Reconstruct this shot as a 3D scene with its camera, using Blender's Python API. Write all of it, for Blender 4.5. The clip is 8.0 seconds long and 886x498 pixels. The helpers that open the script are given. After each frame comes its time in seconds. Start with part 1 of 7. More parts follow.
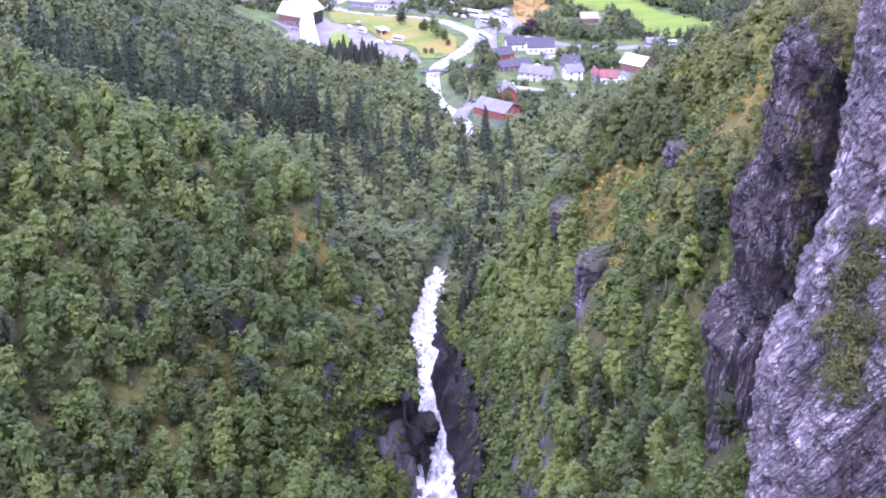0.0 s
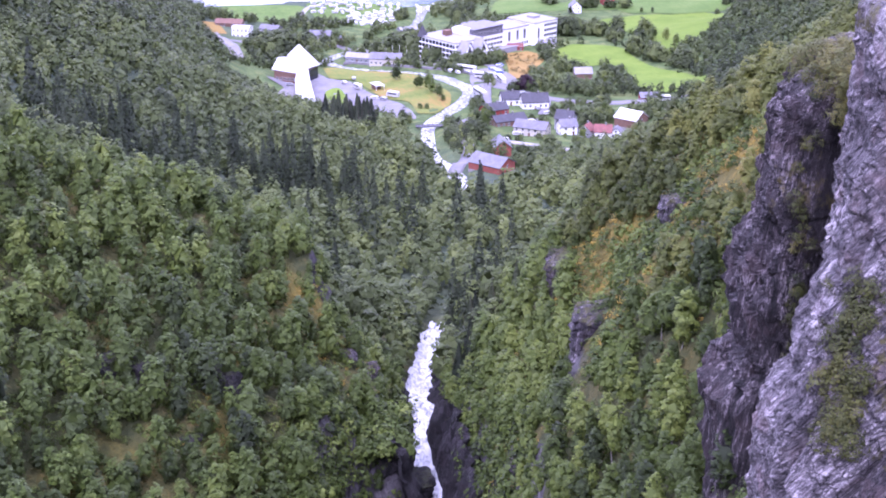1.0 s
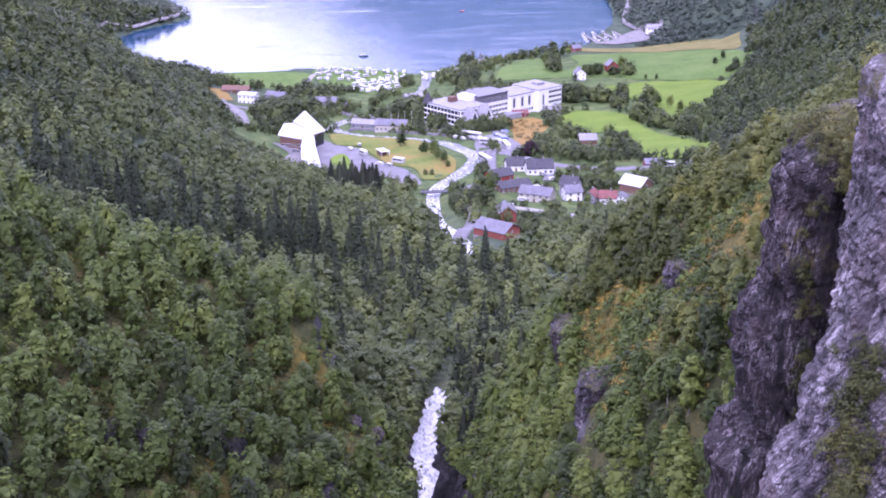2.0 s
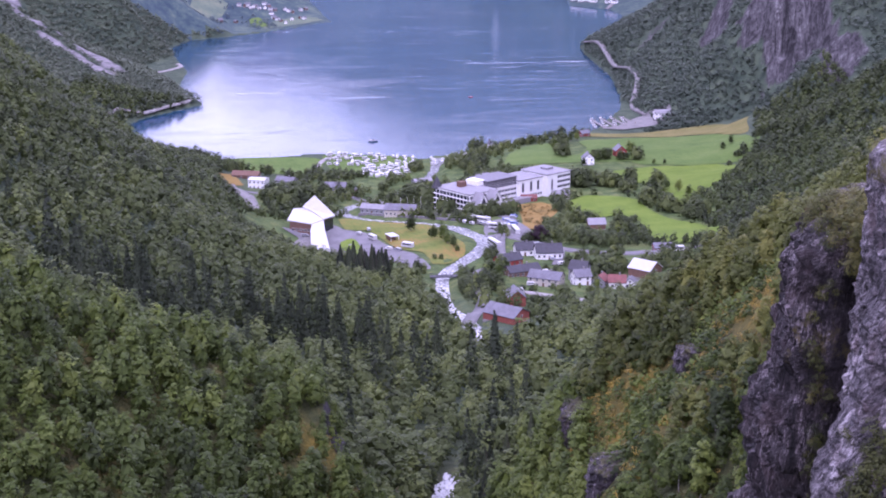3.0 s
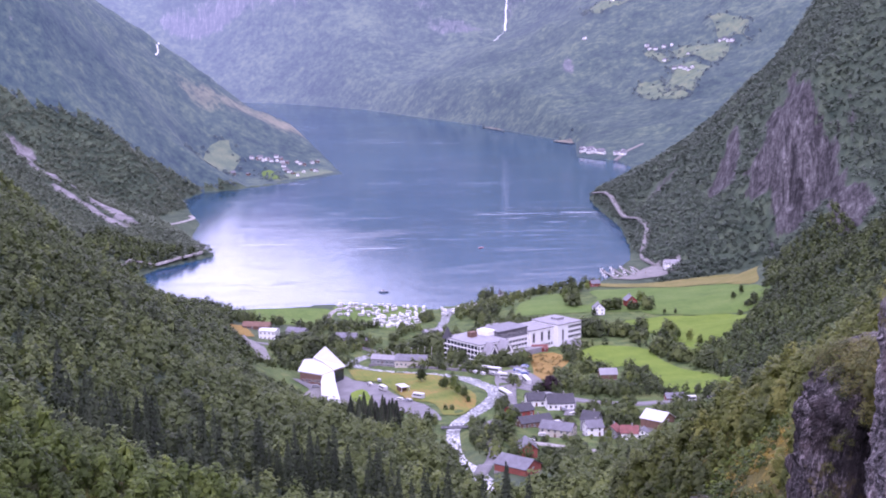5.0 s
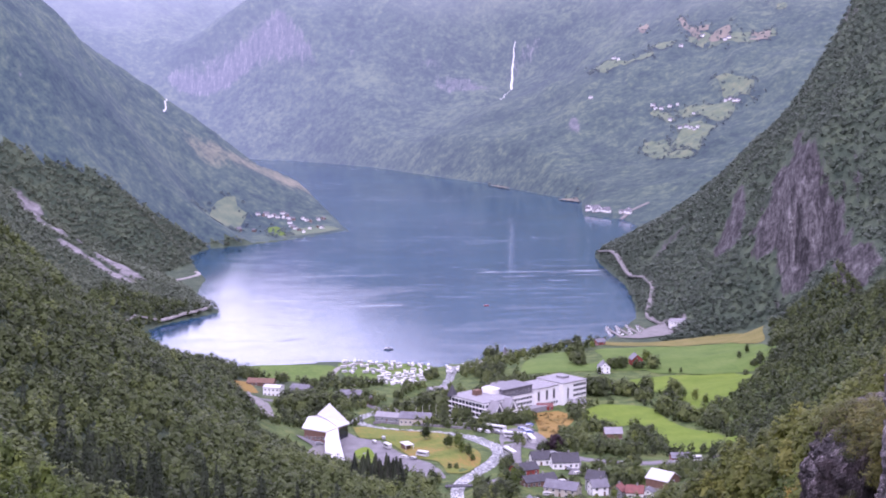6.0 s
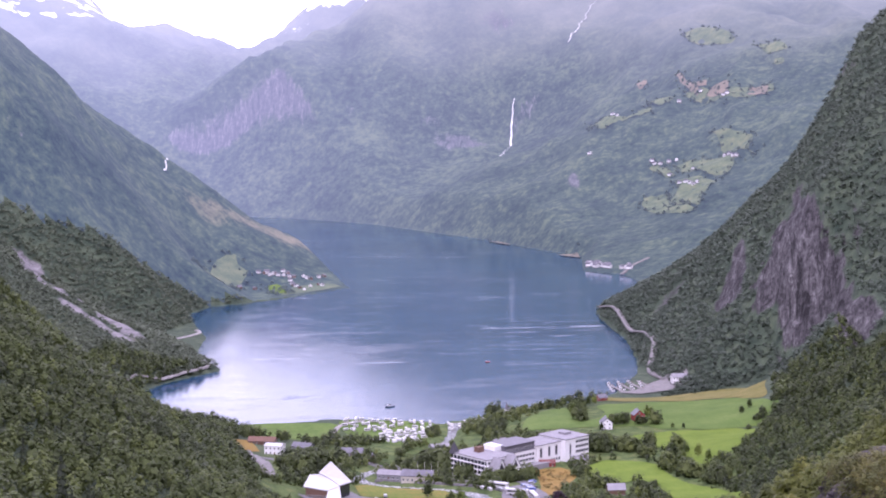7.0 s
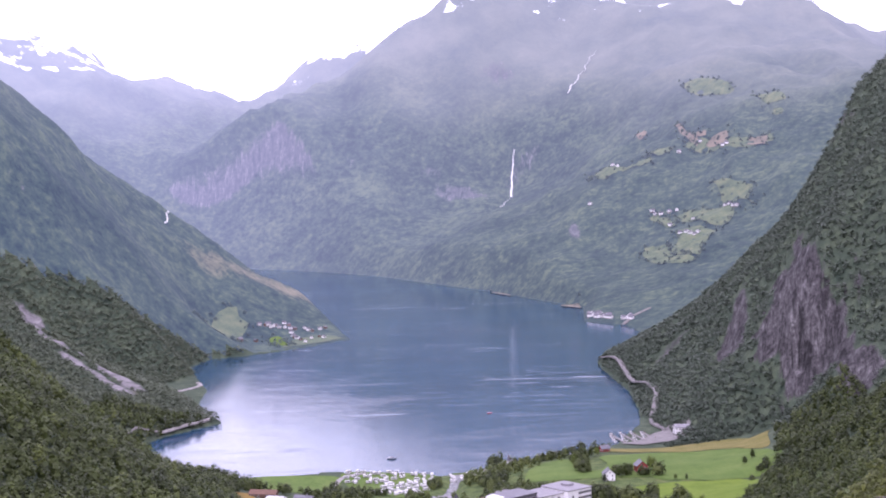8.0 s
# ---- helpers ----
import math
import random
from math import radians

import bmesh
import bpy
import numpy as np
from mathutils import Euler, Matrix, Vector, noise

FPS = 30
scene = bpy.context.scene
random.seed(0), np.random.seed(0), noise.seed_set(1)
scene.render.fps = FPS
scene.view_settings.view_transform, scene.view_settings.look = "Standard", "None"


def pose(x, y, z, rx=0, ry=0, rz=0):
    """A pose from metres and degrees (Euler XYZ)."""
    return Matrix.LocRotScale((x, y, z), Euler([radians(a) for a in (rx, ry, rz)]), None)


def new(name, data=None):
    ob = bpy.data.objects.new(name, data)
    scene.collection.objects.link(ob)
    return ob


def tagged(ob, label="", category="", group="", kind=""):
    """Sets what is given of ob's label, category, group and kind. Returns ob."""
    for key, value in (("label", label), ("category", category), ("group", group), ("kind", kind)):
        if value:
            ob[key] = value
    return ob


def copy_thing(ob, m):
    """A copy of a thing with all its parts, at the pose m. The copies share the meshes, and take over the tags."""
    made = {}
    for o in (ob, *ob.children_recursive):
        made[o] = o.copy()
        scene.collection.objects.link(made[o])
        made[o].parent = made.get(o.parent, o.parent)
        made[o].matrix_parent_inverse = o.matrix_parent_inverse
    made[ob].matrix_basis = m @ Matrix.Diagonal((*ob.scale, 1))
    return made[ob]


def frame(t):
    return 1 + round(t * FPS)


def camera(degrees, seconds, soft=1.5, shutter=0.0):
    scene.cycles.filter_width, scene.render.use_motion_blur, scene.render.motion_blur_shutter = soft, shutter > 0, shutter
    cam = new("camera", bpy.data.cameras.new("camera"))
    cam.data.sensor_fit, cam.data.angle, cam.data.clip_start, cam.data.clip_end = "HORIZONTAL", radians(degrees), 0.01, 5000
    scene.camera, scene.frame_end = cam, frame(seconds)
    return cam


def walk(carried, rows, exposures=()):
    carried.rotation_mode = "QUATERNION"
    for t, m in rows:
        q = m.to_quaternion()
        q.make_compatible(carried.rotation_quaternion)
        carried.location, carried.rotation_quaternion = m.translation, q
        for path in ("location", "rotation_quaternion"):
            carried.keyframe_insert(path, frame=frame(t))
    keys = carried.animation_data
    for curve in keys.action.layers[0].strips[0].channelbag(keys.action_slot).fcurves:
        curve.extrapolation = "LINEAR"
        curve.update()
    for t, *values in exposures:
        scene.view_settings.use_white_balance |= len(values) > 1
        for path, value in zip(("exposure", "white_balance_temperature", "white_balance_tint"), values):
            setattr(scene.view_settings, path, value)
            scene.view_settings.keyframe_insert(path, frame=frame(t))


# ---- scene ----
# ================= camera =================
EYE = 260.0                     # metres above the fjord
cam = camera(32.39, 8.0, soft=1.9)
TURNS = [                       # seconds, yaw, pitch, lean to the right (degrees)
    (0.0, -1.060, -22.839, -0.428), (0.5, -1.185, -21.729, -0.342), (1.0, -1.237, -20.787, -0.326),
    (1.5, -1.173, -19.676, -0.313), (3.0, -0.647, -15.150, -0.109), (3.5, -0.464, -13.499, 0.077),
    (4.0, -0.350, -12.003, 0.339), (4.5, -0.338, -10.696, 0.308), (6.0, -0.030, -7.345, -0.212),
    (6.5, 0.000, -6.319, 0.000), (7.0, -0.009, -5.223, 0.223), (7.5, 0.020, -4.189, 0.376), (8.0, 0.015, -3.300, 0.515)]
EXPO = [(0.0, 1.94, 5120, 51), (0.5, 1.78, 5130, 51), (1.5, 1.58, 5180, 52), (3.0, 0.86, 5320, 52), (4.5, 0.98, 5400, 52), (6.0, 0.95, 5650, 47), (8.0, 0.77, 5850, 41)]
walk(cam, [(t, pose(0, 0, EYE + 0.06 - 0.015 * t, 90 + p, 0, y) @ pose(0, 0, 0, 0, 0, -r)) for t, y, p, r in TURNS], EXPO)

# ================= sky and sun =================
SUN_EL, SUN_AZ = 46.0, 193.0    # a veiled sun, behind the viewpoint and to the side
world = bpy.data.worlds.new("overcast_sky")
scene.world = world
world.use_nodes = True
wn, wl = world.node_tree.nodes, world.node_tree.links
wn.clear()
w_out = wn.new("ShaderNodeOutputWorld")
w_sky = wn.new("ShaderNodeTexSky")
w_sky.sky_type = "NISHITA"
w_sky.sun_disc = False
w_sky.sun_elevation, w_sky.sun_rotation = radians(SUN_EL), radians(SUN_AZ)
w_blue = wn.new("ShaderNodeBackground")
w_blue.inputs["Strength"].default_value = 0.15
wl.new(w_sky.outputs[0], w_blue.inputs["Color"])
w_tc = wn.new("ShaderNodeTexCoord")
w_map = wn.new("ShaderNodeMapping")
w_map.inputs["Scale"].default_value = (2.0, 2.0, 7.0)
w_noise = wn.new("ShaderNodeTexNoise")
w_noise.inputs["Scale"].default_value = 1.7
w_noise.inputs["Detail"].default_value = 5.0
w_ramp = wn.new("ShaderNodeValToRGB")
w_ramp.color_ramp.elements[0].position, w_ramp.color_ramp.elements[0].color = 0.33, (0.50, 0.50, 0.525, 1)
w_ramp.color_ramp.elements[1].position, w_ramp.color_ramp.elements[1].color = 0.50, (1.0, 0.99, 1.0, 1)
w_cloud = wn.new("ShaderNodeBackground")
w_cloud.inputs["Strength"].default_value = 1.85
w_mix = wn.new("ShaderNodeMixShader")
w_mix.inputs[0].default_value = 0.86
wl.new(w_tc.outputs["Generated"], w_map.inputs[0])
wl.new(w_map.outputs[0], w_noise.inputs["Vector"])
wl.new(w_noise.outputs["Fac"], w_ramp.inputs[0])
wl.new(w_ramp.outputs[0], w_cloud.inputs["Color"])
wl.new(w_blue.outputs[0], w_mix.inputs[1])
wl.new(w_cloud.outputs[0], w_mix.inputs[2])
wl.new(w_mix.outputs[0], w_out.inputs[0])
sun_data = bpy.data.lights.new("sun", "SUN")
sun_data.energy, sun_data.angle, sun_data.color = 1.4, radians(14), (1.0, 0.96, 0.9)
sun = new("sun", sun_data)
sun.rotation_euler = (radians(90 - SUN_EL), 0, radians(180 - SUN_AZ))

# ================= small tools =================
rng = np.random.default_rng(7)


def hash01(i, j, seed):
    v = np.sin(i * 127.1 + j * 311.7 + seed * 74.7) * 43758.5453
    return v - np.floor(v)


def vnoise(x, y, seed=0):
    i, j = np.floor(x), np.floor(y)
    u, v = x - i, y - j
    u, v = u * u * (3 - 2 * u), v * v * (3 - 2 * v)
    a, b = hash01(i, j, seed), hash01(i + 1, j, seed)
    c, d = hash01(i, j + 1, seed), hash01(i + 1, j + 1, seed)
    return (a * (1 - u) + b * u) * (1 - v) + (c * (1 - u) + d * u) * v


def fbm(x, y, size, octaves=4, seed=0):
    total, amp, norm = 0.0, 1.0, 0.0
    for k in range(octaves):
        f = 2.03 ** k / size
        total = total + amp * (vnoise(x * f + 17.3 * k, y * f - 9.1 * k, seed + k) * 2 - 1)
        norm, amp = norm + amp, amp * 0.5
    return total / norm


def vnoise3(x, y, z, seed=0):
    k = np.floor(z)
    w = z - k
    w = w * w * (3 - 2 * w)
    return vnoise(x + k * 37.17, y + k * 11.73, seed) * (1 - w) + vnoise(x + (k + 1) * 37.17, y + (k + 1) * 11.73, seed) * w


def fbm3(x, y, z, size, octaves=4, seed=0):
    total, amp, norm = 0.0, 1.0, 0.0
    for k in range(octaves):
        f = 2.03 ** k / size
        total = total + amp * (vnoise3(x * f + 5.3 * k, y * f - 3.1 * k, z * f + 7.7 * k, seed + k) * 2 - 1)
        norm, amp = norm + amp, amp * 0.55
    return total / norm


def inside(poly, x, y):
    """Which of the points lie in the polygon."""
    p = np.asarray(poly, float)
    hit = np.zeros(np.shape(x), bool)
    for (x0, y0), (x1, y1) in zip(p[:, :2], np.roll(p[:, :2], -1, 0)):
        if y0 != y1:
            hit ^= ((y0 > y) != (y1 > y)) & (x < (x1 - x0) * (y - y0) / (y1 - y0) + x0)
    return hit


def line_dist(line, x, y, closed=False):
    """Distance to a polyline of (x, y, z...), and the third value there."""
    p = np.asarray(line, float)
    if closed:
        p = np.vstack([p, p[:1]])
    best, val = np.full(np.shape(x), 1e9), np.zeros(np.shape(x))
    for a, b in zip(p[:-1], p[1:]):
        d = b[:2] - a[:2]
        s = np.clip(((x - a[0]) * d[0] + (y - a[1]) * d[1]) / (d @ d), 0, 1)
        r = np.hypot(x - a[0] - s * d[0], y - a[1] - s * d[1])
        near = r < best
        best = np.where(near, r, best)
        if p.shape[1] > 2:
            val = np.where(near, a[2] + s * (b[2] - a[2]), val)
    return best, val


def smooth_line(line, step):
    """A polyline rounded by Catmull-Rom, with points about step apart."""
    p = np.asarray(line, float)
    q = np.vstack([2 * p[0] - p[1], p, 2 * p[-1] - p[-2]])
    out = []
    for k in range(1, len(q) - 2):
        n = max(1, int(np.hypot(*(q[k + 1] - q[k])[:2]) / step))
        for s in np.arange(n) / n:
            out.append(0.5 * (2 * q[k] + (q[k + 1] - q[k - 1]) * s + (2 * q[k - 1] - 5 * q[k] + 4 * q[k + 1] - q[k + 2]) * s ** 2
                              + (3 * q[k] - q[k - 1] - 3 * q[k + 1] + q[k + 2]) * s ** 3))
    out.append(p[-1])
    return np.array(out)


def np_mesh(name, verts, faces, mats=(), smooth=True, attrs=None, mat_index=None, normals=None):
    """A mesh from arrays; faces all have the same number of corners."""
    me = bpy.data.meshes.new(name)
    verts, faces = np.asarray(verts, np.float32), np.asarray(faces, np.int32)
    n, k = faces.shape
    me.vertices.add(len(verts))
    me.vertices.foreach_set("co", verts.ravel())
    me.loops.add(n * k)
    me.loops.foreach_set("vertex_index", faces.ravel())
    me.polygons.add(n)
    me.polygons.foreach_set("loop_start", np.arange(0, n * k, k, dtype=np.int32))
    me.polygons.foreach_set("loop_total", np.full(n, k, np.int32))
    me.polygons.foreach_set("use_smooth", np.full(n, smooth))
    for m in mats:
        me.materials.append(m)
    if mat_index is not None:
        me.polygons.foreach_set("material_index", np.asarray(mat_index, np.int32))
    for key, vals in (attrs or {}).items():
        me.attributes.new(key, "FLOAT", "POINT").data.foreach_set("value", np.asarray(vals, np.float32))
    me.update(calc_edges=True)
    if normals is not None:
        me.normals_split_custom_set_from_vertices(np.asarray(normals, np.float32))
    return me


def link_bm(bm, name, material, smooth=False):
    bmesh.ops.recalc_face_normals(bm, faces=bm.faces)
    me = bpy.data.meshes.new(name)
    bm.to_mesh(me)
    bm.free()
    me.materials.append(material)
    if smooth:
        me.polygons.foreach_set("use_smooth", [True] * len(me.polygons))
    return me


def part(name, bm, material, parent, label="", smooth=False):
    """One mesh object out of a bmesh (or a ready mesh), under a thing or a part."""
    me = bm if isinstance(bm, bpy.types.Mesh) else link_bm(bm, name, material, smooth)
    ob = new(name, me)
    ob.parent = parent
    return tagged(ob, label)


def thing(name, label, category, m=None, group="", kind=""):
    ob = new(name)
    if m is not None:
        ob.matrix_basis = m
    return tagged(ob, label, category, group, kind)


def box(bm, x0, y0, z0, x1, y1, z1, bevel=0.0):
    r = bmesh.ops.create_cube(bm, size=1, matrix=Matrix.Translation(((x0 + x1) / 2, (y0 + y1) / 2, (z0 + z1) / 2)) @ Matrix.Diagonal((x1 - x0, y1 - y0, z1 - z0, 1)))
    if bevel:
        es = list({e for v in r["verts"] for e in v.link_edges})
        bmesh.ops.bevel(bm, geom=es, offset=bevel, segments=1, affect="EDGES")
    return bm


def prism(bm, outline, z0, z1):
    """An upright prism on a plan outline; z0 and z1 may be functions of (x, y)."""
    f0 = z0 if callable(z0) else (lambda x, y: z0)
    f1 = z1 if callable(z1) else (lambda x, y: z1)
    lo = [bm.verts.new((x, y, f0(x, y))) for x, y in outline]
    hi = [bm.verts.new((x, y, f1(x, y))) for x, y in outline]
    n = len(lo)
    bm.faces.new(lo[::-1])
    bm.faces.new(hi)
    for k in range(n):
        bm.faces.new((lo[k], lo[(k + 1) % n], hi[(k + 1) % n], hi[k]))
    return bm


# ================= materials =================
def material(name, rough=0.8, metal=0.0, spec=0.3):
    mat = bpy.data.materials.new(name)
    mat.use_nodes = True
    nt = mat.node_tree
    b = nt.nodes["Principled BSDF"]
    b.inputs["Roughness"].default_value = rough
    b.inputs["Metallic"].default_value = metal
    b.inputs["Specular IOR Level"].default_value = spec
    return mat, nt, b


def node(nt, kind, **values):
    n = nt.nodes.new(kind)
    for key, v in values.items():
        n.inputs[key.replace("_", " ")].default_value = v
    return n


def noise_tex(nt, vec, scale, detail=4.0, rough=0.55, distort=0.0):
    n = node(nt, "ShaderNodeTexNoise", Scale=scale, Detail=detail, Roughness=rough, Distortion=distort)
    nt.links.new(vec, n.inputs["Vector"])
    return n.outputs["Fac"]


def ramp(nt, fac, stops):
    r = nt.nodes.new("ShaderNodeValToRGB")
    while len(r.color_ramp.elements) < len(stops):
        r.color_ramp.elements.new(0.5)
    for e, (p, c) in zip(r.color_ramp.elements, stops):
        e.position, e.color = p, (*c, 1) if len(c) == 3 else c
    nt.links.new(fac, r.inputs[0])
    return r.outputs[0]


def mix(nt, fac, a, b):
    m = nt.nodes.new("ShaderNodeMix")
    m.data_type = "RGBA"
    for sock, v in ((m.inputs[0], fac), (m.inputs[6], a), (m.inputs[7], b)):
        if isinstance(v, bpy.types.NodeSocket):
            nt.links.new(v, sock)
        else:
            sock.default_value = v if isinstance(v, float) else (*v, 1)
    return m.outputs[2]


def math_node(nt, op, a, b=0.0, c=0.0, clamp=False):
    m = nt.nodes.new("ShaderNodeMath")
    m.operation, m.use_clamp = op, clamp
    for sock, v in zip(m.inputs, (a, b, c)):
        if isinstance(v, bpy.types.NodeSocket):
            nt.links.new(v, sock)
        else:
            sock.default_value = v
    return m.outputs[0]


def attr(nt, name):
    a = nt.nodes.new("ShaderNodeAttribute")
    a.attribute_name = name
    return a.outputs["Fac"]


def bump(nt, b, height, strength, distance):
    n = node(nt, "ShaderNodeBump", Strength=strength, Distance=distance)
    nt.links.new(height, n.inputs["Height"])
    nt.links.new(n.outputs[0], b.inputs["Normal"])


def coords(nt, out="Object"):
    return nt.nodes.new("ShaderNodeTexCoord").outputs[out]


def geo_pos(nt):
    return nt.nodes.new("ShaderNodeNewGeometry").outputs["Position"]


def squash(nt, vec, sx, sy, sz, rx=0, ry=0, rz=0):
    m = nt.nodes.new("ShaderNodeMapping")
    m.vector_type = "TEXTURE"
    m.inputs["Scale"].default_value = (1 / sx, 1 / sy, 1 / sz)
    m.inputs["Rotation"].default_value = (radians(rx), radians(ry), radians(rz))
    nt.links.new(vec, m.inputs[0])
    return m.outputs[0]


def leaf_material(name, dark, mid, light, per_object, speck=0.12):
    """Foliage: one tint a tree, one a leaf cluster, partly translucent."""
    mat, nt, b = material(name, 0.6, 0, 0.25)
    per_leaf = nt.nodes.new("ShaderNodeNewGeometry").outputs["Random Per Island"]
    if per_object:
        tint = nt.nodes.new("ShaderNodeObjectInfo").outputs["Random"]
    else:
        tint = attr(nt, "tint")
    v = math_node(nt, "ADD", math_node(nt, "MULTIPLY", tint, 1 - speck), math_node(nt, "MULTIPLY", per_leaf, speck))
    col = ramp(nt, v, [(0.1, dark), (0.55, mid), (0.95, light)])
    nt.links.new(col, b.inputs["Base Color"])
    tr = nt.nodes.new("ShaderNodeBsdfTranslucent")
    nt.links.new(col, tr.inputs["Color"])
    ms = nt.nodes.new("ShaderNodeMixShader")
    ms.inputs[0].default_value = 0.31
    out = nt.nodes["Material Output"]
    nt.links.new(b.outputs[0], ms.inputs[1])
    nt.links.new(tr.outputs[0], ms.inputs[2])
    nt.links.new(ms.outputs[0], out.inputs[0])
    return mat


BIRCH = ((0.014, 0.023, 0.005), (0.059, 0.087, 0.0135), (0.132, 0.164, 0.028))
VALLEY = ((0.022, 0.032, 0.010), (0.063, 0.084, 0.022), (0.118, 0.143, 0.036))
# fjord-side leaves: base colours paled and blued to carry haze
FJORD_L_HAZED = ((0.056, 0.074, 0.048), (0.088, 0.110, 0.070), (0.116, 0.136, 0.084))
FJORD_R_HAZED = ((0.040, 0.058, 0.038), (0.074, 0.096, 0.070), (0.098, 0.120, 0.082))
SPRUCE = ((0.014, 0.021, 0.010), (0.028, 0.039, 0.018), (0.048, 0.060, 0.026))
M_birch = leaf_material("birch_leaves", *BIRCH, True, 0.3)
M_birch_s = leaf_material("birch_forest", *BIRCH, False, 0.2)
M_valley = leaf_material("valley_leaves", *VALLEY, False, 0.1)
M_wood_left = leaf_material("left_side_hazed_leaves", *FJORD_L_HAZED, False, 0.1)
M_wood_right = leaf_material("right_side_hazed_leaves", *FJORD_R_HAZED, False, 0.1)
M_spruce = leaf_material("spruce_needles", *SPRUCE, True)
M_spruce_s = leaf_material("spruce_forest", *SPRUCE, False)
M_copper = leaf_material("copper_leaves", (0.02, 0.012, 0.018), (0.045, 0.02, 0.03), (0.06, 0.03, 0.035), True)


def plain(name, col, rough=0.8, var=0.15, scale=1.5, metal=0.0, spec=0.3, relief=0.0):
    """A surface of one colour with blotches at two scales."""
    mat, nt, b = material(name, rough, metal, spec)
    vec = coords(nt)
    n1, n2 = noise_tex(nt, vec, scale, 5), noise_tex(nt, vec, scale * 9, 3)
    v = math_node(nt, "ADD", math_node(nt, "MULTIPLY", n1, 0.65), math_node(nt, "MULTIPLY", n2, 0.35))
    lo, hi = tuple(c * (1 - 2 * var) for c in col), tuple(min(1, c * (1 + 1.2 * var)) for c in col)
    nt.links.new(ramp(nt, v, [(0.3, lo), (0.68, hi)]), b.inputs["Base Color"])
    if relief:
        bump(nt, b, n2, 0.6, relief)
    return mat


M_bark = plain("bark", (0.150, 0.143, 0.128), 0.9, 0.35, 3.0)
M_bark_dark = plain("spruce_bark", (0.053, 0.041, 0.034), 0.9, 0.3, 3.0)

# ================= the land =================
# plan: x to the right, y away from the viewpoint down the valley, z above the fjord
RIVER = [(4, 60, 150), (4, 150, 134), (4, 209, 130), (1.5, 241, 127), (2.5, 268, 123), (1.5, 286, 120), (4, 322, 114), (7, 346, 109), (21, 357, 107), (42, 385, 103), (49, 440, 95), (40, 490, 87),
         (22, 523, 82), (19, 542, 80), (15, 575, 76), (9, 603, 72), (7, 651, 66), (9, 688, 62), (18, 725, 57), (29, 765, 53), (31, 795, 50),
         (25, 823, 46), (14, 850, 43), (-11, 880, 38), (-38, 907, 33), (-54, 946, 28), (-45, 984, 24), (-25, 1050, 15), (0, 1130, 8), (12, 1262, 0)]
SHORE = [(-345, 1375), (-262, 1262), (-172, 1252), (-93, 1268), (-2, 1252), (72, 1312), (120, 1345), (157, 1384), (168, 1420), (190, 1483), (201, 1557),
         (208, 1704), (197, 1876), (198, 1956), (235, 2040), (330, 2150), (298, 2278), (289, 2380), (228, 2439), (245, 2673), (97, 3021), (-160, 3472),
         (-344, 3653), (-600, 3800), (-700, 3700), (-480, 3350), (-262, 2800), (-188, 2480), (-137, 2220), (-235, 2074), (-311, 2013),
         (-327, 1929), (-272, 1735), (-264, 1605), (-224, 1516), (-268, 1442), (-281, 1398)]
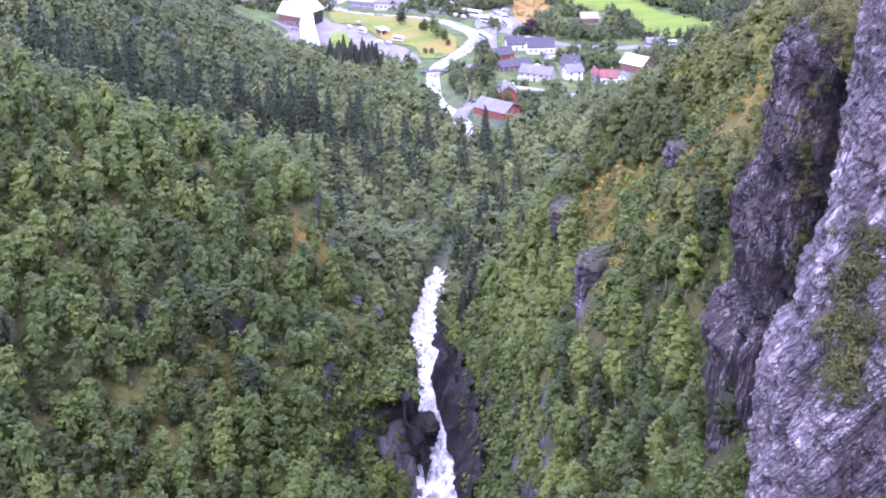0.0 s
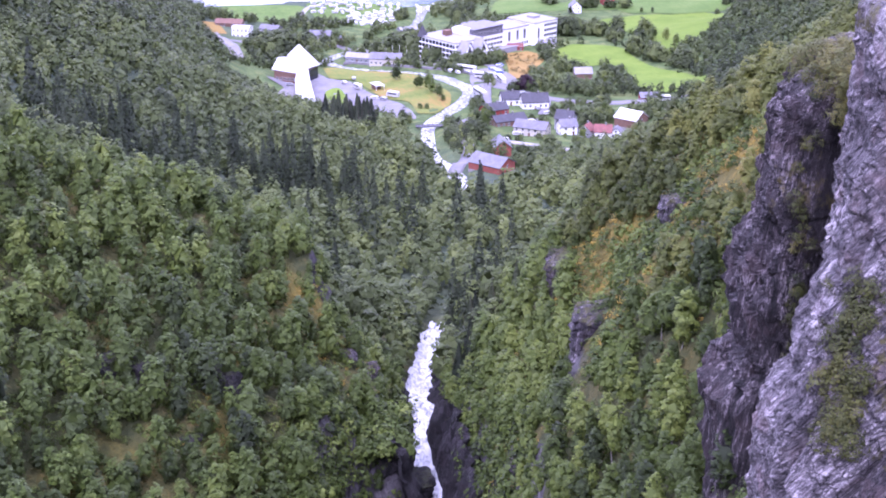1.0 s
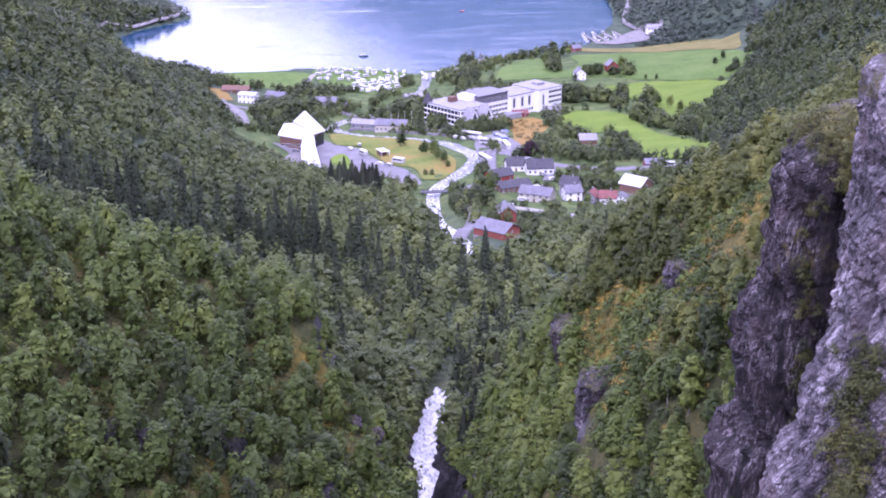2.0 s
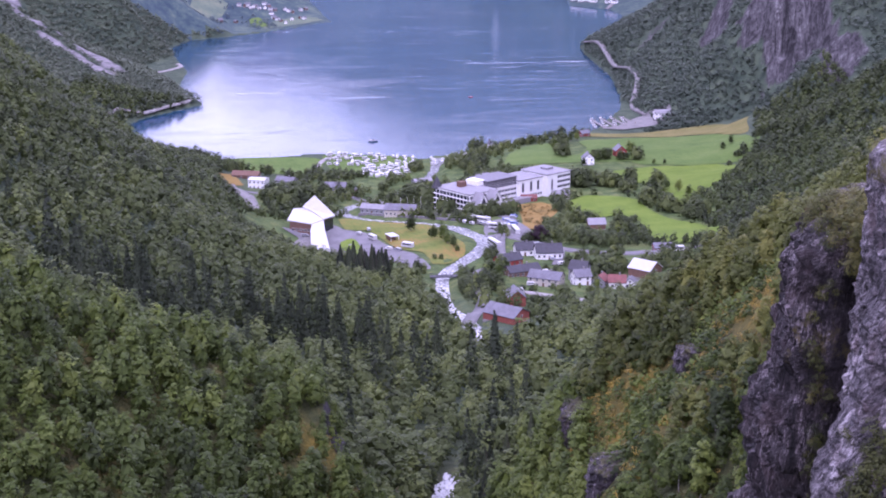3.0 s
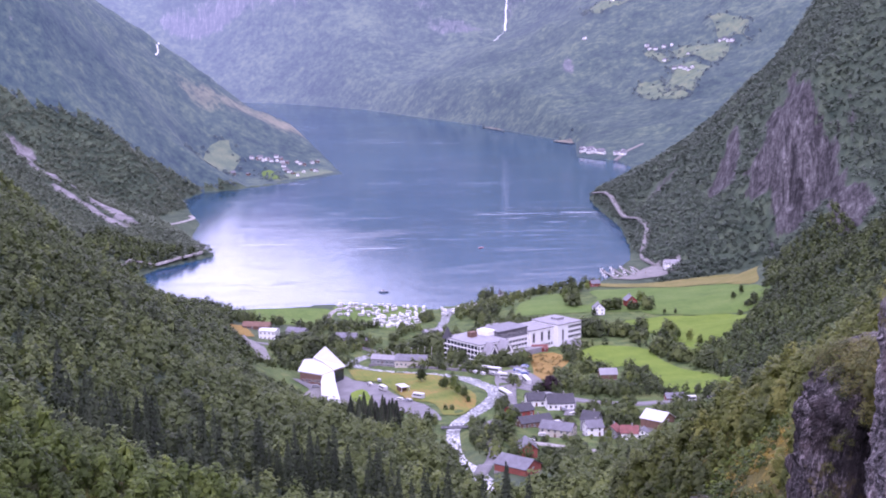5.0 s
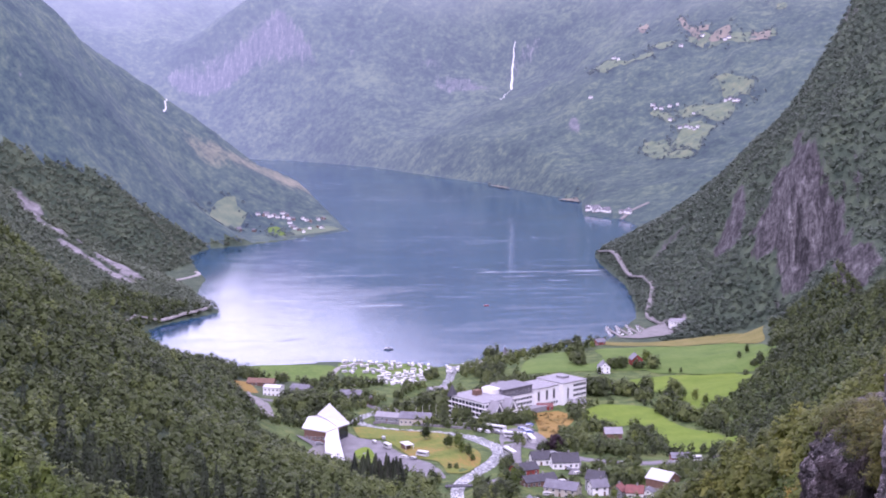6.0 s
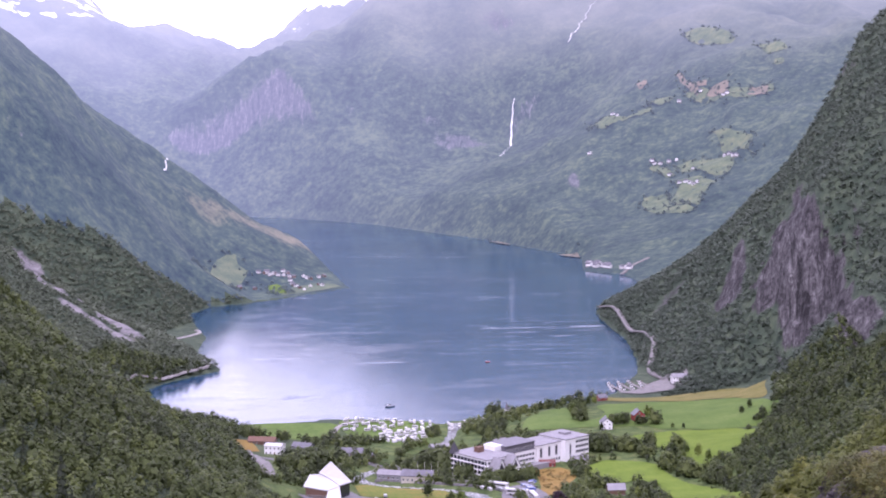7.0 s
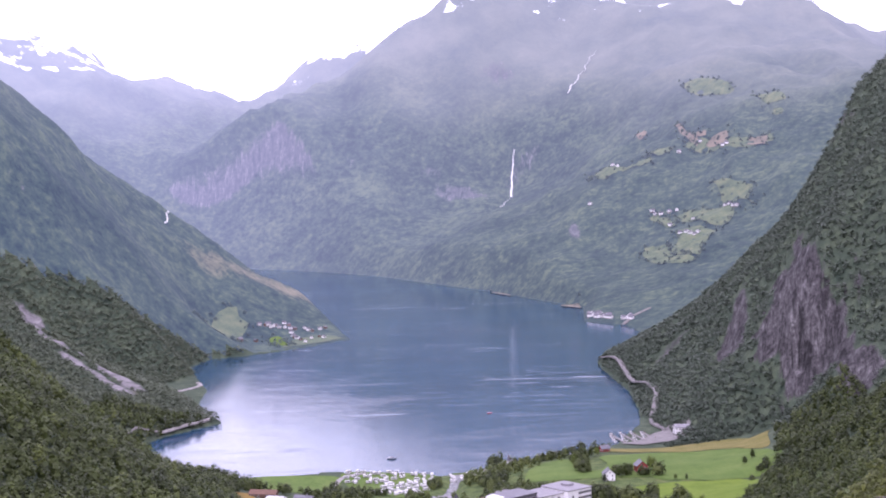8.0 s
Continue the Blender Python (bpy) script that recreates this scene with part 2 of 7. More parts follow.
# ridges, spurs and slopes that shape the sheet of ground
LAND = {
    "viewpoint": [(0, 0, 258.2), (12, -4, 258.6), (-12, -4, 258), (0, -40, 262), (60, 0, 262), (-60, 0, 258), (0, 10, 252), (0, 45, 200), (-22, 45, 205), (-45, 70, 185),
                  (-30, 105, 164), (-90, 110, 190), (14, 62, 193), (14, 92, 178), (24, 62, 192), (30, 66, 204), (22, 88, 184), (23, 100, 199), (27, 97, 205)],
    "left_spur": [(-50, 155, 157), (-31, 170, 149), (-14, 186, 142), (-58, 198, 167), (-36, 203, 160), (-13, 215, 150), (-71, 254, 180), (-54, 261, 173),
                  (-35, 268, 166), (-17, 268, 160), (-8, 263, 152), (-4, 255, 144), (-3, 240, 140), (-9, 226, 141), (-110, 270, 205), (-100, 200, 190)],
    "behind_left_spur": [(-70, 320, 150), (-40, 312, 142), (-16, 300, 130), (-87, 421, 117), (-51, 427, 111), (-23, 429, 102), (-6, 370, 105), (-140, 360, 170)],
    "valley_woods": [(15, 430, 99), (15, 480, 88), (60, 520, 86), (70, 600, 71), (85, 640, 65), (96, 656, 64), (112, 640, 74), (60, 560, 79), (-40, 560, 86), (-30, 700, 61), (-85, 513, 108), (-118, 403, 137), (-128, 463, 138)],
    "right_spur": [(46, 184, 208), (43, 200, 197), (35, 222, 185), (28, 238, 176), (22, 243, 163), (16, 248, 150), (7, 252, 137), (24, 189, 174), (27, 163, 181),
                   (17, 149, 162), (24, 123, 178), (10, 190, 146), (24, 112, 192), (13, 168, 157), (7, 225, 140), (9, 205, 143)],
    "behind_right_spur": [(48, 262, 172), (44, 300, 144), (30, 326, 124), (66, 395, 122), (80, 300, 170), (120, 450, 140), (90, 560, 88), (135, 600, 98)],
    "cliff_plateau": [(34, 100, 231), (38, 80, 242), (60, 90, 252), (65, 150, 238), (40, 60, 246), (100, 200, 235)],
    "left_hillside": [(-175, 595, 158), (-162, 681, 133), (-153, 765, 107), (-143, 838, 80), (-129, 891, 56), (-97, 875, 42), (-80, 796, 43), (-76, 696, 70), (-250, 600, 215),
                      (-250, 800, 160), (-300, 1000, 150), (-240, 1150, 26), (-205, 1050, 42), (-162, 960, 46), (-330, 1250, 34), (-420, 1300, 80)],
    "village": [(-68, 851, 42), (-48, 779, 45), (17, 749, 52), (27, 917, 34), (93, 1001, 34), (54, 674, 62), (100, 689, 64), (69, 663, 64), (96, 836, 46), (135, 1095, 22),
                (66, 1194, 15), (133, 1320, 8), (284, 1337, 16), (150, 1165, 20), (190, 1180, 22), (120, 1128, 21), (235, 1200, 24), (200, 1245, 17), (100, 1185, 17), (200, 1300, 12), (260, 1315, 15), (-38, 1111, 14), (-159, 1178, 7), (-120, 1056, 20), (-63, 1039, 22), (27, 580, 73), (128, 745, 56), (40, 1000, 28)],
    "right_of_village": [(150, 700, 76), (170, 760, 64), (167, 836, 46), (217, 1086, 26), (235, 1115, 24), (205, 900, 52), (220, 800, 92), (283, 959, 74), (251, 1122, 42),
                         (300, 1000, 92), (225, 1421, 4), (250, 1500, 28)],
    "right_mountain": [(513, 1704, 392), (490, 1711, 364), (464, 1718, 340), (456, 1726, 308), (433, 1737, 254), (398, 1771, 192), (371, 1812, 155), (341, 1849, 108),
                       (300, 1876, 69), (275, 1931, 46), (254, 1959, 32), (360, 2000, 80), (300, 2028, 40), (228, 2020, 5), (417, 1500, 262), (350, 1450, 176), (312, 1335, 48),
                       (330, 1545, 108), (335, 1155, 76), (600, 1400, 470), (700, 1700, 480), (500, 1200, 300), (450, 1000, 250), (400, 800, 200), (300, 600, 180),
                       (225, 1700, 16), (250, 1850, 42)],
    "behind_right_mountain": [(550, 2080, 150), (480, 2180, 70), (380, 2230, 18), (800, 2300, 180), (360, 2400, 24)],
    "left_mountain": [(-560, 1950, 300), (-627, 2175, 377), (-571, 2228, 318), (-527, 2341, 256), (-446, 2419, 192), (-428, 2392, 161), (-388, 2409, 134),
                      (-323, 2459, 96), (-263, 2466, 61), (-190, 2392, 17), (-245, 2660, 20), (-490, 1760, 92), (-390, 1800, 22), (-700, 1700, 340), (-900, 1600, 500),
                      (-800, 2200, 460), (-340, 2200, 16), (-240, 2290, 12), (-215, 1525, 3), (-300, 1500, 16), (-420, 1550, 80), (-400, 1420, 60), (-330, 1650, 20)],
    "behind_left_mountain": [(-620, 2700, 200), (-480, 3000, 60), (-520, 3350, 20), (-750, 3300, 150), (-1000, 3000, 300), (-1300, 2500, 520)],
    "far_left_range": [(-1346, 4566, 655), (-1230, 4598, 675), (-1080, 4636, 664), (-1065, 4639, 624), (-1006, 4653, 564), (-917, 4671, 524), (-816, 4690, 531), (-737, 4703, 519),
                       (-646, 4716, 467), (-565, 4726, 463), (-479, 4816, 552), (-420, 4822, 622), (-383, 4825, 656), (-287, 4831, 674), (-193, 4836, 650), (-380, 4600, 455), (-260, 4620, 500),
                       (-1120, 4830, 500), (-1040, 4850, 440), (-950, 4870, 380), (-840, 4890, 380), (-760, 4900, 370), (-660, 4915, 330), (-580, 4920, 330), (-480, 4930, 420),
                       (-700, 3850, 110), (-900, 4100, 330), (-560, 4200, 300), (-380, 3720, 30), (-480, 4400, 380), (-1500, 4200, 600)],
    "main_mountain": [(-174, 4347, 582), (-299, 4290, 504), (-417, 4179, 436), (-502, 4019, 382), (-509, 3917, 354), (-109, 4399, 632), (30, 4400, 735), (300, 4500, 770), (524, 4500, 745), (800, 4450, 740), (1040, 4280, 700), (1190, 4250, 560), (1320, 4100, 500), (178, 3905, 300),
                      (163, 3800, 160), (-100, 3700, 150), (584, 3260, 300), (457, 2965, 138), (372, 3279, 238), (280, 2800, 50), (700, 2900, 250), (600, 2600, 130), (420, 2520, 60),
                      (900, 3300, 420), (1200, 3600, 440), (100, 3300, 110), (-250, 3750, 160), (600, 3800, 480), (1400, 3000, 430)],
}
ANCHOR = np.array([p for line in LAND.values() for p in line] + [(x + dx, y, z + 1.5) for x, y, z in RIVER[7:-1] for dx in ((-8, 8) if y > 500 else (-6, 6))], float)


def solve_spline(p):
    d = np.hypot(p[:, None, 0] - p[None, :, 0], p[:, None, 1] - p[None, :, 1])
    q = np.column_stack([np.ones(len(p)), p[:, 0] / 1000, p[:, 1] / 1000])
    a = np.block([[d + 0.6 * np.eye(len(p)), q], [q.T, np.zeros((3, 3))]])
    return np.linalg.solve(a, np.concatenate([p[:, 2], np.zeros(3)]))


SPLINE = solve_spline(ANCHOR)


def base_height(x, y):
    x, y = np.broadcast_arrays(np.asarray(x, float), np.asarray(y, float))
    flat_x, flat_y = x.ravel(), y.ravel()
    out = np.empty(flat_x.size)
    for s in range(0, flat_x.size, 20000):
        u, v = flat_x[s:s + 20000], flat_y[s:s + 20000]
        d = np.hypot(u[:, None] - ANCHOR[None, :, 0], v[:, None] - ANCHOR[None, :, 1])
        out[s:s + 20000] = d @ SPLINE[:-3] + SPLINE[-3] + SPLINE[-2] * u / 1000 + SPLINE[-1] * v / 1000
    return out.reshape(x.shape)


def calm(x, y):
    """1 on the village floor, where the ground is smooth, 0 in the wild."""
    c = np.clip(1.5 - np.hypot((x - 60) / 175, (y - 950) / 330) * 1.2, 0, 1)
    return c


RIVER_S = smooth_line(RIVER, 6.0)
BED_Y, BED_HALF = (0, 236, 256, 340, 400, 500, 520, 545, 580, 690, 760, 860, 950, 1050), (3.0, 3.0, 2.5, 2.4, 2.2, 2.2, 3.2, 3.0, 1.9, 2.3, 3.7, 4.2, 3.4, 3.0)


def height(x, y):
    """Height of the ground."""
    x, y = np.asarray(x, float), np.asarray(y, float)
    h = base_height(x, y)
    r = np.hypot(x, y)
    wild = 1 - calm(x, y)
    rough = np.clip(r / 240, 0.25, 12) ** 0.8
    low = np.clip(h / 60, 0.12, 1)
    h = h + wild * low * (fbm(x, y, 46, 4, 3) * 2.4 * np.clip(rough, 0, 3.2) + fbm(x, y, 9, 3, 11) * 0.9)
    far = np.clip((r - 2500) / 800, 0, 1) * np.clip(h / 120, 0, 1)
    mid = np.clip((r - 1300) / 500, 0, 1) * np.clip(h / 90, 0, 1) * (1 - far)
    h = h + mid * (fbm(x, y, 150, 4, 33) * 10 + (0.5 - np.abs(fbm(x * 1.2, y * 0.7, 90, 4, 35)) * 2) * 8)
    gully = 1 - np.abs(fbm(x, y * 0.6, 420, 5, 21)) * 2
    h = h + far * np.clip(h / 300, 0.3, 1) * (gully - 0.6) * 58 + far * fbm(x, y, 130, 5, 31) * 24
    # the river has cut a gorge, then runs in a shallow bed
    rd, rz = line_dist(RIVER_S[RIVER_S[:, 1] < 1270], x, y) if np.size(x) < 60000 else river_field(x, y)
    half = np.interp(y, BED_Y, BED_HALF) + 0.2 * np.sin(y * 0.11)
    edge = rd - half + fbm(x, y, 7, 2, 5) * 0.45
    wall = np.interp(y, (0, 244, 258, 330, 520, 540), (3.2, 3.2, 1.2, 1.1, 1.1, 0.55))
    h = np.where(y < 1270, np.minimum(h, rz - 0.9 + np.clip(edge, 0, None) * wall + np.clip(edge - 14, 0, None) * 3), h)
    h = np.where((edge < 0) & (y < 1270), rz - 0.9, h)
    # a deep hollow under the end of the left spur
    hollow = (np.hypot((x + 3.5) / 7.5, (y - 202) / 15.0) - 1) * 7.5 + fbm(x, y, 6, 2, 7) * 1.2
    h = np.where(y < 235, np.minimum(h, rz - 0.4 + np.clip(hollow, 0, None) * 4.5), h)
    # ledges and ribs of the tall rock face
    crag = np.clip(1.4 - np.hypot((x - 335) / 45, (y - 1400) / 230), 0, 1) * (r > 1000)
    h = h + crag * (fbm(x, y, 16, 4, 61) * 9 + (np.abs(fbm(x * 1.5, y * 0.5, 24, 3, 62)) - 0.25) * 14)
    # the fjord
    near = (y > 1150) & (r < 4000)
    sea = inside(SHORE, x, y) & near
    sd, _ = line_dist(SHORE, x, y, True)
    h = np.where(sea, -np.clip(sd * 0.35, 0.3, 40), np.where(near, np.maximum(np.minimum(h, 0.6 + sd * 1.1 + 0.006 * np.clip(sd - 120, 0, None) ** 2), 0.5), h))
    return h


def river_field(x, y):
    """The river's distance and level, worked out near it only."""
    d, z = np.full(x.shape, 1e3), np.zeros(x.shape)
    close = (np.abs(x) < 110) & (y < 1300) & (y > 20)
    d[close], z[close] = line_dist(RIVER_S[::2], x[close], y[close])
    return d, z


# fields, lawns and clearings on the plan
LAWN = [(-53, 888), (-44, 893), (-29, 875), (-9, 863), (4, 843), (14, 802), (20, 765), (17, 738), (9, 712), (3, 712), (-1, 756), (-13, 779), (-23, 816), (-34, 847), (-46, 850)]
FIELDS = {
    "lower_field": [(92, 950), (104, 966), (121, 962), (134, 948), (137, 912), (144, 879), (158, 850), (163, 815), (152, 780), (136, 768), (129, 780), (125, 801), (120, 846), (127, 874), (116, 897), (98, 884), (90, 911)],
    "middle_field": [(135, 1098), (161, 1115), (182, 1119), (226, 1114), (220, 1060), (214, 1013), (200, 995), (184, 960), (168, 937), (156, 912), (152, 943), (156, 990), (151, 1008), (140, 1035)],
    "upper_field": [(59, 1148), (68, 1205), (84, 1268), (108, 1272), (108, 1200), (118, 1172), (130, 1210), (132, 1272), (181, 1262), (225, 1244), (250, 1190), (250, 1122), (225, 1120), (162, 1127), (155, 1140), (128, 1136)],
    "hay_field": [(138, 1300), (150, 1350), (200, 1352), (250, 1345), (280, 1320), (268, 1256), (254, 1196), (227, 1249), (182, 1267)],
    "shore_meadow": [(-165, 1185), (-166, 1240), (-120, 1250), (-86, 1240), (-92, 1165), (-125, 1160)],
}
CAMP = [(-84, 1228), (-84, 1262), (-40, 1258), (-8, 1246), (-14, 1185), (-12, 1120), (-36, 1106), (-58, 1150), (-74, 1195)]
OPEN = [[(-80, 800), (-68, 756), (-50, 732), (-36, 722), (-22, 712), (-8, 690), (10, 668), (20, 720), (22, 770), (0, 830), (-40, 850)],
        [(-92, 858), (-60, 870), (-48, 900), (-10, 885), (20, 850), (38, 830), (52, 880), (40, 905), (30, 870), (20, 745), (0, 725), (-30, 742), (-50, 762), (-78, 800), (-92, 835)],
        [(0, 900), (-46, 926), (-30, 950), (0, 940), (8, 965), (60, 1000), (100, 1015), (100, 985), (60, 920), (30, 890)],
        [(-96, 836), (-74, 846), (-52, 800), (-44, 772), (-58, 768), (-72, 786), (-92, 806)],
        [(88, 812), (88, 846), (106, 848), (108, 815)], [(110, 732), (112, 768), (132, 766), (132, 730)],
        [(-142, 1034), (-150, 1060), (-158, 1150), (-90, 1160), (-92, 1060), (-106, 1030), (-108, 960), (-92, 872), (-106, 866), (-118, 920)],
        [(44, 780), (44, 900), (56, 945), (86, 940), (86, 880), (70, 850), (62, 800)],
        [(56, 1135), (64, 1205), (128, 1338), (292, 1348), (272, 1240), (242, 1110), (217, 1036), (180, 940), (152, 985), (122, 1060)],
        [(35, 800), (36, 720), (48, 690), (38, 610), (18, 590), (20, 560), (36, 562), (60, 640), (96, 640), (112, 670), (115, 705), (90, 760), (60, 780)]]


def clear_of_trees(x, y):
    """Where no wood grows."""
    c = inside(LAWN, x, y) | inside(CAMP, x, y)
    for f in FIELDS.values():
        c |= inside(f, x, y)
    for f in OPEN:
        c |= inside(f, x, y)
    return c


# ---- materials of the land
def haze_emission(nt, b):
    """Haze painted as emission on the distant backdrop, stronger the farther off it stands and towards the bright gap.
    """
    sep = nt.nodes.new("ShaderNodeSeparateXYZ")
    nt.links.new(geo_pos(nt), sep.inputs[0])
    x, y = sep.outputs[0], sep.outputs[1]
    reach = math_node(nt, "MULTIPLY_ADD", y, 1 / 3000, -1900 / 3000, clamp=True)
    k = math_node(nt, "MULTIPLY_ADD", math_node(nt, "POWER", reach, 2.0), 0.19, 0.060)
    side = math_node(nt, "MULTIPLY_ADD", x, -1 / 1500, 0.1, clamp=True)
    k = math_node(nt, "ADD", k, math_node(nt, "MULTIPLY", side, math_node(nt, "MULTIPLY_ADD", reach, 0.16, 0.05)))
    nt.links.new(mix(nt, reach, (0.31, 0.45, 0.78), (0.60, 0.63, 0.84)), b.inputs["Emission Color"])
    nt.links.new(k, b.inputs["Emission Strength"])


def ground_material(name, far):
    """Grass, wood floor, heath, rock and snow; far: the range across the fjord, paled by emitted haze."""
    mat, nt, b = material(name, 0.95, 0, 0.12)
    pos = geo_pos(nt)
    n_big, n_mid, n_fine = noise_tex(nt, pos, 0.0065, 6, 0.62), noise_tex(nt, pos, 0.11, 6, 0.65), noise_tex(nt, pos, 1.3, 4, 0.65)
    n_tree = noise_tex(nt, pos, 0.045, 5, 0.75)
    n_patch = math_node(nt, "ADD", math_node(nt, "MULTIPLY", n_mid, 0.55), math_node(nt, "MULTIPLY", n_fine, 0.45))
    grass = ramp(nt, n_patch, [(0.32, (0.017, 0.023, 0.010)), (0.5, (0.038, 0.044, 0.016)), (0.68, (0.093, 0.075, 0.025))])
    ochre = ramp(nt, n_patch, [(0.34, (0.040, 0.042, 0.012)), (0.50, (0.125, 0.098, 0.019)), (0.68, (0.250, 0.172, 0.028))])
    wood = ramp(nt, n_tree, [(0.34, (0.024, 0.037, 0.026)), (0.52, (0.048, 0.066, 0.043)), (0.68, (0.075, 0.095, 0.058))])
    if far:
        canopy = noise_tex(nt, pos, 0.10, 4, 0.7)
        n_tree = math_node(nt, "ADD", math_node(nt, "ADD", math_node(nt, "MULTIPLY", n_tree, 0.42), math_node(nt, "MULTIPLY", n_big, 0.26)), math_node(nt, "MULTIPLY", canopy, 0.32))
        wood = ramp(nt, n_tree, [(0.42, (0.010, 0.020, 0.014)), (0.50, (0.026, 0.043, 0.027)), (0.59, (0.064, 0.084, 0.045))])
    heath = ramp(nt, math_node(nt, "ADD", math_node(nt, "MULTIPLY", n_big, 0.5), math_node(nt, "MULTIPLY", n_tree, 0.5)),
                 [(0.38, (0.059, 0.073, 0.065)), (0.5, (0.082, 0.095, 0.078)), (0.62, (0.106, 0.115, 0.093))])
    streak = noise_tex(nt, squash(nt, pos, 0.10, 0.02, 0.018) if far else squash(nt, pos, 0.13, 0.022, 0.024, rz=-13.6), 1.0, 7, 0.75, 1.3)
    v = math_node(nt, "ADD", math_node(nt, "MULTIPLY", streak, 0.6), math_node(nt, "ADD", math_node(nt, "MULTIPLY", n_mid, 0.25), math_node(nt, "MULTIPLY", n_fine, 0.15)))
    rock = ramp(nt, v, [(0.42, (0.012, 0.011, 0.012)), (0.50, (0.048, 0.045, 0.047)), (0.56, (0.085, 0.081, 0.082)), (0.66, (0.18, 0.173, 0.172))])
    crack = math_node(nt, "ABSOLUTE", math_node(nt, "SUBTRACT", noise_tex(nt, squash(nt, pos, 0.22, 0.05, 0.05, rz=-13.6), 1.0, 4, 0.6, 0.8), 0.5))
    rock = mix(nt, math_node(nt, "MULTIPLY_ADD", crack, -26.0, 0.85, clamp=True), rock, (0.012, 0.011, 0.012))
    if far:
        rock = ramp(nt, v, [(0.40, (0.030, 0.034, 0.034)), (0.53, (0.066, 0.068, 0.066)), (0.66, (0.165, 0.160, 0.156))])
    col = mix(nt, attr(nt, "ochre"), grass, ochre)
    garden = ramp(nt, n_mid, [(0.32, (0.030, 0.048, 0.018)), (0.5, (0.062, 0.092, 0.030)), (0.68, (0.110, 0.125, 0.045))])
    col = mix(nt, attr(nt, "wood"), col, wood)
    col = mix(nt, attr(nt, "garden"), col, garden)
    col = mix(nt, attr(nt, "heath"), col, heath)
    patchy = math_node(nt, "MULTIPLY_ADD", math_node(nt, "ADD", attr(nt, "dry"), math_node(nt, "MULTIPLY", math_node(nt, "SUBTRACT", n_tree, 0.5), 3.0)), 2.5, -1.1, clamp=True)
    col = mix(nt, math_node(nt, "MULTIPLY", patchy, attr(nt, "dry")), col, ramp(nt, n_patch, [(0.35, (0.060, 0.066, 0.036)), (0.5, (0.115, 0.108, 0.062)), (0.65, (0.185, 0.162, 0.110))]))
    frac = math_node(nt, "ADD", attr(nt, "rock"), math_node(nt, "MULTIPLY", math_node(nt, "SUBTRACT", math_node(nt, "ADD", math_node(nt, "MULTIPLY", streak, 0.6), math_node(nt, "MULTIPLY", n_tree, 0.4)), 0.5), 2.4))
    rock = mix(nt, attr(nt, "pale"), rock, ramp(nt, v, [(0.40, (0.060, 0.056, 0.058)), (0.52, (0.165, 0.156, 0.160)), (0.64, (0.270, 0.256, 0.262))]))
    col = mix(nt, math_node(nt, "MULTIPLY_ADD", frac, 4.0, -1.9, clamp=True), col, rock)
    snow = math_node(nt, "ADD", attr(nt, "snow"), math_node(nt, "MULTIPLY", math_node(nt, "SUBTRACT", noise_tex(nt, pos, 0.012, 6, 0.6), 0.5), 2.2))
    col = mix(nt, math_node(nt, "MULTIPLY_ADD", snow, 14.0, -9.6, clamp=True), col, (0.680, 0.697, 0.722))
    nt.links.new(col, b.inputs["Base Color"])
    # the far range emits a pale blue to imitate haze
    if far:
        haze_emission(nt, b)
    bump(nt, b, math_node(nt, "ADD", math_node(nt, "ADD", n_mid, math_node(nt, "MULTIPLY", n_tree, 2.5 if far else 0.6)), math_node(nt, "MULTIPLY", n_fine, 0.25)), 0.55 if far else 0.9, 1.1 if far else 1.6)
    return mat


M_ground = ground_material("ground_cover", False)
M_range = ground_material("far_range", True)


SCARS = [[(-480, 1760), (-457, 1689), (-440, 1674), (-414, 1644)], [(-436, 1740), (-415, 1705), (-392, 1665), (-355, 1630), (-330, 1600)], [(-390, 1596), (-355, 1570), (-330, 1556)]]


# bare rock: the tall face and its side rib over the right shore
FACE = [(371, 1600), (356, 1545), (338, 1560), (316, 1480), (303, 1452), (292, 1410), (305, 1392), (308, 1322), (321, 1310), (332, 1285), (321, 1222), (326, 1180), (344, 1192), (350, 1275), (357, 1335), (348, 1385), (349, 1420), (352, 1470)]
RIB = [(323, 1650), (312, 1560), (292, 1480), (277, 1545), (293, 1578), (306, 1608)]
# bare places on the far range: centre, half length and half width, turn in degrees, strength
FAR_ROCK = [(148, 4120, 90, 60, 0, 0.9), (60, 3770, 95, 34, -12, 1.1), (-33, 3838, 70, 30, 0, 0.7), (-215, 3870, 50, 50, 20, 0.55), (205, 3835, 70, 36, 15, 0.8), (262, 3050, 16, 60, 0, 0.9), (235, 3010, 12, 40, 0, 0.7),
            (-150, 3520, 70, 40, 30, 0.5), (-330, 3985, 50, 35, 10, 0.4), (-704, 3937, 60, 30, 0, 0.7), (382, 3587, 26, 22, 0, 0.8), (-60, 3640, 60, 50, 0, 0.5), (300, 4240, 120, 40, 10, 0.45), (560, 4200, 120, 60, 0, 0.4)]


def across(x, y):
    """Which places belong to the hazy distance: the range over the fjord and the far part of its left side."""
    r = np.hypot(x, y)
    return (r > 2690) | ((r > 2085) & (x > 120)) | ((x < -120) & (y - x > 2330))


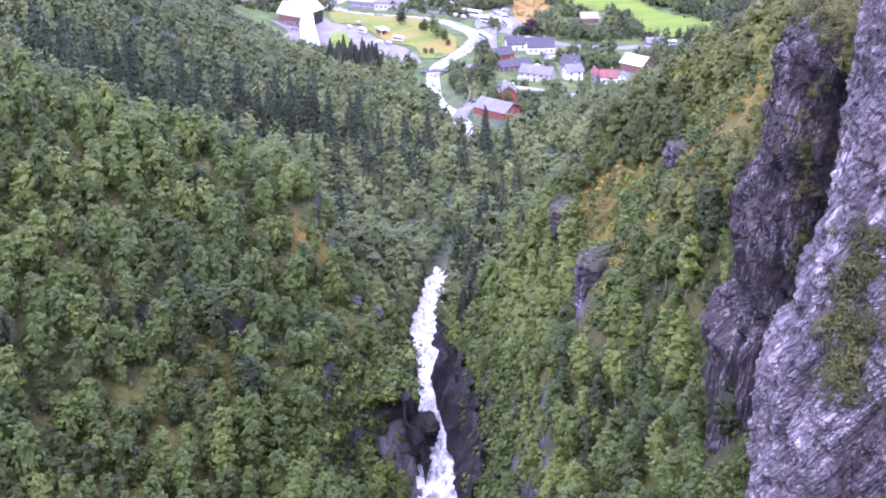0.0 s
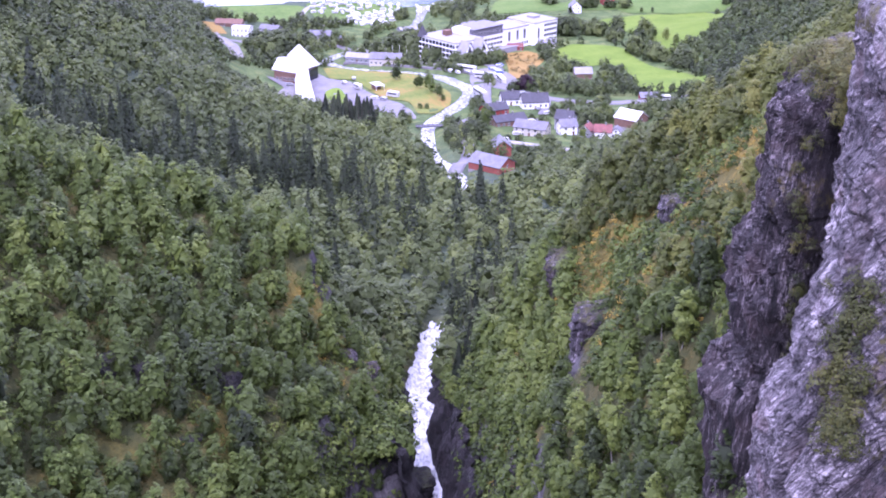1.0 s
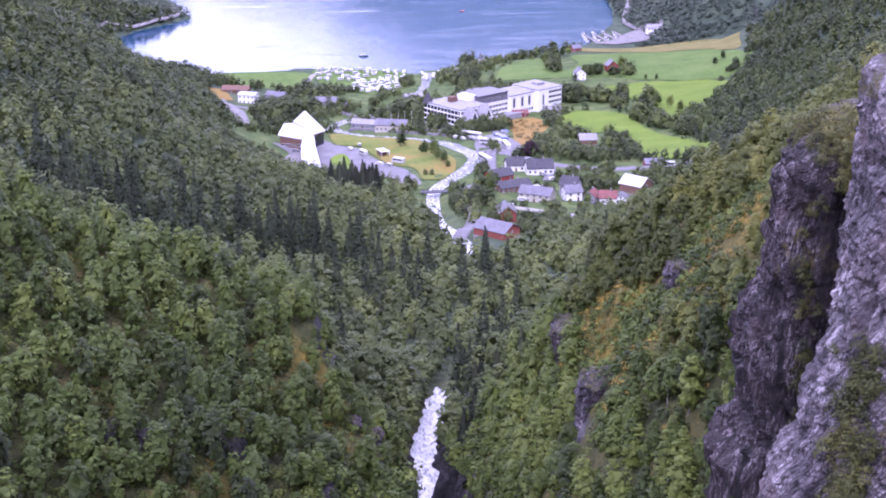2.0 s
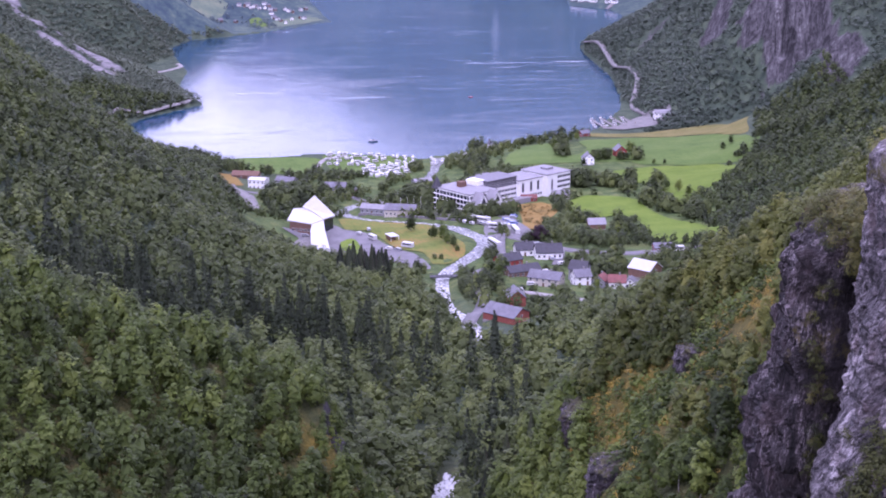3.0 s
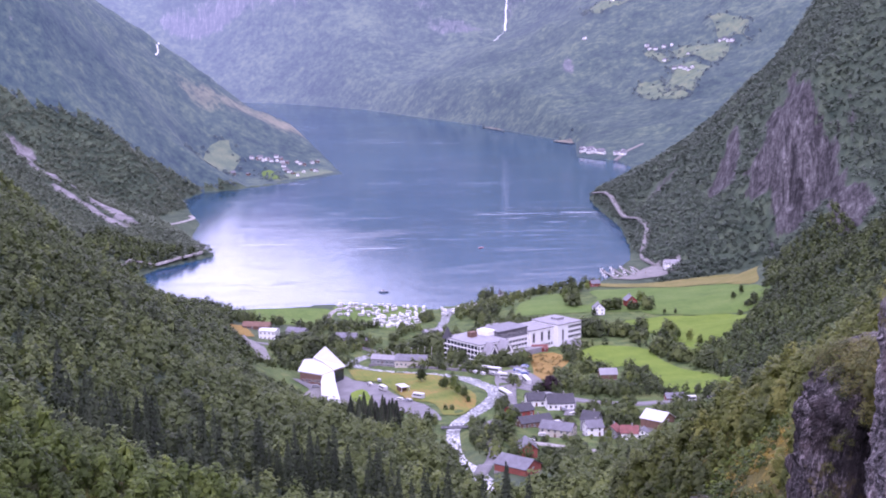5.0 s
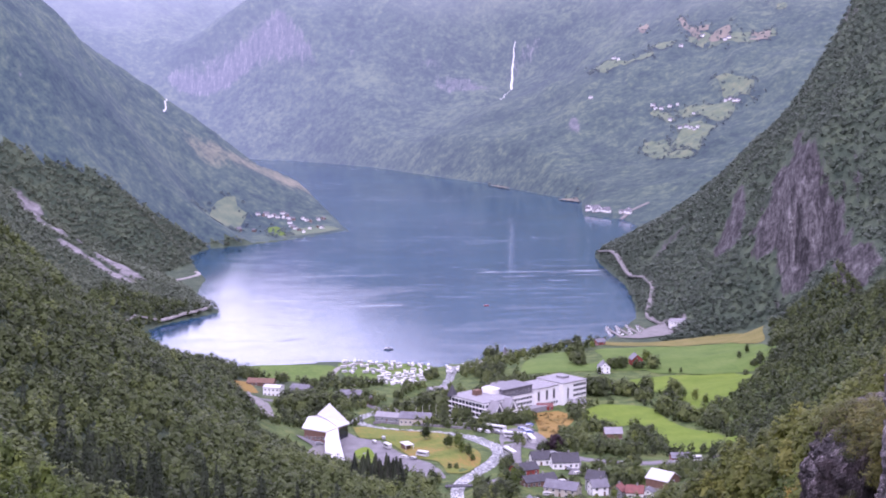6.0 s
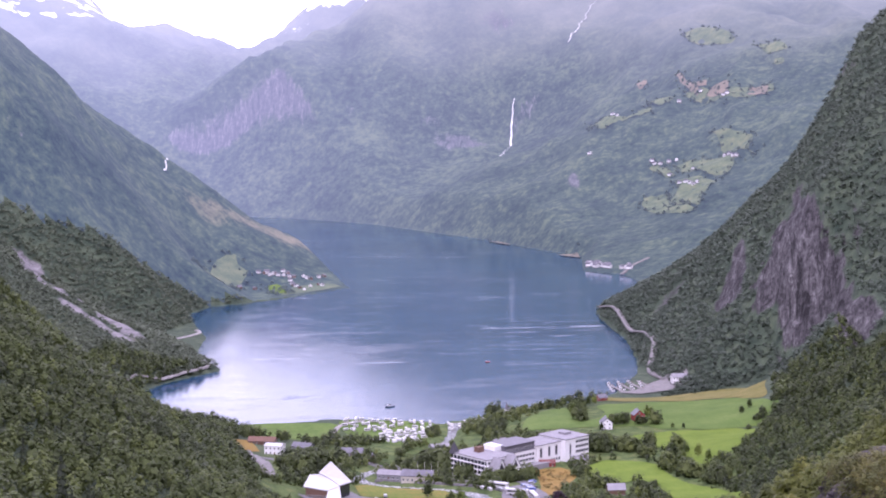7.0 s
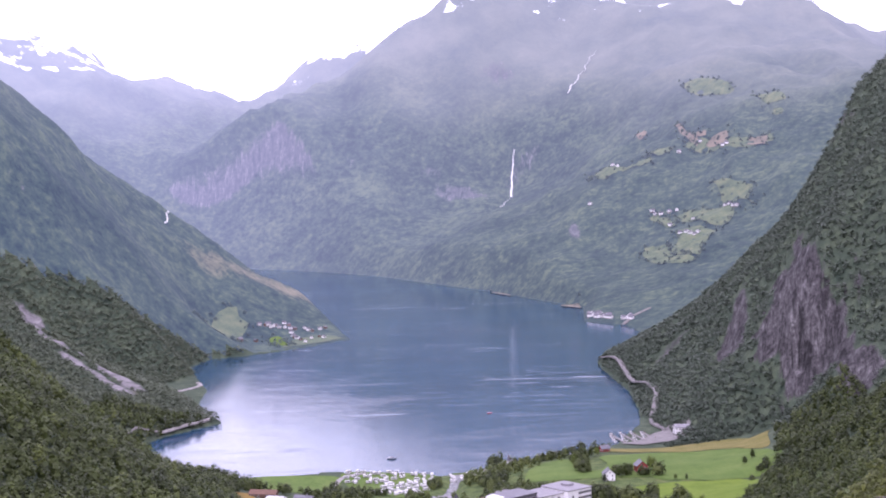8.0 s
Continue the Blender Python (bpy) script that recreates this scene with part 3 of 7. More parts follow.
def bare_rock(x, y, h):
    """Named bare places: the tall rock face over the right shore, the slabs on the left side, the bluffs across the fjord."""
    wobble = fbm(x, y, 40, 4, 91) + 0.55 * fbm(x * 0.6, y * 1.6, 13, 3, 92)
    out = np.zeros_like(h)
    near_face = (x > 250) & (x < 400) & (y > 1150) & (y < 1680)
    for poly, soft in ((FACE, 9.0), (RIB, 7.0)):
        d, _ = line_dist(poly, x[near_face], y[near_face], True)
        d = np.where(inside(poly, x[near_face], y[near_face]), d, -d)
        out[near_face] = np.maximum(out[near_face], np.clip(0.55 + d / soft + wobble[near_face] * 1.1, 0, 1))
    for line in SCARS:
        d, _ = line_dist(line, x, y)
        out = np.maximum(out, np.clip(1.75 - d / 11 + wobble * 1.2, 0, 1))
    scree = np.exp(-((x - 262) / 26) ** 2 - ((y - 1715) / 30) ** 2)
    out = np.maximum(out, np.clip(scree * 1.1 + wobble * 0.7 - 0.3, 0, 0.75))
    far = y > 2900
    for cx, cy, a, b, turn, force in FAR_ROCK:
        c, n = math.cos(radians(turn)), math.sin(radians(turn))
        u, v = (x - cx) * c + (y - cy) * n, -(x - cx) * n + (y - cy) * c
        out = np.where(far, np.maximum(out, np.clip(force * np.exp(-(u / a) ** 2 - (v / b) ** 2) + 0.35 * fbm(x, y, 60, 3, 93) - 0.12, 0, 1)), out)
    return out


def land_sheet():
    """The one sheet of ground, finer towards the valley and coarser round the back."""
    az = np.radians(np.concatenate([np.linspace(-180, -22, 46)[:-1], np.linspace(-22, -18, 12)[:-1], np.linspace(-18, 18, 280), np.linspace(18, 22, 12)[1:], np.linspace(22, 180, 46)[1:-1]]))
    rad = np.concatenate([np.geomspace(0.05, 100, 60)[:-1], np.geomspace(100, 360, 180)[:-1], np.geomspace(360, 1400, 140)[:-1], np.geomspace(1400, 4960, 170)])
    a, r = np.meshgrid(az, rad)
    x, y = r * np.sin(a), r * np.cos(a)
    h = height(x, y)
    e = np.clip(r * 0.004, 0.8, 14)
    hx, hy = height(x + e, y), height(x, y + e)
    slope = np.hypot(hx - h, hy - h) / e
    rock = np.clip((slope - np.where(r > 2600, 1.5, np.where(r > 1000, 1.5, 1.75))) / 0.9, 0, 1)
    rock = np.maximum(rock, bare_rock(x, y, h))
    rock = np.maximum(rock, np.clip(1.6 * np.exp(-((x + 3) / 11) ** 2 - ((y - 207) / 22) ** 2), 0, 1))    # bare rock at the foot of the gorge
    wood = np.clip((r - 300) / 120, 0, 1) * (1 - calm(x, y) * 0.8)
    heath = np.clip((h - 330 + 90 * fbm(x, y, 300, 4, 8)) / 200, 0, 1) * (r > 1400)
    snow = np.where((x < -780) | ((x < -160) & (y > 4680)), np.clip((h - 400) / 260, 0, 1), np.clip((h - 560) / 300, 0, 1)) * (r > 3000)
    ochre = np.exp(-((x - 28) / 5) ** 2 - ((y - 216) / 16) ** 2) * 1.2 + np.exp(-((x - 43) / 4.5) ** 2 - ((y - 194) / 20) ** 2) * 1.2 + 0.8 * np.exp(-((x - 15) / 2.5) ** 2 - ((y - 212) / 24) ** 2) + 0.7 * np.exp(-((x - 33) / 6) ** 2 - ((y - 198) / 18) ** 2)
    ochre = np.clip(0.9 * ochre - 0.15 + 1.2 * fbm(x, y, 9, 4, 44), 0, 1) * (r < 320)
    n, m = a.shape
    idx = np.arange(n * m).reshape(n, m)
    nxt = np.roll(idx, -1, 1)
    quads = np.stack([idx[:-1], nxt[:-1], nxt[1:], idx[1:]], -1).reshape(-1, 4)[:, ::-1]
    co = np.stack([x, y, h], -1).reshape(-1, 3)
    att = {"rock": rock.ravel(), "wood": wood.ravel(), "heath": heath.ravel(), "snow": snow.ravel(), "ochre": ochre.ravel(), "garden": np.clip(calm(x, y) * 2.5, 0, 1).ravel(), "pale": np.clip((x < -250) * (r > 1400) * (r < 2300) * bare_rock(x, y, h), 0, 1).ravel(),
           "dry": np.clip(np.exp(-((x + 300 - 0.9 * (y - 2430)) / 70) ** 2 - ((y - 2430) / 90) ** 2) * 1.3 * (x > -420) + 0.7 * np.exp(-((x + 300) / 60) ** 2 - ((y - 1560) / 60) ** 2) + 0.8 * fbm(x, y, 60, 4, 45) * (r > 1400) - 0.25, 0, 1).ravel()}
    mid = co[quads].mean(axis=1)
    distant = across(mid[:, 0], mid[:, 1])
    for name, label, category, mat, sel in (("ground", "steep wooded valley sides with moss, heath and bare rock", "ground", M_ground, ~distant),
                                            ("backdrop", "mountain range closing the far fjord under pale blue haze glow", "mountain", M_range, distant)):
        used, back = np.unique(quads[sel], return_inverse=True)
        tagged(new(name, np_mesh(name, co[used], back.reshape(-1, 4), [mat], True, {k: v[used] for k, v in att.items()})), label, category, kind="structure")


land_sheet()


# ---- water
def fjord_material():
    mat, nt, b = material("fjord_water", 0.08, 0, 0.5)
    b.inputs["IOR"].default_value = 1.33
    pos = geo_pos(nt)
    streak = noise_tex(nt, squash(nt, pos, 0.0045, 0.016, 1, rz=12), 1.0, 5, 0.6, 1.6)
    calm_patch = noise_tex(nt, squash(nt, pos, 0.0022, 0.005, 1), 1.0, 3, 0.5, 0.8)
    crest = math_node(nt, "MULTIPLY_ADD", noise_tex(nt, squash(nt, pos, 0.0052, 0.060, 1, rz=6), 1.0, 6, 0.70, 2.8), 13.0, -7.45, clamp=True)
    crest = math_node(nt, "MULTIPLY", crest, math_node(nt, "MULTIPLY_ADD", noise_tex(nt, squash(nt, pos, 0.0018, 0.0045, 1), 1.0, 3, 0.5, 0.6), 7.0, -3.4, clamp=True))
    deep = (ramp(nt, calm_patch, [(0.35, (0.008, 0.030, 0.060)), (0.65, (0.015, 0.046, 0.084))]))
    nt.links.new(mix(nt, crest, deep, (0.30, 0.32, 0.36)), b.inputs["Base Color"])
    sep = nt.nodes.new("ShaderNodeSeparateXYZ")
    nt.links.new(pos, sep.inputs[0])
    breeze = math_node(nt, "MULTIPLY_ADD", math_node(nt, "ADD", sep.outputs[1], math_node(nt, "MULTIPLY", math_node(nt, "SUBTRACT", calm_patch, 0.5), 1400.0)), -1 / 420, 1760 / 420, clamp=True)
    calm_rough = ramp(nt, streak, [(0.38, (0.13, 0.13, 0.13)), (0.50, (0.035, 0.035, 0.035)), (0.58, (0.05, 0.05, 0.05)), (0.66, (0.16, 0.16, 0.16))])
    nt.links.new(math_node(nt, "MULTIPLY_ADD", breeze, 0.06, calm_rough), b.inputs["Roughness"])
    rip = math_node(nt, "ADD", noise_tex(nt, squash(nt, pos, 0.35, 0.9, 1), 1.0, 3), math_node(nt, "MULTIPLY", noise_tex(nt, pos, 0.06, 3), 1.5))
    bump(nt, b, rip, 0.16, 0.32)
    return mat


def river_material():
    mat, nt, b = material("white_water", 0.6, 0, 0.25)
    pos = geo_pos(nt)
    foam = math_node(nt, "ADD", math_node(nt, "MULTIPLY", noise_tex(nt, squash(nt, pos, 0.9, 0.28, 0.6), 1.0, 5, 0.65, 0.6), 1.0), math_node(nt, "MULTIPLY", attr(nt, "foam"), 0.45))
    nt.links.new(ramp(nt, foam, [(0.42, (0.035, 0.042, 0.045)), (0.56, (0.11, 0.117, 0.12)), (0.76, (0.45, 0.455, 0.46))]), b.inputs["Base Color"])
    bump(nt, b, foam, 0.7, 0.5)
    return mat


M_fjord, M_river = fjord_material(), river_material()
bm = bmesh.new()
vs = [bm.verts.new(p) for p in ((-900, 1150, 0), (560, 1150, 0), (560, 4000, 0), (-900, 4000, 0))]
bm.faces.new(vs)
fjord = tagged(new("water", link_bm(bm, "water", M_fjord)), "deep blue fjord with pale wind streaks", "water", kind="structure")


def river():
    line = smooth_line(RIVER, 2.0)
    t = np.gradient(line[:, :2], axis=0)
    t /= np.linalg.norm(t, axis=1)[:, None]
    nrm = np.column_stack([t[:, 1], -t[:, 0]])
    cols = np.linspace(-1, 1, 13)
    half = np.interp(line[:, 1], BED_Y, BED_HALF) + 0.9
    px = line[:, None, 0] + nrm[:, None, 0] * cols[None] * half[:, None]
    py = line[:, None, 1] + nrm[:, None, 1] * cols[None] * half[:, None]
    pz = line[:, None, 2] - 0.35 + fbm(px, py, 2.6, 3, 41) * np.where(line[:, 1] < 560, 0.75, 0.35)[:, None]
    fall = np.clip(np.abs(np.gradient(line[:, 2])) * 0.7 + np.where((line[:, 1] < 340) | (np.abs(line[:, 1] - 532) < 14), 0.24, np.where(line[:, 1] < 700, 0.14, 0.0)), -0.15, 1)
    foam = np.repeat(fall[:, None], 13, 1)
    n, m = px.shape
    idx = np.arange(n * m).reshape(n, m)
    quads = np.stack([idx[:-1, :-1], idx[:-1, 1:], idx[1:, 1:], idx[1:, :-1]], -1).reshape(-1, 4)
    me = np_mesh("river", np.stack([px, py, pz], -1).reshape(-1, 3), quads, [M_river], True, {"foam": foam.ravel()})
    tagged(new("river", me), "foaming white river running through the gorge", "river", kind="structure")


river()

# ================= the rock walls beside the viewpoint =================
def rock_material(name, dark, mid, light, moss, tilt, grain=1.0):
    """Foliated gneiss: thin pale and dark beds, open joints, purple and rusty patches, moss."""
    mat, nt, b = material(name, 0.8, 0, 0.35)
    pos = geo_pos(nt)
    beds = noise_tex(nt, squash(nt, pos, 5.5 * grain, 4.0 * grain, 0.42, ry=tilt), 1.0, 5, 0.62, 0.7)
    bands = noise_tex(nt, squash(nt, pos, 1.1, 0.8, 0.10, ry=tilt), 1.0, 5, 0.6, 0.5)
    blotch = noise_tex(nt, pos, 0.22, 6, 0.62, 0.4)
    fine = noise_tex(nt, pos, 7.0 * grain, 5, 0.7)
    v = math_node(nt, "ADD", math_node(nt, "MULTIPLY", beds, 0.34), math_node(nt, "MULTIPLY", bands, 0.26))
    v = math_node(nt, "ADD", v, math_node(nt, "ADD", math_node(nt, "MULTIPLY", blotch, 0.22), math_node(nt, "MULTIPLY", fine, 0.18)))
    col = ramp(nt, v, [(0.435, dark), (0.487, tuple(c * 0.7 for c in mid)), (0.522, mid), (0.578, light)])
    col = mix(nt, math_node(nt, "MULTIPLY_ADD", noise_tex(nt, pos, 0.33, 4, 0.6), 3.0, -1.55, clamp=True), col, (mid[0] * 1.25, mid[1] * 0.98, mid[2] * 0.92))
    joint = math_node(nt, "ABSOLUTE", math_node(nt, "SUBTRACT", noise_tex(nt, squash(nt, pos, 0.9, 0.7, 0.12, ry=tilt), 1.0, 3, 0.5, 0.3), 0.5))
    joint2 = math_node(nt, "ABSOLUTE", math_node(nt, "SUBTRACT", noise_tex(nt, squash(nt, pos, 0.35, 0.5, 0.7, ry=tilt + 25), 1.0, 3, 0.5, 0.6), 0.5))
    gap = math_node(nt, "MULTIPLY_ADD", math_node(nt, "MINIMUM", joint, joint2), -70.0, 0.8, clamp=True)
    col = mix(nt, gap, col, tuple(c * 0.4 for c in dark))
    stain = noise_tex(nt, squash(nt, pos, 0.55, 0.55, 0.07), 1.0, 4, 0.6)
    col = mix(nt, math_node(nt, "MULTIPLY_ADD", stain, 7.0, -4.1, clamp=True), col, tuple(c * 0.55 for c in dark))
    lichen = math_node(nt, "MULTIPLY", noise_tex(nt, pos, 0.6, 7, 0.75), math_node(nt, "ADD", 0.70, attr(nt, "moss")))
    col = mix(nt, math_node(nt, "MULTIPLY_ADD", lichen, 9.0, -4.9, clamp=True), col, moss)
    nt.links.new(col, b.inputs["Base Color"])
    bump(nt, b, math_node(nt, "SUBTRACT", math_node(nt, "ADD", beds, math_node(nt, "MULTIPLY", fine, 0.5)), math_node(nt, "MULTIPLY", gap, 0.6)), 1.0, 0.5)
    return mat


M_rock = rock_material("grey_cliff", (0.024, 0.021, 0.024), (0.150, 0.134, 0.144), (0.42, 0.385, 0.400), (0.080, 0.074, 0.022), 42)
M_rock_dark = rock_material("dark_cliff", (0.007, 0.006, 0.007), (0.048, 0.041, 0.047), (0.25, 0.222, 0.236), (0.062, 0.060, 0.020), 8)
M_wall = rock_material("purple_cliff", (0.006, 0.005, 0.006), (0.050, 0.041, 0.044), (0.270, 0.236, 0.244), (0.085, 0.070, 0.020), 10)
# darkest base colours of the four rocks, for the gorge and slope ledges
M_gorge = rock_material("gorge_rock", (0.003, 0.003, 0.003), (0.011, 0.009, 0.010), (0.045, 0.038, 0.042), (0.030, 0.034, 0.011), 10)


def buttress(name, label, mat, left, top, foot, y0, rx, ry, seed, lean, cleft=(), rough=1.0, n=270, m=200):
    """An upright rock buttress. left: (height, x) of its valley-side edge; its plan is a rounded block rx by ry."""
    zs, xs = np.array(left, float).T
    bury = foot + 20.0           # the part below stands in the trees
    z = np.concatenate([np.linspace(foot, bury, 16)[:-1], np.linspace(bury, top, m - 15)])
    edge = np.interp(z, zs, xs)
    ang = np.concatenate([np.linspace(-0.5, 0.62 * np.pi, 50), np.linspace(0.62 * np.pi, 2 * np.pi - 0.5, n - 49)[1:]])[:n - 1]
    n = len(ang)
    A, Zg = np.meshgrid(ang, z)
    E = np.repeat(edge[:, None], n, 1)
    ca, sa = np.cos(A), np.sin(A)
    px = E + rx + rx * np.sign(ca) * np.abs(ca) ** 0.75
    py = y0 + ry * np.sign(sa) * np.abs(sa) ** 0.75
    # beds lean over; blocks break along them, and water has cut flutes
    s = (px * math.cos(lean) + Zg * math.sin(lean))
    q = (-px * math.sin(lean) + Zg * math.cos(lean))
    disp = fbm3(px, py, Zg * 0.5, 7.0, 3, seed) * 1.4
    disp += fbm3(s, py * 0.6, q * 0.22, 1.5, 4, seed + 5) * 1.0
    disp += (0.5 - np.abs(fbm3(s, py, q * 0.3, 0.9, 3, seed + 9))) * 0.8 - 0.35
    blocks = s * 0.55 + fbm3(px, py, Zg, 5, 3, seed + 2) * 1.6
    disp += (np.abs((blocks % 1) - 0.5) - 0.25) * 1.1
    cells = vnoise3(np.floor(s * 0.8 + fbm3(px, py, Zg, 3, 2, seed + 8) * 0.8), np.floor(q * 0.28), np.floor(py * 0.5), seed + 4) - 0.5
    disp += cells * 1.1 + (vnoise3(np.floor(s * 2.2), np.floor(q * 0.8), np.floor(py * 1.5), seed + 14) - 0.5) * 0.5
    slabs = s * 1.9 + fbm3(px, py, Zg, 2.2, 3, seed + 12) * 0.9
    disp += ((slabs % 1) ** 2 - 0.4) * 0.32
    disp += (vnoise3(np.floor(s * 4.5), np.floor(q * 0.55), np.floor(py * 1.0), seed + 16) - 0.5) * 0.16
    disp *= rough
    for a0, width, deep in cleft:
        disp -= deep * np.exp(-((A - a0 - 0.06 * np.sin(Zg * 0.35) - 0.03 * np.sin(Zg * 0.9)) / width) ** 2)
    ease = np.clip((top - Zg) / 3.0, 0, 1) ** 0.5
    px = E + rx + (px - E - rx) * (0.9 + 0.1 * ease) + ca * disp * (0.4 + 0.6 * ease)
    py = y0 + (py - y0) * (0.85 + 0.15 * ease) + sa * disp * (0.4 + 0.6 * ease)
    pz = Zg + fbm3(px, py, Zg, 2.5, 2, seed + 3) * 0.4
    idx = np.arange(n * m).reshape(m, n)
    nxt = np.roll(idx, -1, 1)
    quads = np.stack([idx[:-1], nxt[:-1], nxt[1:], idx[1:]], -1).reshape(-1, 4)
    moss = np.clip(fbm3(px, py, pz * 0.6, 5, 3, seed + 7) * 0.9 + (Zg > top - 2.0) * 0.3 - 0.08, -0.3, 0.6)
    verts = np.vstack([np.stack([px, py, pz], -1).reshape(-1, 3), [(float(edge[-1] + rx), y0, float(top + 0.5))]])
    last = idx[-1]
    caps = np.stack([last, np.roll(last, -1), np.full(n, n * m)], -1)
    tri = np.vstack([quads[:, [0, 1, 2]], quads[:, [0, 2, 3]], caps])
    me = np_mesh(name, verts, tri, [mat], False, {"moss": np.append(moss.ravel(), 0.6)})
    return tagged(new(name, me), label, "rock wall", kind="structure")


buttress("cliff_far", "dark purple-grey fissured rock buttress with moss in its clefts", M_wall,
         [(190, 23.4), (206.4, 23.2), (208.6, 23.2), (210.5, 24.2), (212.4, 25.3), (216.6, 24.2), (219.7, 24.1), (222.4, 25.1), (226.8, 25.5), (229.7, 25.4), (231.4, 26.0), (233.4, 26.9), (235.2, 28.4)], 235.0, 190, 105, 8.5, 8, 5, 0.25,
         [(4.12, 0.20, 2.6), (4.30, 0.05, 2.0), (3.80, 0.05, 1.0), (4.50, 0.06, 2.6), (4.75, 0.07, 2.4)], 0.85)
buttress("cliff_near", "pale grey folded rock wall under a mossy ledge", M_rock,
         [(180, 21.6), (205, 21.4), (212, 21.3), (216, 21.6), (218.4, 22.2), (220.2, 23.2), (223.6, 24.0), (226, 24.7), (232, 25.3), (238, 25.8), (240.5, 25.4), (242.2, 24.8), (244, 24.8)], 243.0, 182, 84, 14, 8.0, 25, 0.6,
         [(4.05, 0.04, 0.9), (3.5, 0.05, 0.8)], 0.46)


def outcrop(label, x, y, z, w, d, h, seed, mat):
    """A rock step that juts from a slope, undercut below its brow."""
    n, m = 64, 36
    A, T = np.meshgrid(np.linspace(0, 2 * np.pi, n, endpoint=False), np.linspace(-1, 1, m))
    ring = np.clip(1 - np.abs(T) ** 6.0, 0, 1) ** 0.5 * (1 + 0.14 * T)
    ca, sa = np.sign(np.cos(A)) * np.abs(np.cos(A)) ** 0.55, np.sign(np.sin(A)) * np.abs(np.sin(A)) ** 0.55
    px, py, pz = ca * ring * w / 2, sa * ring * d / 2, T * h / 2
    big = fbm3(px + x, py + y, pz * 0.7 + z, 3.4, 4, seed) * 1.5
    bed = (px * 0.5 + pz * 0.9) * 0.9 + fbm3(px, py, pz, 3, 2, seed + 6) * 1.2
    k = (big + (np.abs(bed % 1 - 0.5) - 0.25) * 0.9 + (vnoise3(np.floor(bed * 1.5), np.floor(px * 1.2 + seed), np.floor(py), seed) - 0.5) * 0.6) * np.clip(ring * 2, 0, 1)
    px, py, pz = px + ca * k, py + sa * k, pz + fbm3(px + seed, py, pz, 2.2, 3, seed + 1) * 1.1 * np.clip(T + 1.0, 0.2, 1)
    idx = np.arange(n * m).reshape(m, n)
    nxt = np.roll(idx, -1, 1)
    quads = np.stack([idx[:-1], nxt[:-1], nxt[1:], idx[1:]], -1).reshape(-1, 4)
    moss = np.clip(T * 0.55 - 0.05, -0.3, 0.5)
    me = np_mesh("rock_outcrop", np.stack([px + x, py + y, pz + z], -1).reshape(-1, 3), quads, [mat], False, {"moss": moss.ravel()})
    return tagged(new("rock_outcrop", me), label, "rock", kind="structure")


def gorge_wall(name, side, y0, y1, rim, seed):
    """One wall of the gorge: a sheer dark rock face from the river up to the rim."""
    line = smooth_line(RIVER, 0.55)
    line = line[(line[:, 1] > y0) & (line[:, 1] < y1)]
    t = np.gradient(line[:, :2], axis=0)
    t /= np.linalg.norm(t, axis=1)[:, None]
    nrm = np.column_stack([t[:, 1], -t[:, 0]]) * side
    v = np.linspace(0, 1, 46)
    half = np.interp(line[:, 1], BED_Y, BED_HALF)[:, None]
    up = np.interp(line[:, 1], rim[0], rim[1])[:, None]
    zz = line[:, None, 2] - 1.5 + (up + 1.5) * v[None]
    yy = np.repeat(line[:, 1:2], 46, 1)
    off = half - 0.3 + (v[None] ** 1.5) * np.interp(line[:, 1], rim[0], rim[2])[:, None]
    disp = fbm3(yy, zz * 0.6, zz * 0 + side, 5.0, 3, seed) * 2.4 + fbm3(yy, zz * 0.5, zz * 0, 1.3, 3, seed + 4) * 0.7 + (vnoise3(np.floor(yy * 0.5 + zz * 0.1), np.floor(zz * 0.3), zz * 0, seed + 7) - 0.5) * 1.4
    off = off + disp * np.clip(v * 3, 0.3, 1)
    px, py = line[:, None, 0] + nrm[:, None, 0] * off, line[:, None, 1] + nrm[:, None, 1] * off
    n, m = px.shape
    idx = np.arange(n * m).reshape(n, m)
    quads = np.stack([idx[:-1, :-1], idx[:-1, 1:], idx[1:, 1:], idx[1:, :-1]], -1).reshape(-1, 4)
    moss = np.clip(np.repeat(v[None], n, 0) * 0.9 - 0.62, -0.3, 0.4)
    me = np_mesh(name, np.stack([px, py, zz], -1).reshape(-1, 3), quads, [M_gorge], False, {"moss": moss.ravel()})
    tagged(new(name, me), "sheer dark wall of the river gorge", "rock wall", kind="structure")


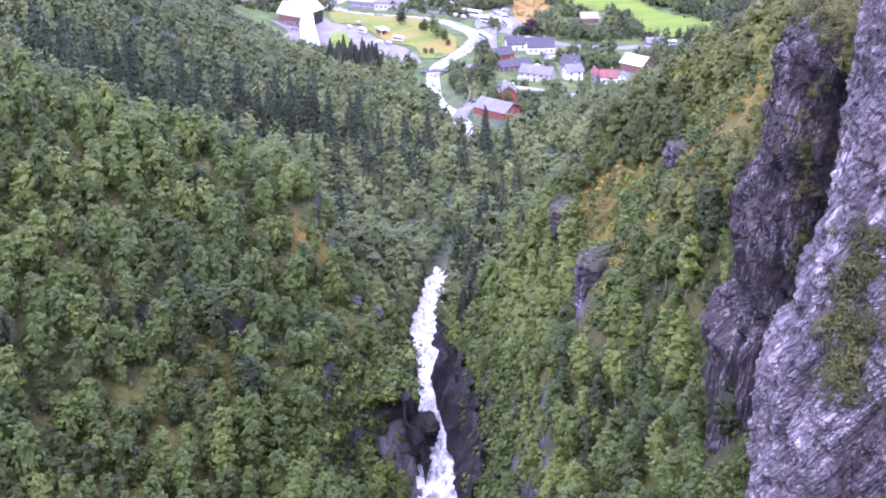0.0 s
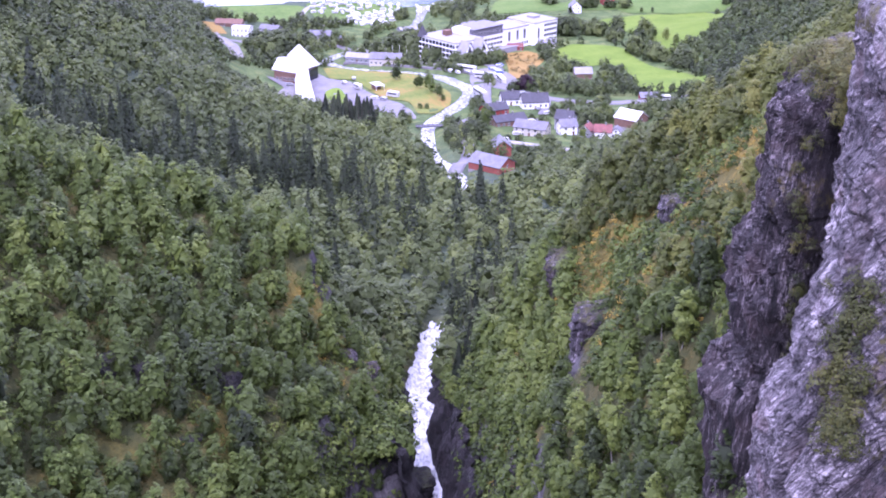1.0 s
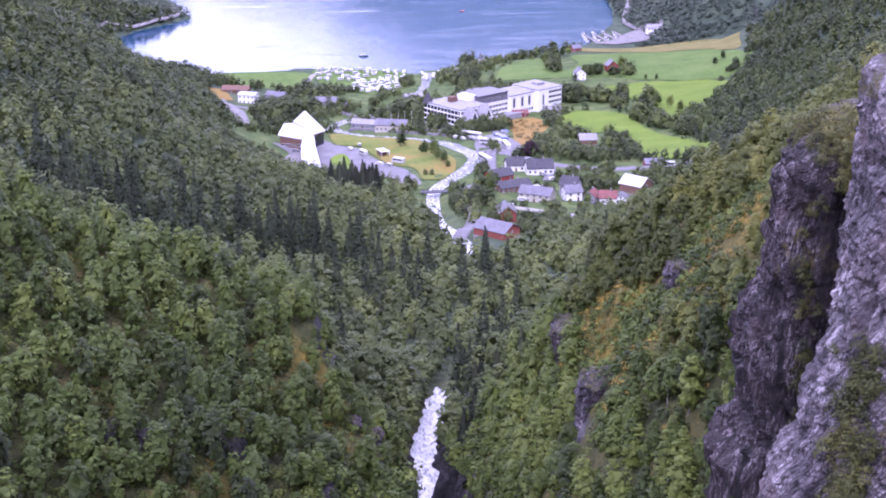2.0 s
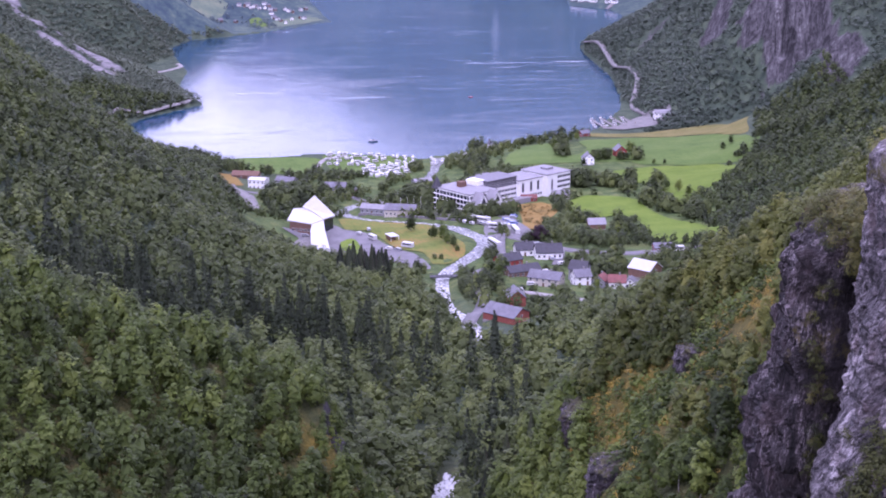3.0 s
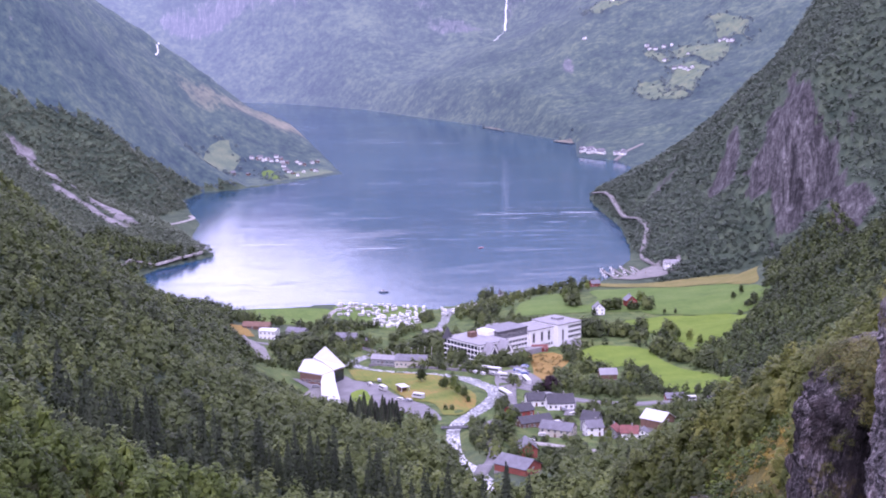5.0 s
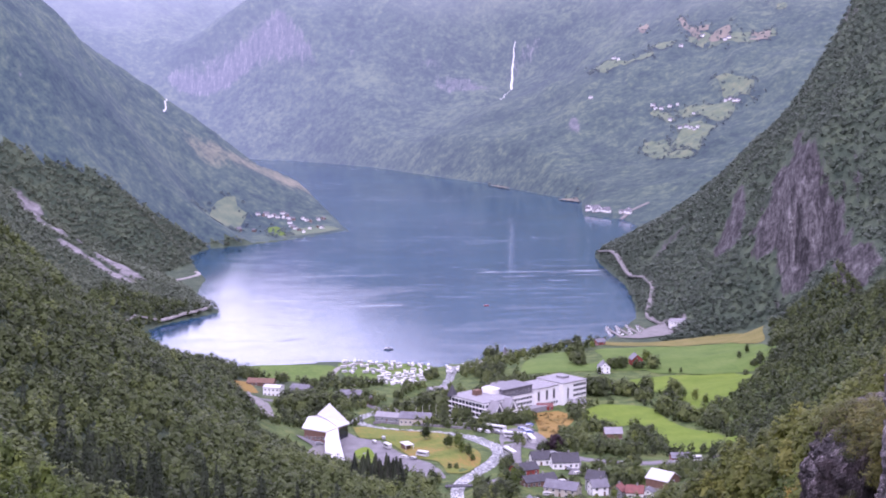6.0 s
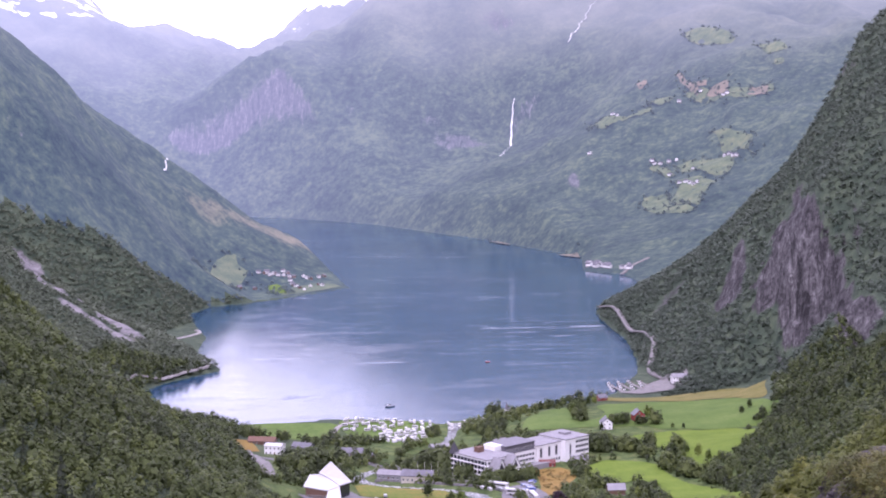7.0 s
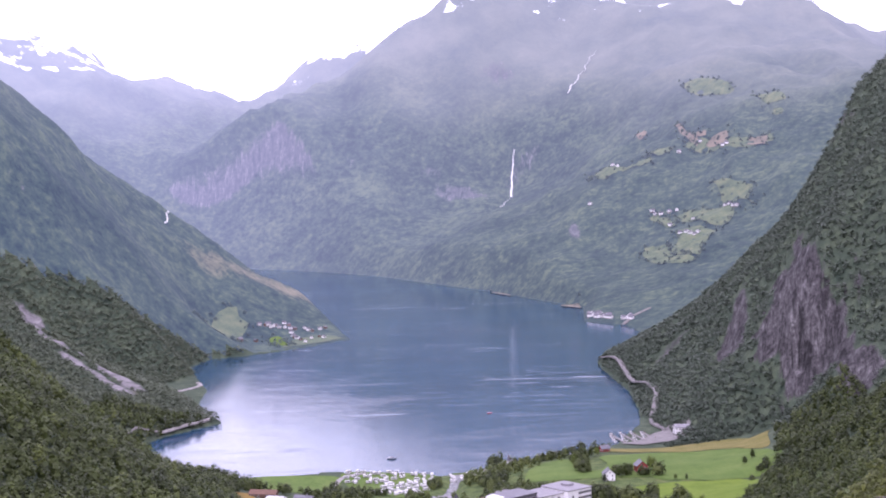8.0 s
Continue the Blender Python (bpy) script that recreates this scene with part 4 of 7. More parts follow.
gorge_wall("gorge_wall_left", -1, 212, 300, ((212, 238, 250, 300), (15, 13, 6, 2), (3.5, 2.0, 2.5, 4.0)), 51)
gorge_wall("gorge_wall_right", 1, 196, 320, ((196, 225, 246, 258, 320), (14, 14, 12, 6, 2), (3.5, 3.0, 2.2, 4.0, 5.0)), 57)
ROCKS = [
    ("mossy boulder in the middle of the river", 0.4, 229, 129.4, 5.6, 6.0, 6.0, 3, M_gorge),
    ("brown boulder at the foot of the gorge", -1.6, 221, 129.5, 3.6, 4.0, 4.4, 4, M_gorge),
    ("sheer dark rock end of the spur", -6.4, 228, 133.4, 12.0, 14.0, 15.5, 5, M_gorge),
    ("dark rock wall of the hollow", -13.5, 208, 131.5, 6.0, 16.0, 10.0, 6, M_gorge),
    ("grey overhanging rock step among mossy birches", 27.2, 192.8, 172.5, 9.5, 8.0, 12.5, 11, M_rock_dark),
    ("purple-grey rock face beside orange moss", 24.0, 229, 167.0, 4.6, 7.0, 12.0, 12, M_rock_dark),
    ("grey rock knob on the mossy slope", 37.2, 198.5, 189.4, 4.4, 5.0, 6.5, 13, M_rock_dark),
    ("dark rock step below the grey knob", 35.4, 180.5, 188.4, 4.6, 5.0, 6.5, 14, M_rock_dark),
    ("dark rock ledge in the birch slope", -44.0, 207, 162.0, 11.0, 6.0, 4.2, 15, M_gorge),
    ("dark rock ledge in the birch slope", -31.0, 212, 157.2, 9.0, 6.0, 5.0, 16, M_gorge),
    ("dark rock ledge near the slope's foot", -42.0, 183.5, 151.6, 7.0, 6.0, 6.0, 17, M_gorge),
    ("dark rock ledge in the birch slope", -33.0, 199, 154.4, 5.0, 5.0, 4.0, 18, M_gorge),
    ("reddish rock knob at the end of the spur", -12.4, 246.5, 144.6, 5.0, 5.0, 6.0, 19, M_rock_dark),
    ("small reddish rock at the end of the spur", -8.0, 247, 142.0, 3.4, 4.0, 5.0, 20, M_rock_dark),
    ("thin grey rock rib beside the gorge", 15.6, 194, 152.0, 3.0, 5.0, 7.5, 21, M_rock_dark),
    ("orange-mossed rock rib on the slope", 15.6, 216, 149.5, 3.0, 7.0, 6.0, 22, M_rock_dark),
]
for words, *rest in ROCKS:
    outcrop(words, *rest)

# ================= trees =================
def leaves_at(centres, normals, size, r, soft):
    """Small drooping leaf sprays, one triangle each: corners, faces, and the crown's soft normals at the corners."""
    n = len(centres)
    nrm = normals / np.linalg.norm(normals, axis=1)[:, None]
    hang = soft * 0.25 + np.array([0, 0, -0.35]) + r.normal(size=(n, 3))
    w = hang - nrm * np.sum(hang * nrm, axis=1)[:, None]
    w /= np.linalg.norm(w, axis=1)[:, None]
    u = np.cross(w, nrm)
    s = size * (0.55 + 0.9 * r.random((n, 1)))
    v = np.stack([centres - u * s * 0.52 - w * s * 0.42, centres + u * s * 0.52 - w * s * 0.42, centres + w * s * 0.66], 1)
    m = nrm * 0.12 + soft * 1.0
    m /= np.linalg.norm(m, axis=1)[:, None]
    return v.reshape(-1, 3), np.arange(n * 3).reshape(n, 3), np.repeat(m, 3, 0)


def birch_crown(seed, leaves, size, clumps, tall=7.0, wide=2.2):
    """An upright, uneven crown: leaves on the outer and upper skin of clumps round the limbs, with gaps between them."""
    r = np.random.default_rng(seed)
    k = np.arange(clumps) + 0.5
    ph = k * 2.39996 + r.random(clumps) * 1.2
    up = (k / clumps) ** 0.9
    girth = np.sin(np.pi * np.clip(0.10 + 0.86 * up, 0, 1)) ** 0.75 * (1.12 - 0.45 * up)
    rad = girth * np.sqrt(0.25 + 0.75 * r.random(clumps)) * (0.75 + 0.5 * r.random(clumps))
    lean = r.normal(size=2) * 0.10 * wide
    c = np.stack([np.cos(ph) * wide * rad + lean[0] * up, np.sin(ph) * wide * rad + lean[1] * up, tall * (0.20 + 0.76 * up) + r.normal(size=clumps) * 0.03 * tall], -1)
    puff_r = wide * np.clip(1.05 / math.sqrt(clumps) * 1.9, 0.18, 0.6) * (0.65 + 0.7 * r.random(clumps)) * (1.15 - 0.4 * up)
    which = r.integers(0, clumps, leaves)
    puff = r.normal(size=(leaves, 3)) + np.array([0, 0, 0.35]) + np.column_stack([c[which, :2] / wide * 0.7, np.zeros(leaves)])
    puff /= np.linalg.norm(puff, axis=1)[:, None]
    p = c[which] + puff * (puff_r[which] * (0.55 + 0.6 * r.random(leaves)))[:, None] * np.array([1, 1, 0.8])
    out = p - np.array([0, 0, tall * 0.42])
    out /= np.linalg.norm(out, axis=1)[:, None]
    soft = out * 0.95 + puff * 0.5 + np.array([0, 0, 0.2])
    nrm = soft + np.array([0, 0, 0.45]) + r.normal(size=(leaves, 3)) * 0.32
    sizes = np.full((leaves, 1), size)
    core = (leaves // 22 if leaves > 300 else leaves // 9 + 3) if tall > 4 else 0       # large sprays that fill a tree's crown
    if core:
        a, up = r.random(core) * 2 * np.pi, 0.15 + 0.6 * r.random(core)
        fill = wide * (0.38 if leaves > 300 else 0.55)
        q = np.stack([np.cos(a) * fill, np.sin(a) * fill, tall * (0.2 + 0.72 * up)], -1)
        face = np.stack([np.cos(a), np.sin(a), np.full(core, 0.6)], -1)
        p, nrm, soft, sizes = np.vstack([p, q]), np.vstack([nrm, face]), np.vstack([soft, face]), np.vstack([sizes, np.full((core, 1), wide * 0.75)])
    return leaves_at(p, nrm, sizes, r, soft)


def spruce_crown(seed, leaves, size, tall=13.0, wide=2.3):
    r = np.random.default_rng(seed)
    t = r.random(leaves) ** 0.75
    tier = 0.5 * t + 0.5 * np.floor(t * 16) / 16 + 0.03 * r.random(leaves)
    rad = wide * (1 - tier) ** 0.85 * np.sqrt(r.random(leaves) * 0.85 + 0.15) * (0.75 + 0.5 * r.random(leaves))
    ph = r.random(leaves) * 2 * np.pi
    p = np.stack([np.cos(ph) * rad, np.sin(ph) * rad, tall * (0.06 + 0.93 * tier) - rad * 0.35], -1)
    soft = np.stack([np.cos(ph), np.sin(ph), np.full(leaves, 0.45)], -1)
    nrm = soft + r.normal(size=(leaves, 3)) * 0.4
    return leaves_at(p, nrm, size * (1.1 - 0.6 * tier)[:, None], r, soft)


def trunk_mesh(tall, thick, limbs, seed, mat):
    """A tapered, slightly bent trunk with limbs."""
    r = np.random.default_rng(seed)
    V, Fq = [], []

    def limb(p0, p1, r0, r1, sides, segs):
        p0, p1 = np.array(p0, float), np.array(p1, float)
        base = len(V)
        bend = r.normal(size=3) * 0.06 * np.linalg.norm(p1 - p0)
        ax = (p1 - p0) / np.linalg.norm(p1 - p0)
        u = np.cross(ax, (0.3, 0.9, 0.1))
        u /= np.linalg.norm(u)
        w = np.cross(ax, u)
        for s in range(segs + 1):
            f = s / segs
            c = p0 + (p1 - p0) * f + bend * math.sin(math.pi * f)
            q = r0 + (r1 - r0) * f
            for a in range(sides):
                V.append(c + (u * math.cos(2 * math.pi * a / sides) + w * math.sin(2 * math.pi * a / sides)) * q)
        for s in range(segs):
            for a in range(sides):
                b = base + s * sides
                Fq.append((b + a, b + (a + 1) % sides, b + sides + (a + 1) % sides, b + sides + a))

    limb((0, 0, -0.6), (r.normal() * 0.2, r.normal() * 0.2, tall), thick, thick * 0.15, 6, 5)
    for k in range(limbs):
        z = tall * (0.35 + 0.5 * k / limbs)
        a = k * 2.4 + r.random()
        ln = tall * 0.28 * (1 - 0.4 * k / limbs)
        limb((0, 0, z), (math.cos(a) * ln, math.sin(a) * ln, z + ln * 0.7), thick * 0.4, thick * 0.08, 4, 2)
    return np_mesh("trunk", np.array(V), np.array(Fq), [mat])


def crown_mesh(name, vf, mat):
    return np_mesh(name, vf[0], vf[1], [mat], True, normals=vf[2])


BIRCH_MESH = [(trunk_mesh(5.6, 0.11, 6, 60 + k, M_bark), crown_mesh("crown", birch_crown(70 + k, 950, 0.27, 44 + 5 * k, 7.4 + 0.5 * (k % 3), 1.65 + 0.2 * (k % 2)), M_birch)) for k in range(6)]
SPRUCE_MESH = [(trunk_mesh(12.5, 0.16, 4, 90 + k, M_bark_dark), crown_mesh("crown", spruce_crown(95 + k, 1500, 0.7, 13.0, 2.2 + 0.2 * k), M_spruce)) for k in range(3)]


def plant(kind, x, y, z, scale, spin, lean=0.0, label="", group="", wide=1.0):
    """One tree with trunk and crown; trees of a kind share their meshes."""
    tr, cr = kind
    ob = thing("birch_tree" if kind in BIRCH_MESH else "spruce_tree", label, "tree", group=group)
    ob.matrix_basis = pose(x, y, z, lean, lean * 0.6, spin) @ Matrix.Diagonal((scale * wide, scale * wide, scale, 1))
    for nm, me in (("trunk", tr), ("crown", cr)):
        o = new(nm, me)
        o.parent = ob
    return ob


def scatter(x0, x1, y0, y1, gap, seed):
    """Jittered points on the plan, about gap apart."""
    r = np.random.default_rng(seed)
    gx, gy = np.meshgrid(np.arange(x0, x1, gap), np.arange(y0, y1, gap))
    return (gx + (r.random(gx.shape) - 0.5) * gap * 0.95).ravel(), (gy + (r.random(gx.shape) - 0.5) * gap * 0.95).ravel()


def slope_at(x, y, e=1.5):
    h = height(x, y)
    return h, np.hypot(height(x + e, y) - h, height(x, y + e) - h) / e


def wedge(x, y, margin=19.0):
    return np.abs(np.degrees(np.arctan2(x, y))) < margin


def forest(name, label, pts, variants, mat, seed, tint_base, squat=1.0, spread=0.16):
    """Many trees joined into one. pts: x, y, z, scale; variants: crowns at unit size."""
    r = np.random.default_rng(seed)
    V, F, T, N, base = [], [], [], [], 0
    x, y, z, s = pts
    pick = r.integers(0, len(variants), len(x))
    for k, (v, f, nv) in enumerate(variants):
        sel = np.where(pick == k)[0]
        if not len(sel):
            continue
        a = r.random(len(sel)) * 2 * np.pi
        c, sn, sc = np.cos(a)[:, None], np.sin(a)[:, None], s[sel][:, None]
        sz = squat * sc * (0.85 + 0.3 * r.random((len(sel), 1)))
        vx = (v[None, :, 0] * c - v[None, :, 1] * sn) * sc + x[sel][:, None]
        vy = (v[None, :, 0] * sn + v[None, :, 1] * c) * sc + y[sel][:, None]
        vz = v[None, :, 2] * sz + z[sel][:, None] - 0.3
        V.append(np.stack([vx, vy, vz], -1).reshape(-1, 3))
        N.append(np.stack([nv[None, :, 0] * c - nv[None, :, 1] * sn, nv[None, :, 0] * sn + nv[None, :, 1] * c, np.repeat(nv[None, :, 2], len(sel), 0)], -1).reshape(-1, 3))
        F.append((f[None] + base + (np.arange(len(sel)) * len(v))[:, None, None]).reshape(-1, f.shape[1]))
        tint = np.clip(tint_base[sel] + r.normal(size=len(sel)) * spread, 0, 1)
        T.append(np.repeat(tint, len(v)))
        base += len(sel) * len(v)
    me = np_mesh(name, np.vstack(V), np.vstack(F), [mat], True, {"tint": np.concatenate(T)}, normals=np.vstack(N))
    return tagged(new(name, me), label, "forest", kind="stuff")


def patch_tint(x, y, size=60.0, lo=0.5, amp=0.28):
    return np.clip(lo + amp * fbm(x, y, size, 3, 77), 0.02, 0.98)


# ---- the birch slopes beside the gorge
px, py = scatter(-100, 62, 100, 292, 3.5, 5)
more = scatter(6, 56, 100, 250, 4.0, 6)          # the right-hand slope is the denser one
px, py = np.concatenate([px, more[0]]), np.concatenate([py, more[1]])
pz, sl = slope_at(px, py)
rd, rz = line_dist(RIVER_S, px, py)
# rocky steps and mossy openings break up the wood
gaps = fbm(px, py, 17, 3, 15)
in_rock = ((px > 24.5) & (py > 97) & (py < 114)) | ((px > 22) & (py < 97))
bare = 1.7 * np.exp(-((px - 24) / 4.5) ** 2 - ((py - 185) / 11) ** 2) + 0.55 * np.exp(-((px - 33) / 6) ** 2 - ((py - 198) / 18) ** 2) + 1.35 * np.exp(-((px - 28) / 4.5) ** 2 - ((py - 215) / 14) ** 2) + 1.5 * np.exp(-((px - 42.5) / 4) ** 2 - ((py - 192) / 19) ** 2) + 0.8 * np.exp(-((px - 36.5) / 3) ** 2 - ((py - 186) / 12) ** 2)
bare += 0.2 * np.exp(-((px + 38) / 11) ** 2 - ((py - 200) / 4.5) ** 2) + 0.4 * np.exp(-((px + 41) / 5) ** 2 - ((py - 174) / 4) ** 2) + 0.3 * np.exp(-((px + 10) / 5) ** 2 - ((py - 240) / 9) ** 2)
keep = wedge(px, py, 18.5) & (sl < 8.0) & (rd > np.where(py < 258, 6.0, 4.2)) & (gaps - bare > -0.72) & ~in_rock & (pz > EYE - 0.70 * np.hypot(px, py)) & (py < 284)
px, py, pz, sl = px[keep], py[keep], pz[keep], sl[keep]
order = np.argsort(np.hypot(px, py))
px, py, pz, sl = px[order], py[order], pz[order], sl[order]
size = (0.62 + 0.62 * rng.random(len(px)) ** 1.4 + 0.08 * (px > 6)) * np.clip(1.15 - 0.2 * sl, 0.55, 1.0)
for k in range(min(300, len(px))):
    plant(BIRCH_MESH[int(rng.integers(0, 6))], px[k], py[k], pz[k] - 0.2, float(size[k]), float(rng.random() * 360), float(rng.normal() * 3),
          "green mountain birch on the steep gorge side", "birches of the gorge")
near_birch = [birch_crown(200 + k, 590, 0.33, 40, 7.4 + 0.4 * (k % 3), 1.75 + 0.14 * (k % 3)) for k in range(6)]
far_birch = [birch_crown(210 + k, 410, 0.39, 36, 7.4 + 0.4 * (k % 3), 1.75 + 0.14 * (k % 3)) for k in range(6)]
rest = np.arange(len(px)) >= 300
yellowing = rest & (px > np.interp(py, (150, 200, 250), (30, 27, 24)))
rest &= ~yellowing
forest("yellowing_birches", "yellowing birches and shrubs high on the rocky slope", (px[yellowing], py[yellowing], pz[yellowing], size[yellowing] * 0.85), near_birch,
       leaf_material("yellowing_leaves", (0.032, 0.044, 0.010), (0.088, 0.106, 0.020), (0.165, 0.168, 0.034), False, 0.2), 28, patch_tint(px[yellowing], py[yellowing], 12, 0.46, 0.5))
for near_part, crowns, seed in ((True, near_birch, 8), (False, far_birch, 18)):
    m = rest & ((np.hypot(px, py) < 195) == near_part)
    forest("birch_wood", "dense green birch wood on the slopes of the gorge", (px[m], py[m], pz[m], size[m]), crowns, M_birch_s, seed, patch_tint(px[m], py[m], 30, np.where(px[m] > 6, 0.50 + 0.10 * np.clip((py[m] - 170) / 40, 0, 1), 0.48)))

# ---- low scrub that fills the openings
bx, by = scatter(-100, 62, 100, 292, 2.4, 25)
bz, bs = slope_at(bx, by)
rd, rz = line_dist(RIVER_S, bx, by)
keep = wedge(bx, by, 18.5) & (bz > EYE - 0.68 * np.hypot(bx, by)) & (by < 284) & (bs < 8.0) & (rd > np.where(by < 258, 5.6, 3.6)) & (fbm(bx, by, 7, 3, 19) > np.where(bx > 6, -0.2, -0.22)) & ~(((bx > 24.5) & (by > 97) & (by < 114)) | ((bx > 22) & (by < 97)))
bush = [birch_crown(240 + k, 72, 0.36, 18, 2.0, 1.3) for k in range(4)]
forest("scrub", "low willow scrub and ferns between the birches", (bx[keep], by[keep], bz[keep], 0.45 + 0.6 * rng.random(keep.sum())), bush, M_birch_s, 9, patch_tint(bx[keep], by[keep], 14, 0.55, 0.4))

# ---- the woods of the valley, birch with spruce stands
vx, vy = scatter(-330, 330, 285, 1500, 5.6, 35)
vz, vs_ = slope_at(vx, vy)
rd, rz = line_dist(RIVER_S, vx, vy)
keep = wedge(vx, vy, 19) & (rd > np.where(vy < 515, 3.4, 8.5)) & ~clear_of_trees(vx, vy) & (vz > 1.0) & (vs_ < 1.6)
keep &= (calm(vx, vy) < 0.12) | (fbm(vx, vy, 22, 3, 51) > -0.08) | (vx > 150) | ((vy < 748) & (vx < np.interp(vy, (560, 650, 700, 748), (8, 0, 2, 8)))) | ((vy < 640) & (vx > 32))
keep &= ((vy < 1250) | (vx < 180)) & ~((vx > 20) & (vx < 46) & (vy > 528) & (vy < 572))
keep &= ~((vx > -41) & (vx < -15) & (vy > 630) & (vy < 684))
keep &= ~((vx > 30) & (vx < 116) & (vy > 640) & (vy < 770)) & ~((vx > 66) & (vx < 106) & (vy > 618)& (vy < 660))
vx, vy, vz = vx[keep], vy[keep], vz[keep]
stand = 1.3 * np.exp(-((vx + 91) / 15) ** 2 - ((vy - 443) / 15) ** 2) + 1.3 * np.exp(-((vx + 35) / 24) ** 2 - ((vy - 463 - 0.35 * (vx + 35)) / 11) ** 2) + 0.4 * np.exp(-((vx - 16) / 9) ** 2 - ((vy - 335) / 35) ** 2)
stand += np.exp(-((vx + 35) / 12) ** 2 - ((vy - 735) / 14) ** 2)
is_spruce = rng.random(len(vx)) < np.clip(stand, np.where(vy < 500, 0.03, 0.0), 0.8) * (calm(vx, vy) < 0.12)
dist = np.hypot(vx, vy)
# leaf tint base: higher below y 640, lower out to both valley sides
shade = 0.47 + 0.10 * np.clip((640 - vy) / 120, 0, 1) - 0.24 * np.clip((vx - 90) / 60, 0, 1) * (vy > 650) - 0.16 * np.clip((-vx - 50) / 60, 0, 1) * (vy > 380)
v_size = (0.8 + 0.45 * rng.random(len(vx))) * (1 - 0.25 * np.clip(calm(vx, vy) * 3, 0, 1))
bands = [(0, 430, 160, 0.66), (430, 800, 88, 0.92), (800, 1600, 44, 1.35)]
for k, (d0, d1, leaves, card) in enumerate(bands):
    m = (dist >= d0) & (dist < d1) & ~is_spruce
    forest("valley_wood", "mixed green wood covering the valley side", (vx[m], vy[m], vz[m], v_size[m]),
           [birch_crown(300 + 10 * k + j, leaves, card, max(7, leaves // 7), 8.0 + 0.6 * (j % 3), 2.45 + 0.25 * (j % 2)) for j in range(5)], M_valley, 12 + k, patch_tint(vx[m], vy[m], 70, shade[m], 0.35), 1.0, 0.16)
    m = (dist >= d0) & (dist < d1) & is_spruce
    if not m.any():
        continue
    forest("spruce_wood", "stand of tall dark spruces", (vx[m], vy[m], vz[m], v_size[m] * 1.25),
           [spruce_crown(400 + 10 * k + j, 420 if k < 2 else 120, 0.66 if k < 2 else 1.2, 15.5, 2.5) for j in range(4)], M_spruce_s, 22 + k, patch_tint(vx[m], vy[m], 70, 0.45, 0.3))

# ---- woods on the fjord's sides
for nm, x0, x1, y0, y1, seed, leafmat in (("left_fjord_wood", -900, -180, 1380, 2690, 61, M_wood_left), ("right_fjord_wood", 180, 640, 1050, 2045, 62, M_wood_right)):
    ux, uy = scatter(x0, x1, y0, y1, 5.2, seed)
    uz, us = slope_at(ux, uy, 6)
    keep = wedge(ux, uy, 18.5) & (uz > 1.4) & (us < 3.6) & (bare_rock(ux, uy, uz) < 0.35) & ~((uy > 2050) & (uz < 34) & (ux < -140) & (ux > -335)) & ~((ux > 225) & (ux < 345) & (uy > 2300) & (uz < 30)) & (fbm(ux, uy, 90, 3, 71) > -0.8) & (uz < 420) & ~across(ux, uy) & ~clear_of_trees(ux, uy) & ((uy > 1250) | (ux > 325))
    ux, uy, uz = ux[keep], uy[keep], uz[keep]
    # haze sits in the leaf colour; the right wood's near end is tinted darker
    forest(nm, "wood on the steep fjord side, grey-green with painted haze", (ux, uy, uz, 0.75 + 0.5 * rng.random(len(ux))),
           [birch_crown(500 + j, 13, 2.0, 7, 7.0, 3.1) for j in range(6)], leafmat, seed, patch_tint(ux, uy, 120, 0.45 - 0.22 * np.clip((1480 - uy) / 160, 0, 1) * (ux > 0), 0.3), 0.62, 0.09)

# ---- spruces on the river's bank below the gorge
r = np.random.default_rng(41)
for k in range(34):
    x, y = 8.5 + 20 * r.random() ** 1.3, 262 + 88 * r.random()
    z = float(height(np.array([x]), np.array([y]))[0])
    plant(SPRUCE_MESH[k % 3], x, y, z - 0.3, 0.55 + 0.4 * float(r.random()), float(r.random() * 360), 0.0, "dark spruce on the bank above the river", "spruces by the gorge")

for k in range(22):
    x, y = -40 + 24 * r.random(), 640 + 42 * r.random()
    z = float(height(np.array([x]), np.array([y]))[0])
    plant(SPRUCE_MESH[k % 3], x, y, z - 0.3, 0.85 + 0.35 * float(r.random()), float(r.random() * 360), 0.0, "dark young spruce below the asphalt yard", "spruces by the yard", 1.15)

# ---- shrubs and moss on the ledges of the rock walls
r = np.random.default_rng(77)
M_ledge = leaf_material("ledge_leaves", (0.026, 0.034, 0.010), (0.072, 0.080, 0.019), (0.150, 0.132, 0.032), False)
ledge = []
for k in range(120):
    z = 218 + 10 * r.random()
    e = float(np.interp(z, (205, 212, 216, 221, 226, 232, 238), (21.4, 21.3, 21.6, 23.3, 24.7, 25.3, 25.8)))
    dx = max(0.1, float(np.interp(z, (206, 212, 222, 230), (4.2, 3.9, 1.4, 0.5))) + 0.45 * float(r.normal()))
    ledge.append((e + dx, float(np.interp(dx, (0, 0.5, 1, 2, 3), (84, 80.9, 79.8, 78.7, 77.9))) - 0.1, z - 0.6, 0.3 + 0.55 * r.random()))
for k in range(260):
    x = 27.0 + 10 * r.random()
    ledge.append((x, 98 + 10 * r.random(), 234.4 + 0.4 * r.random() - 1.2 * max(0.0, 28.4 - x), 0.25 + 0.6 * r.random()))
for k in range(60):
    ledge.append((28.4 + 2.2 * r.random(), 97.2 + 0.8 * r.random(), 231.6 + 3 * r.random(), 0.25 + 0.45 * r.random()))
for k in range(70):
    ledge.append((27.5 + 12 * r.random(), 80 + 9 * r.random(), 242.9, 0.25 + 0.6 * r.random()))
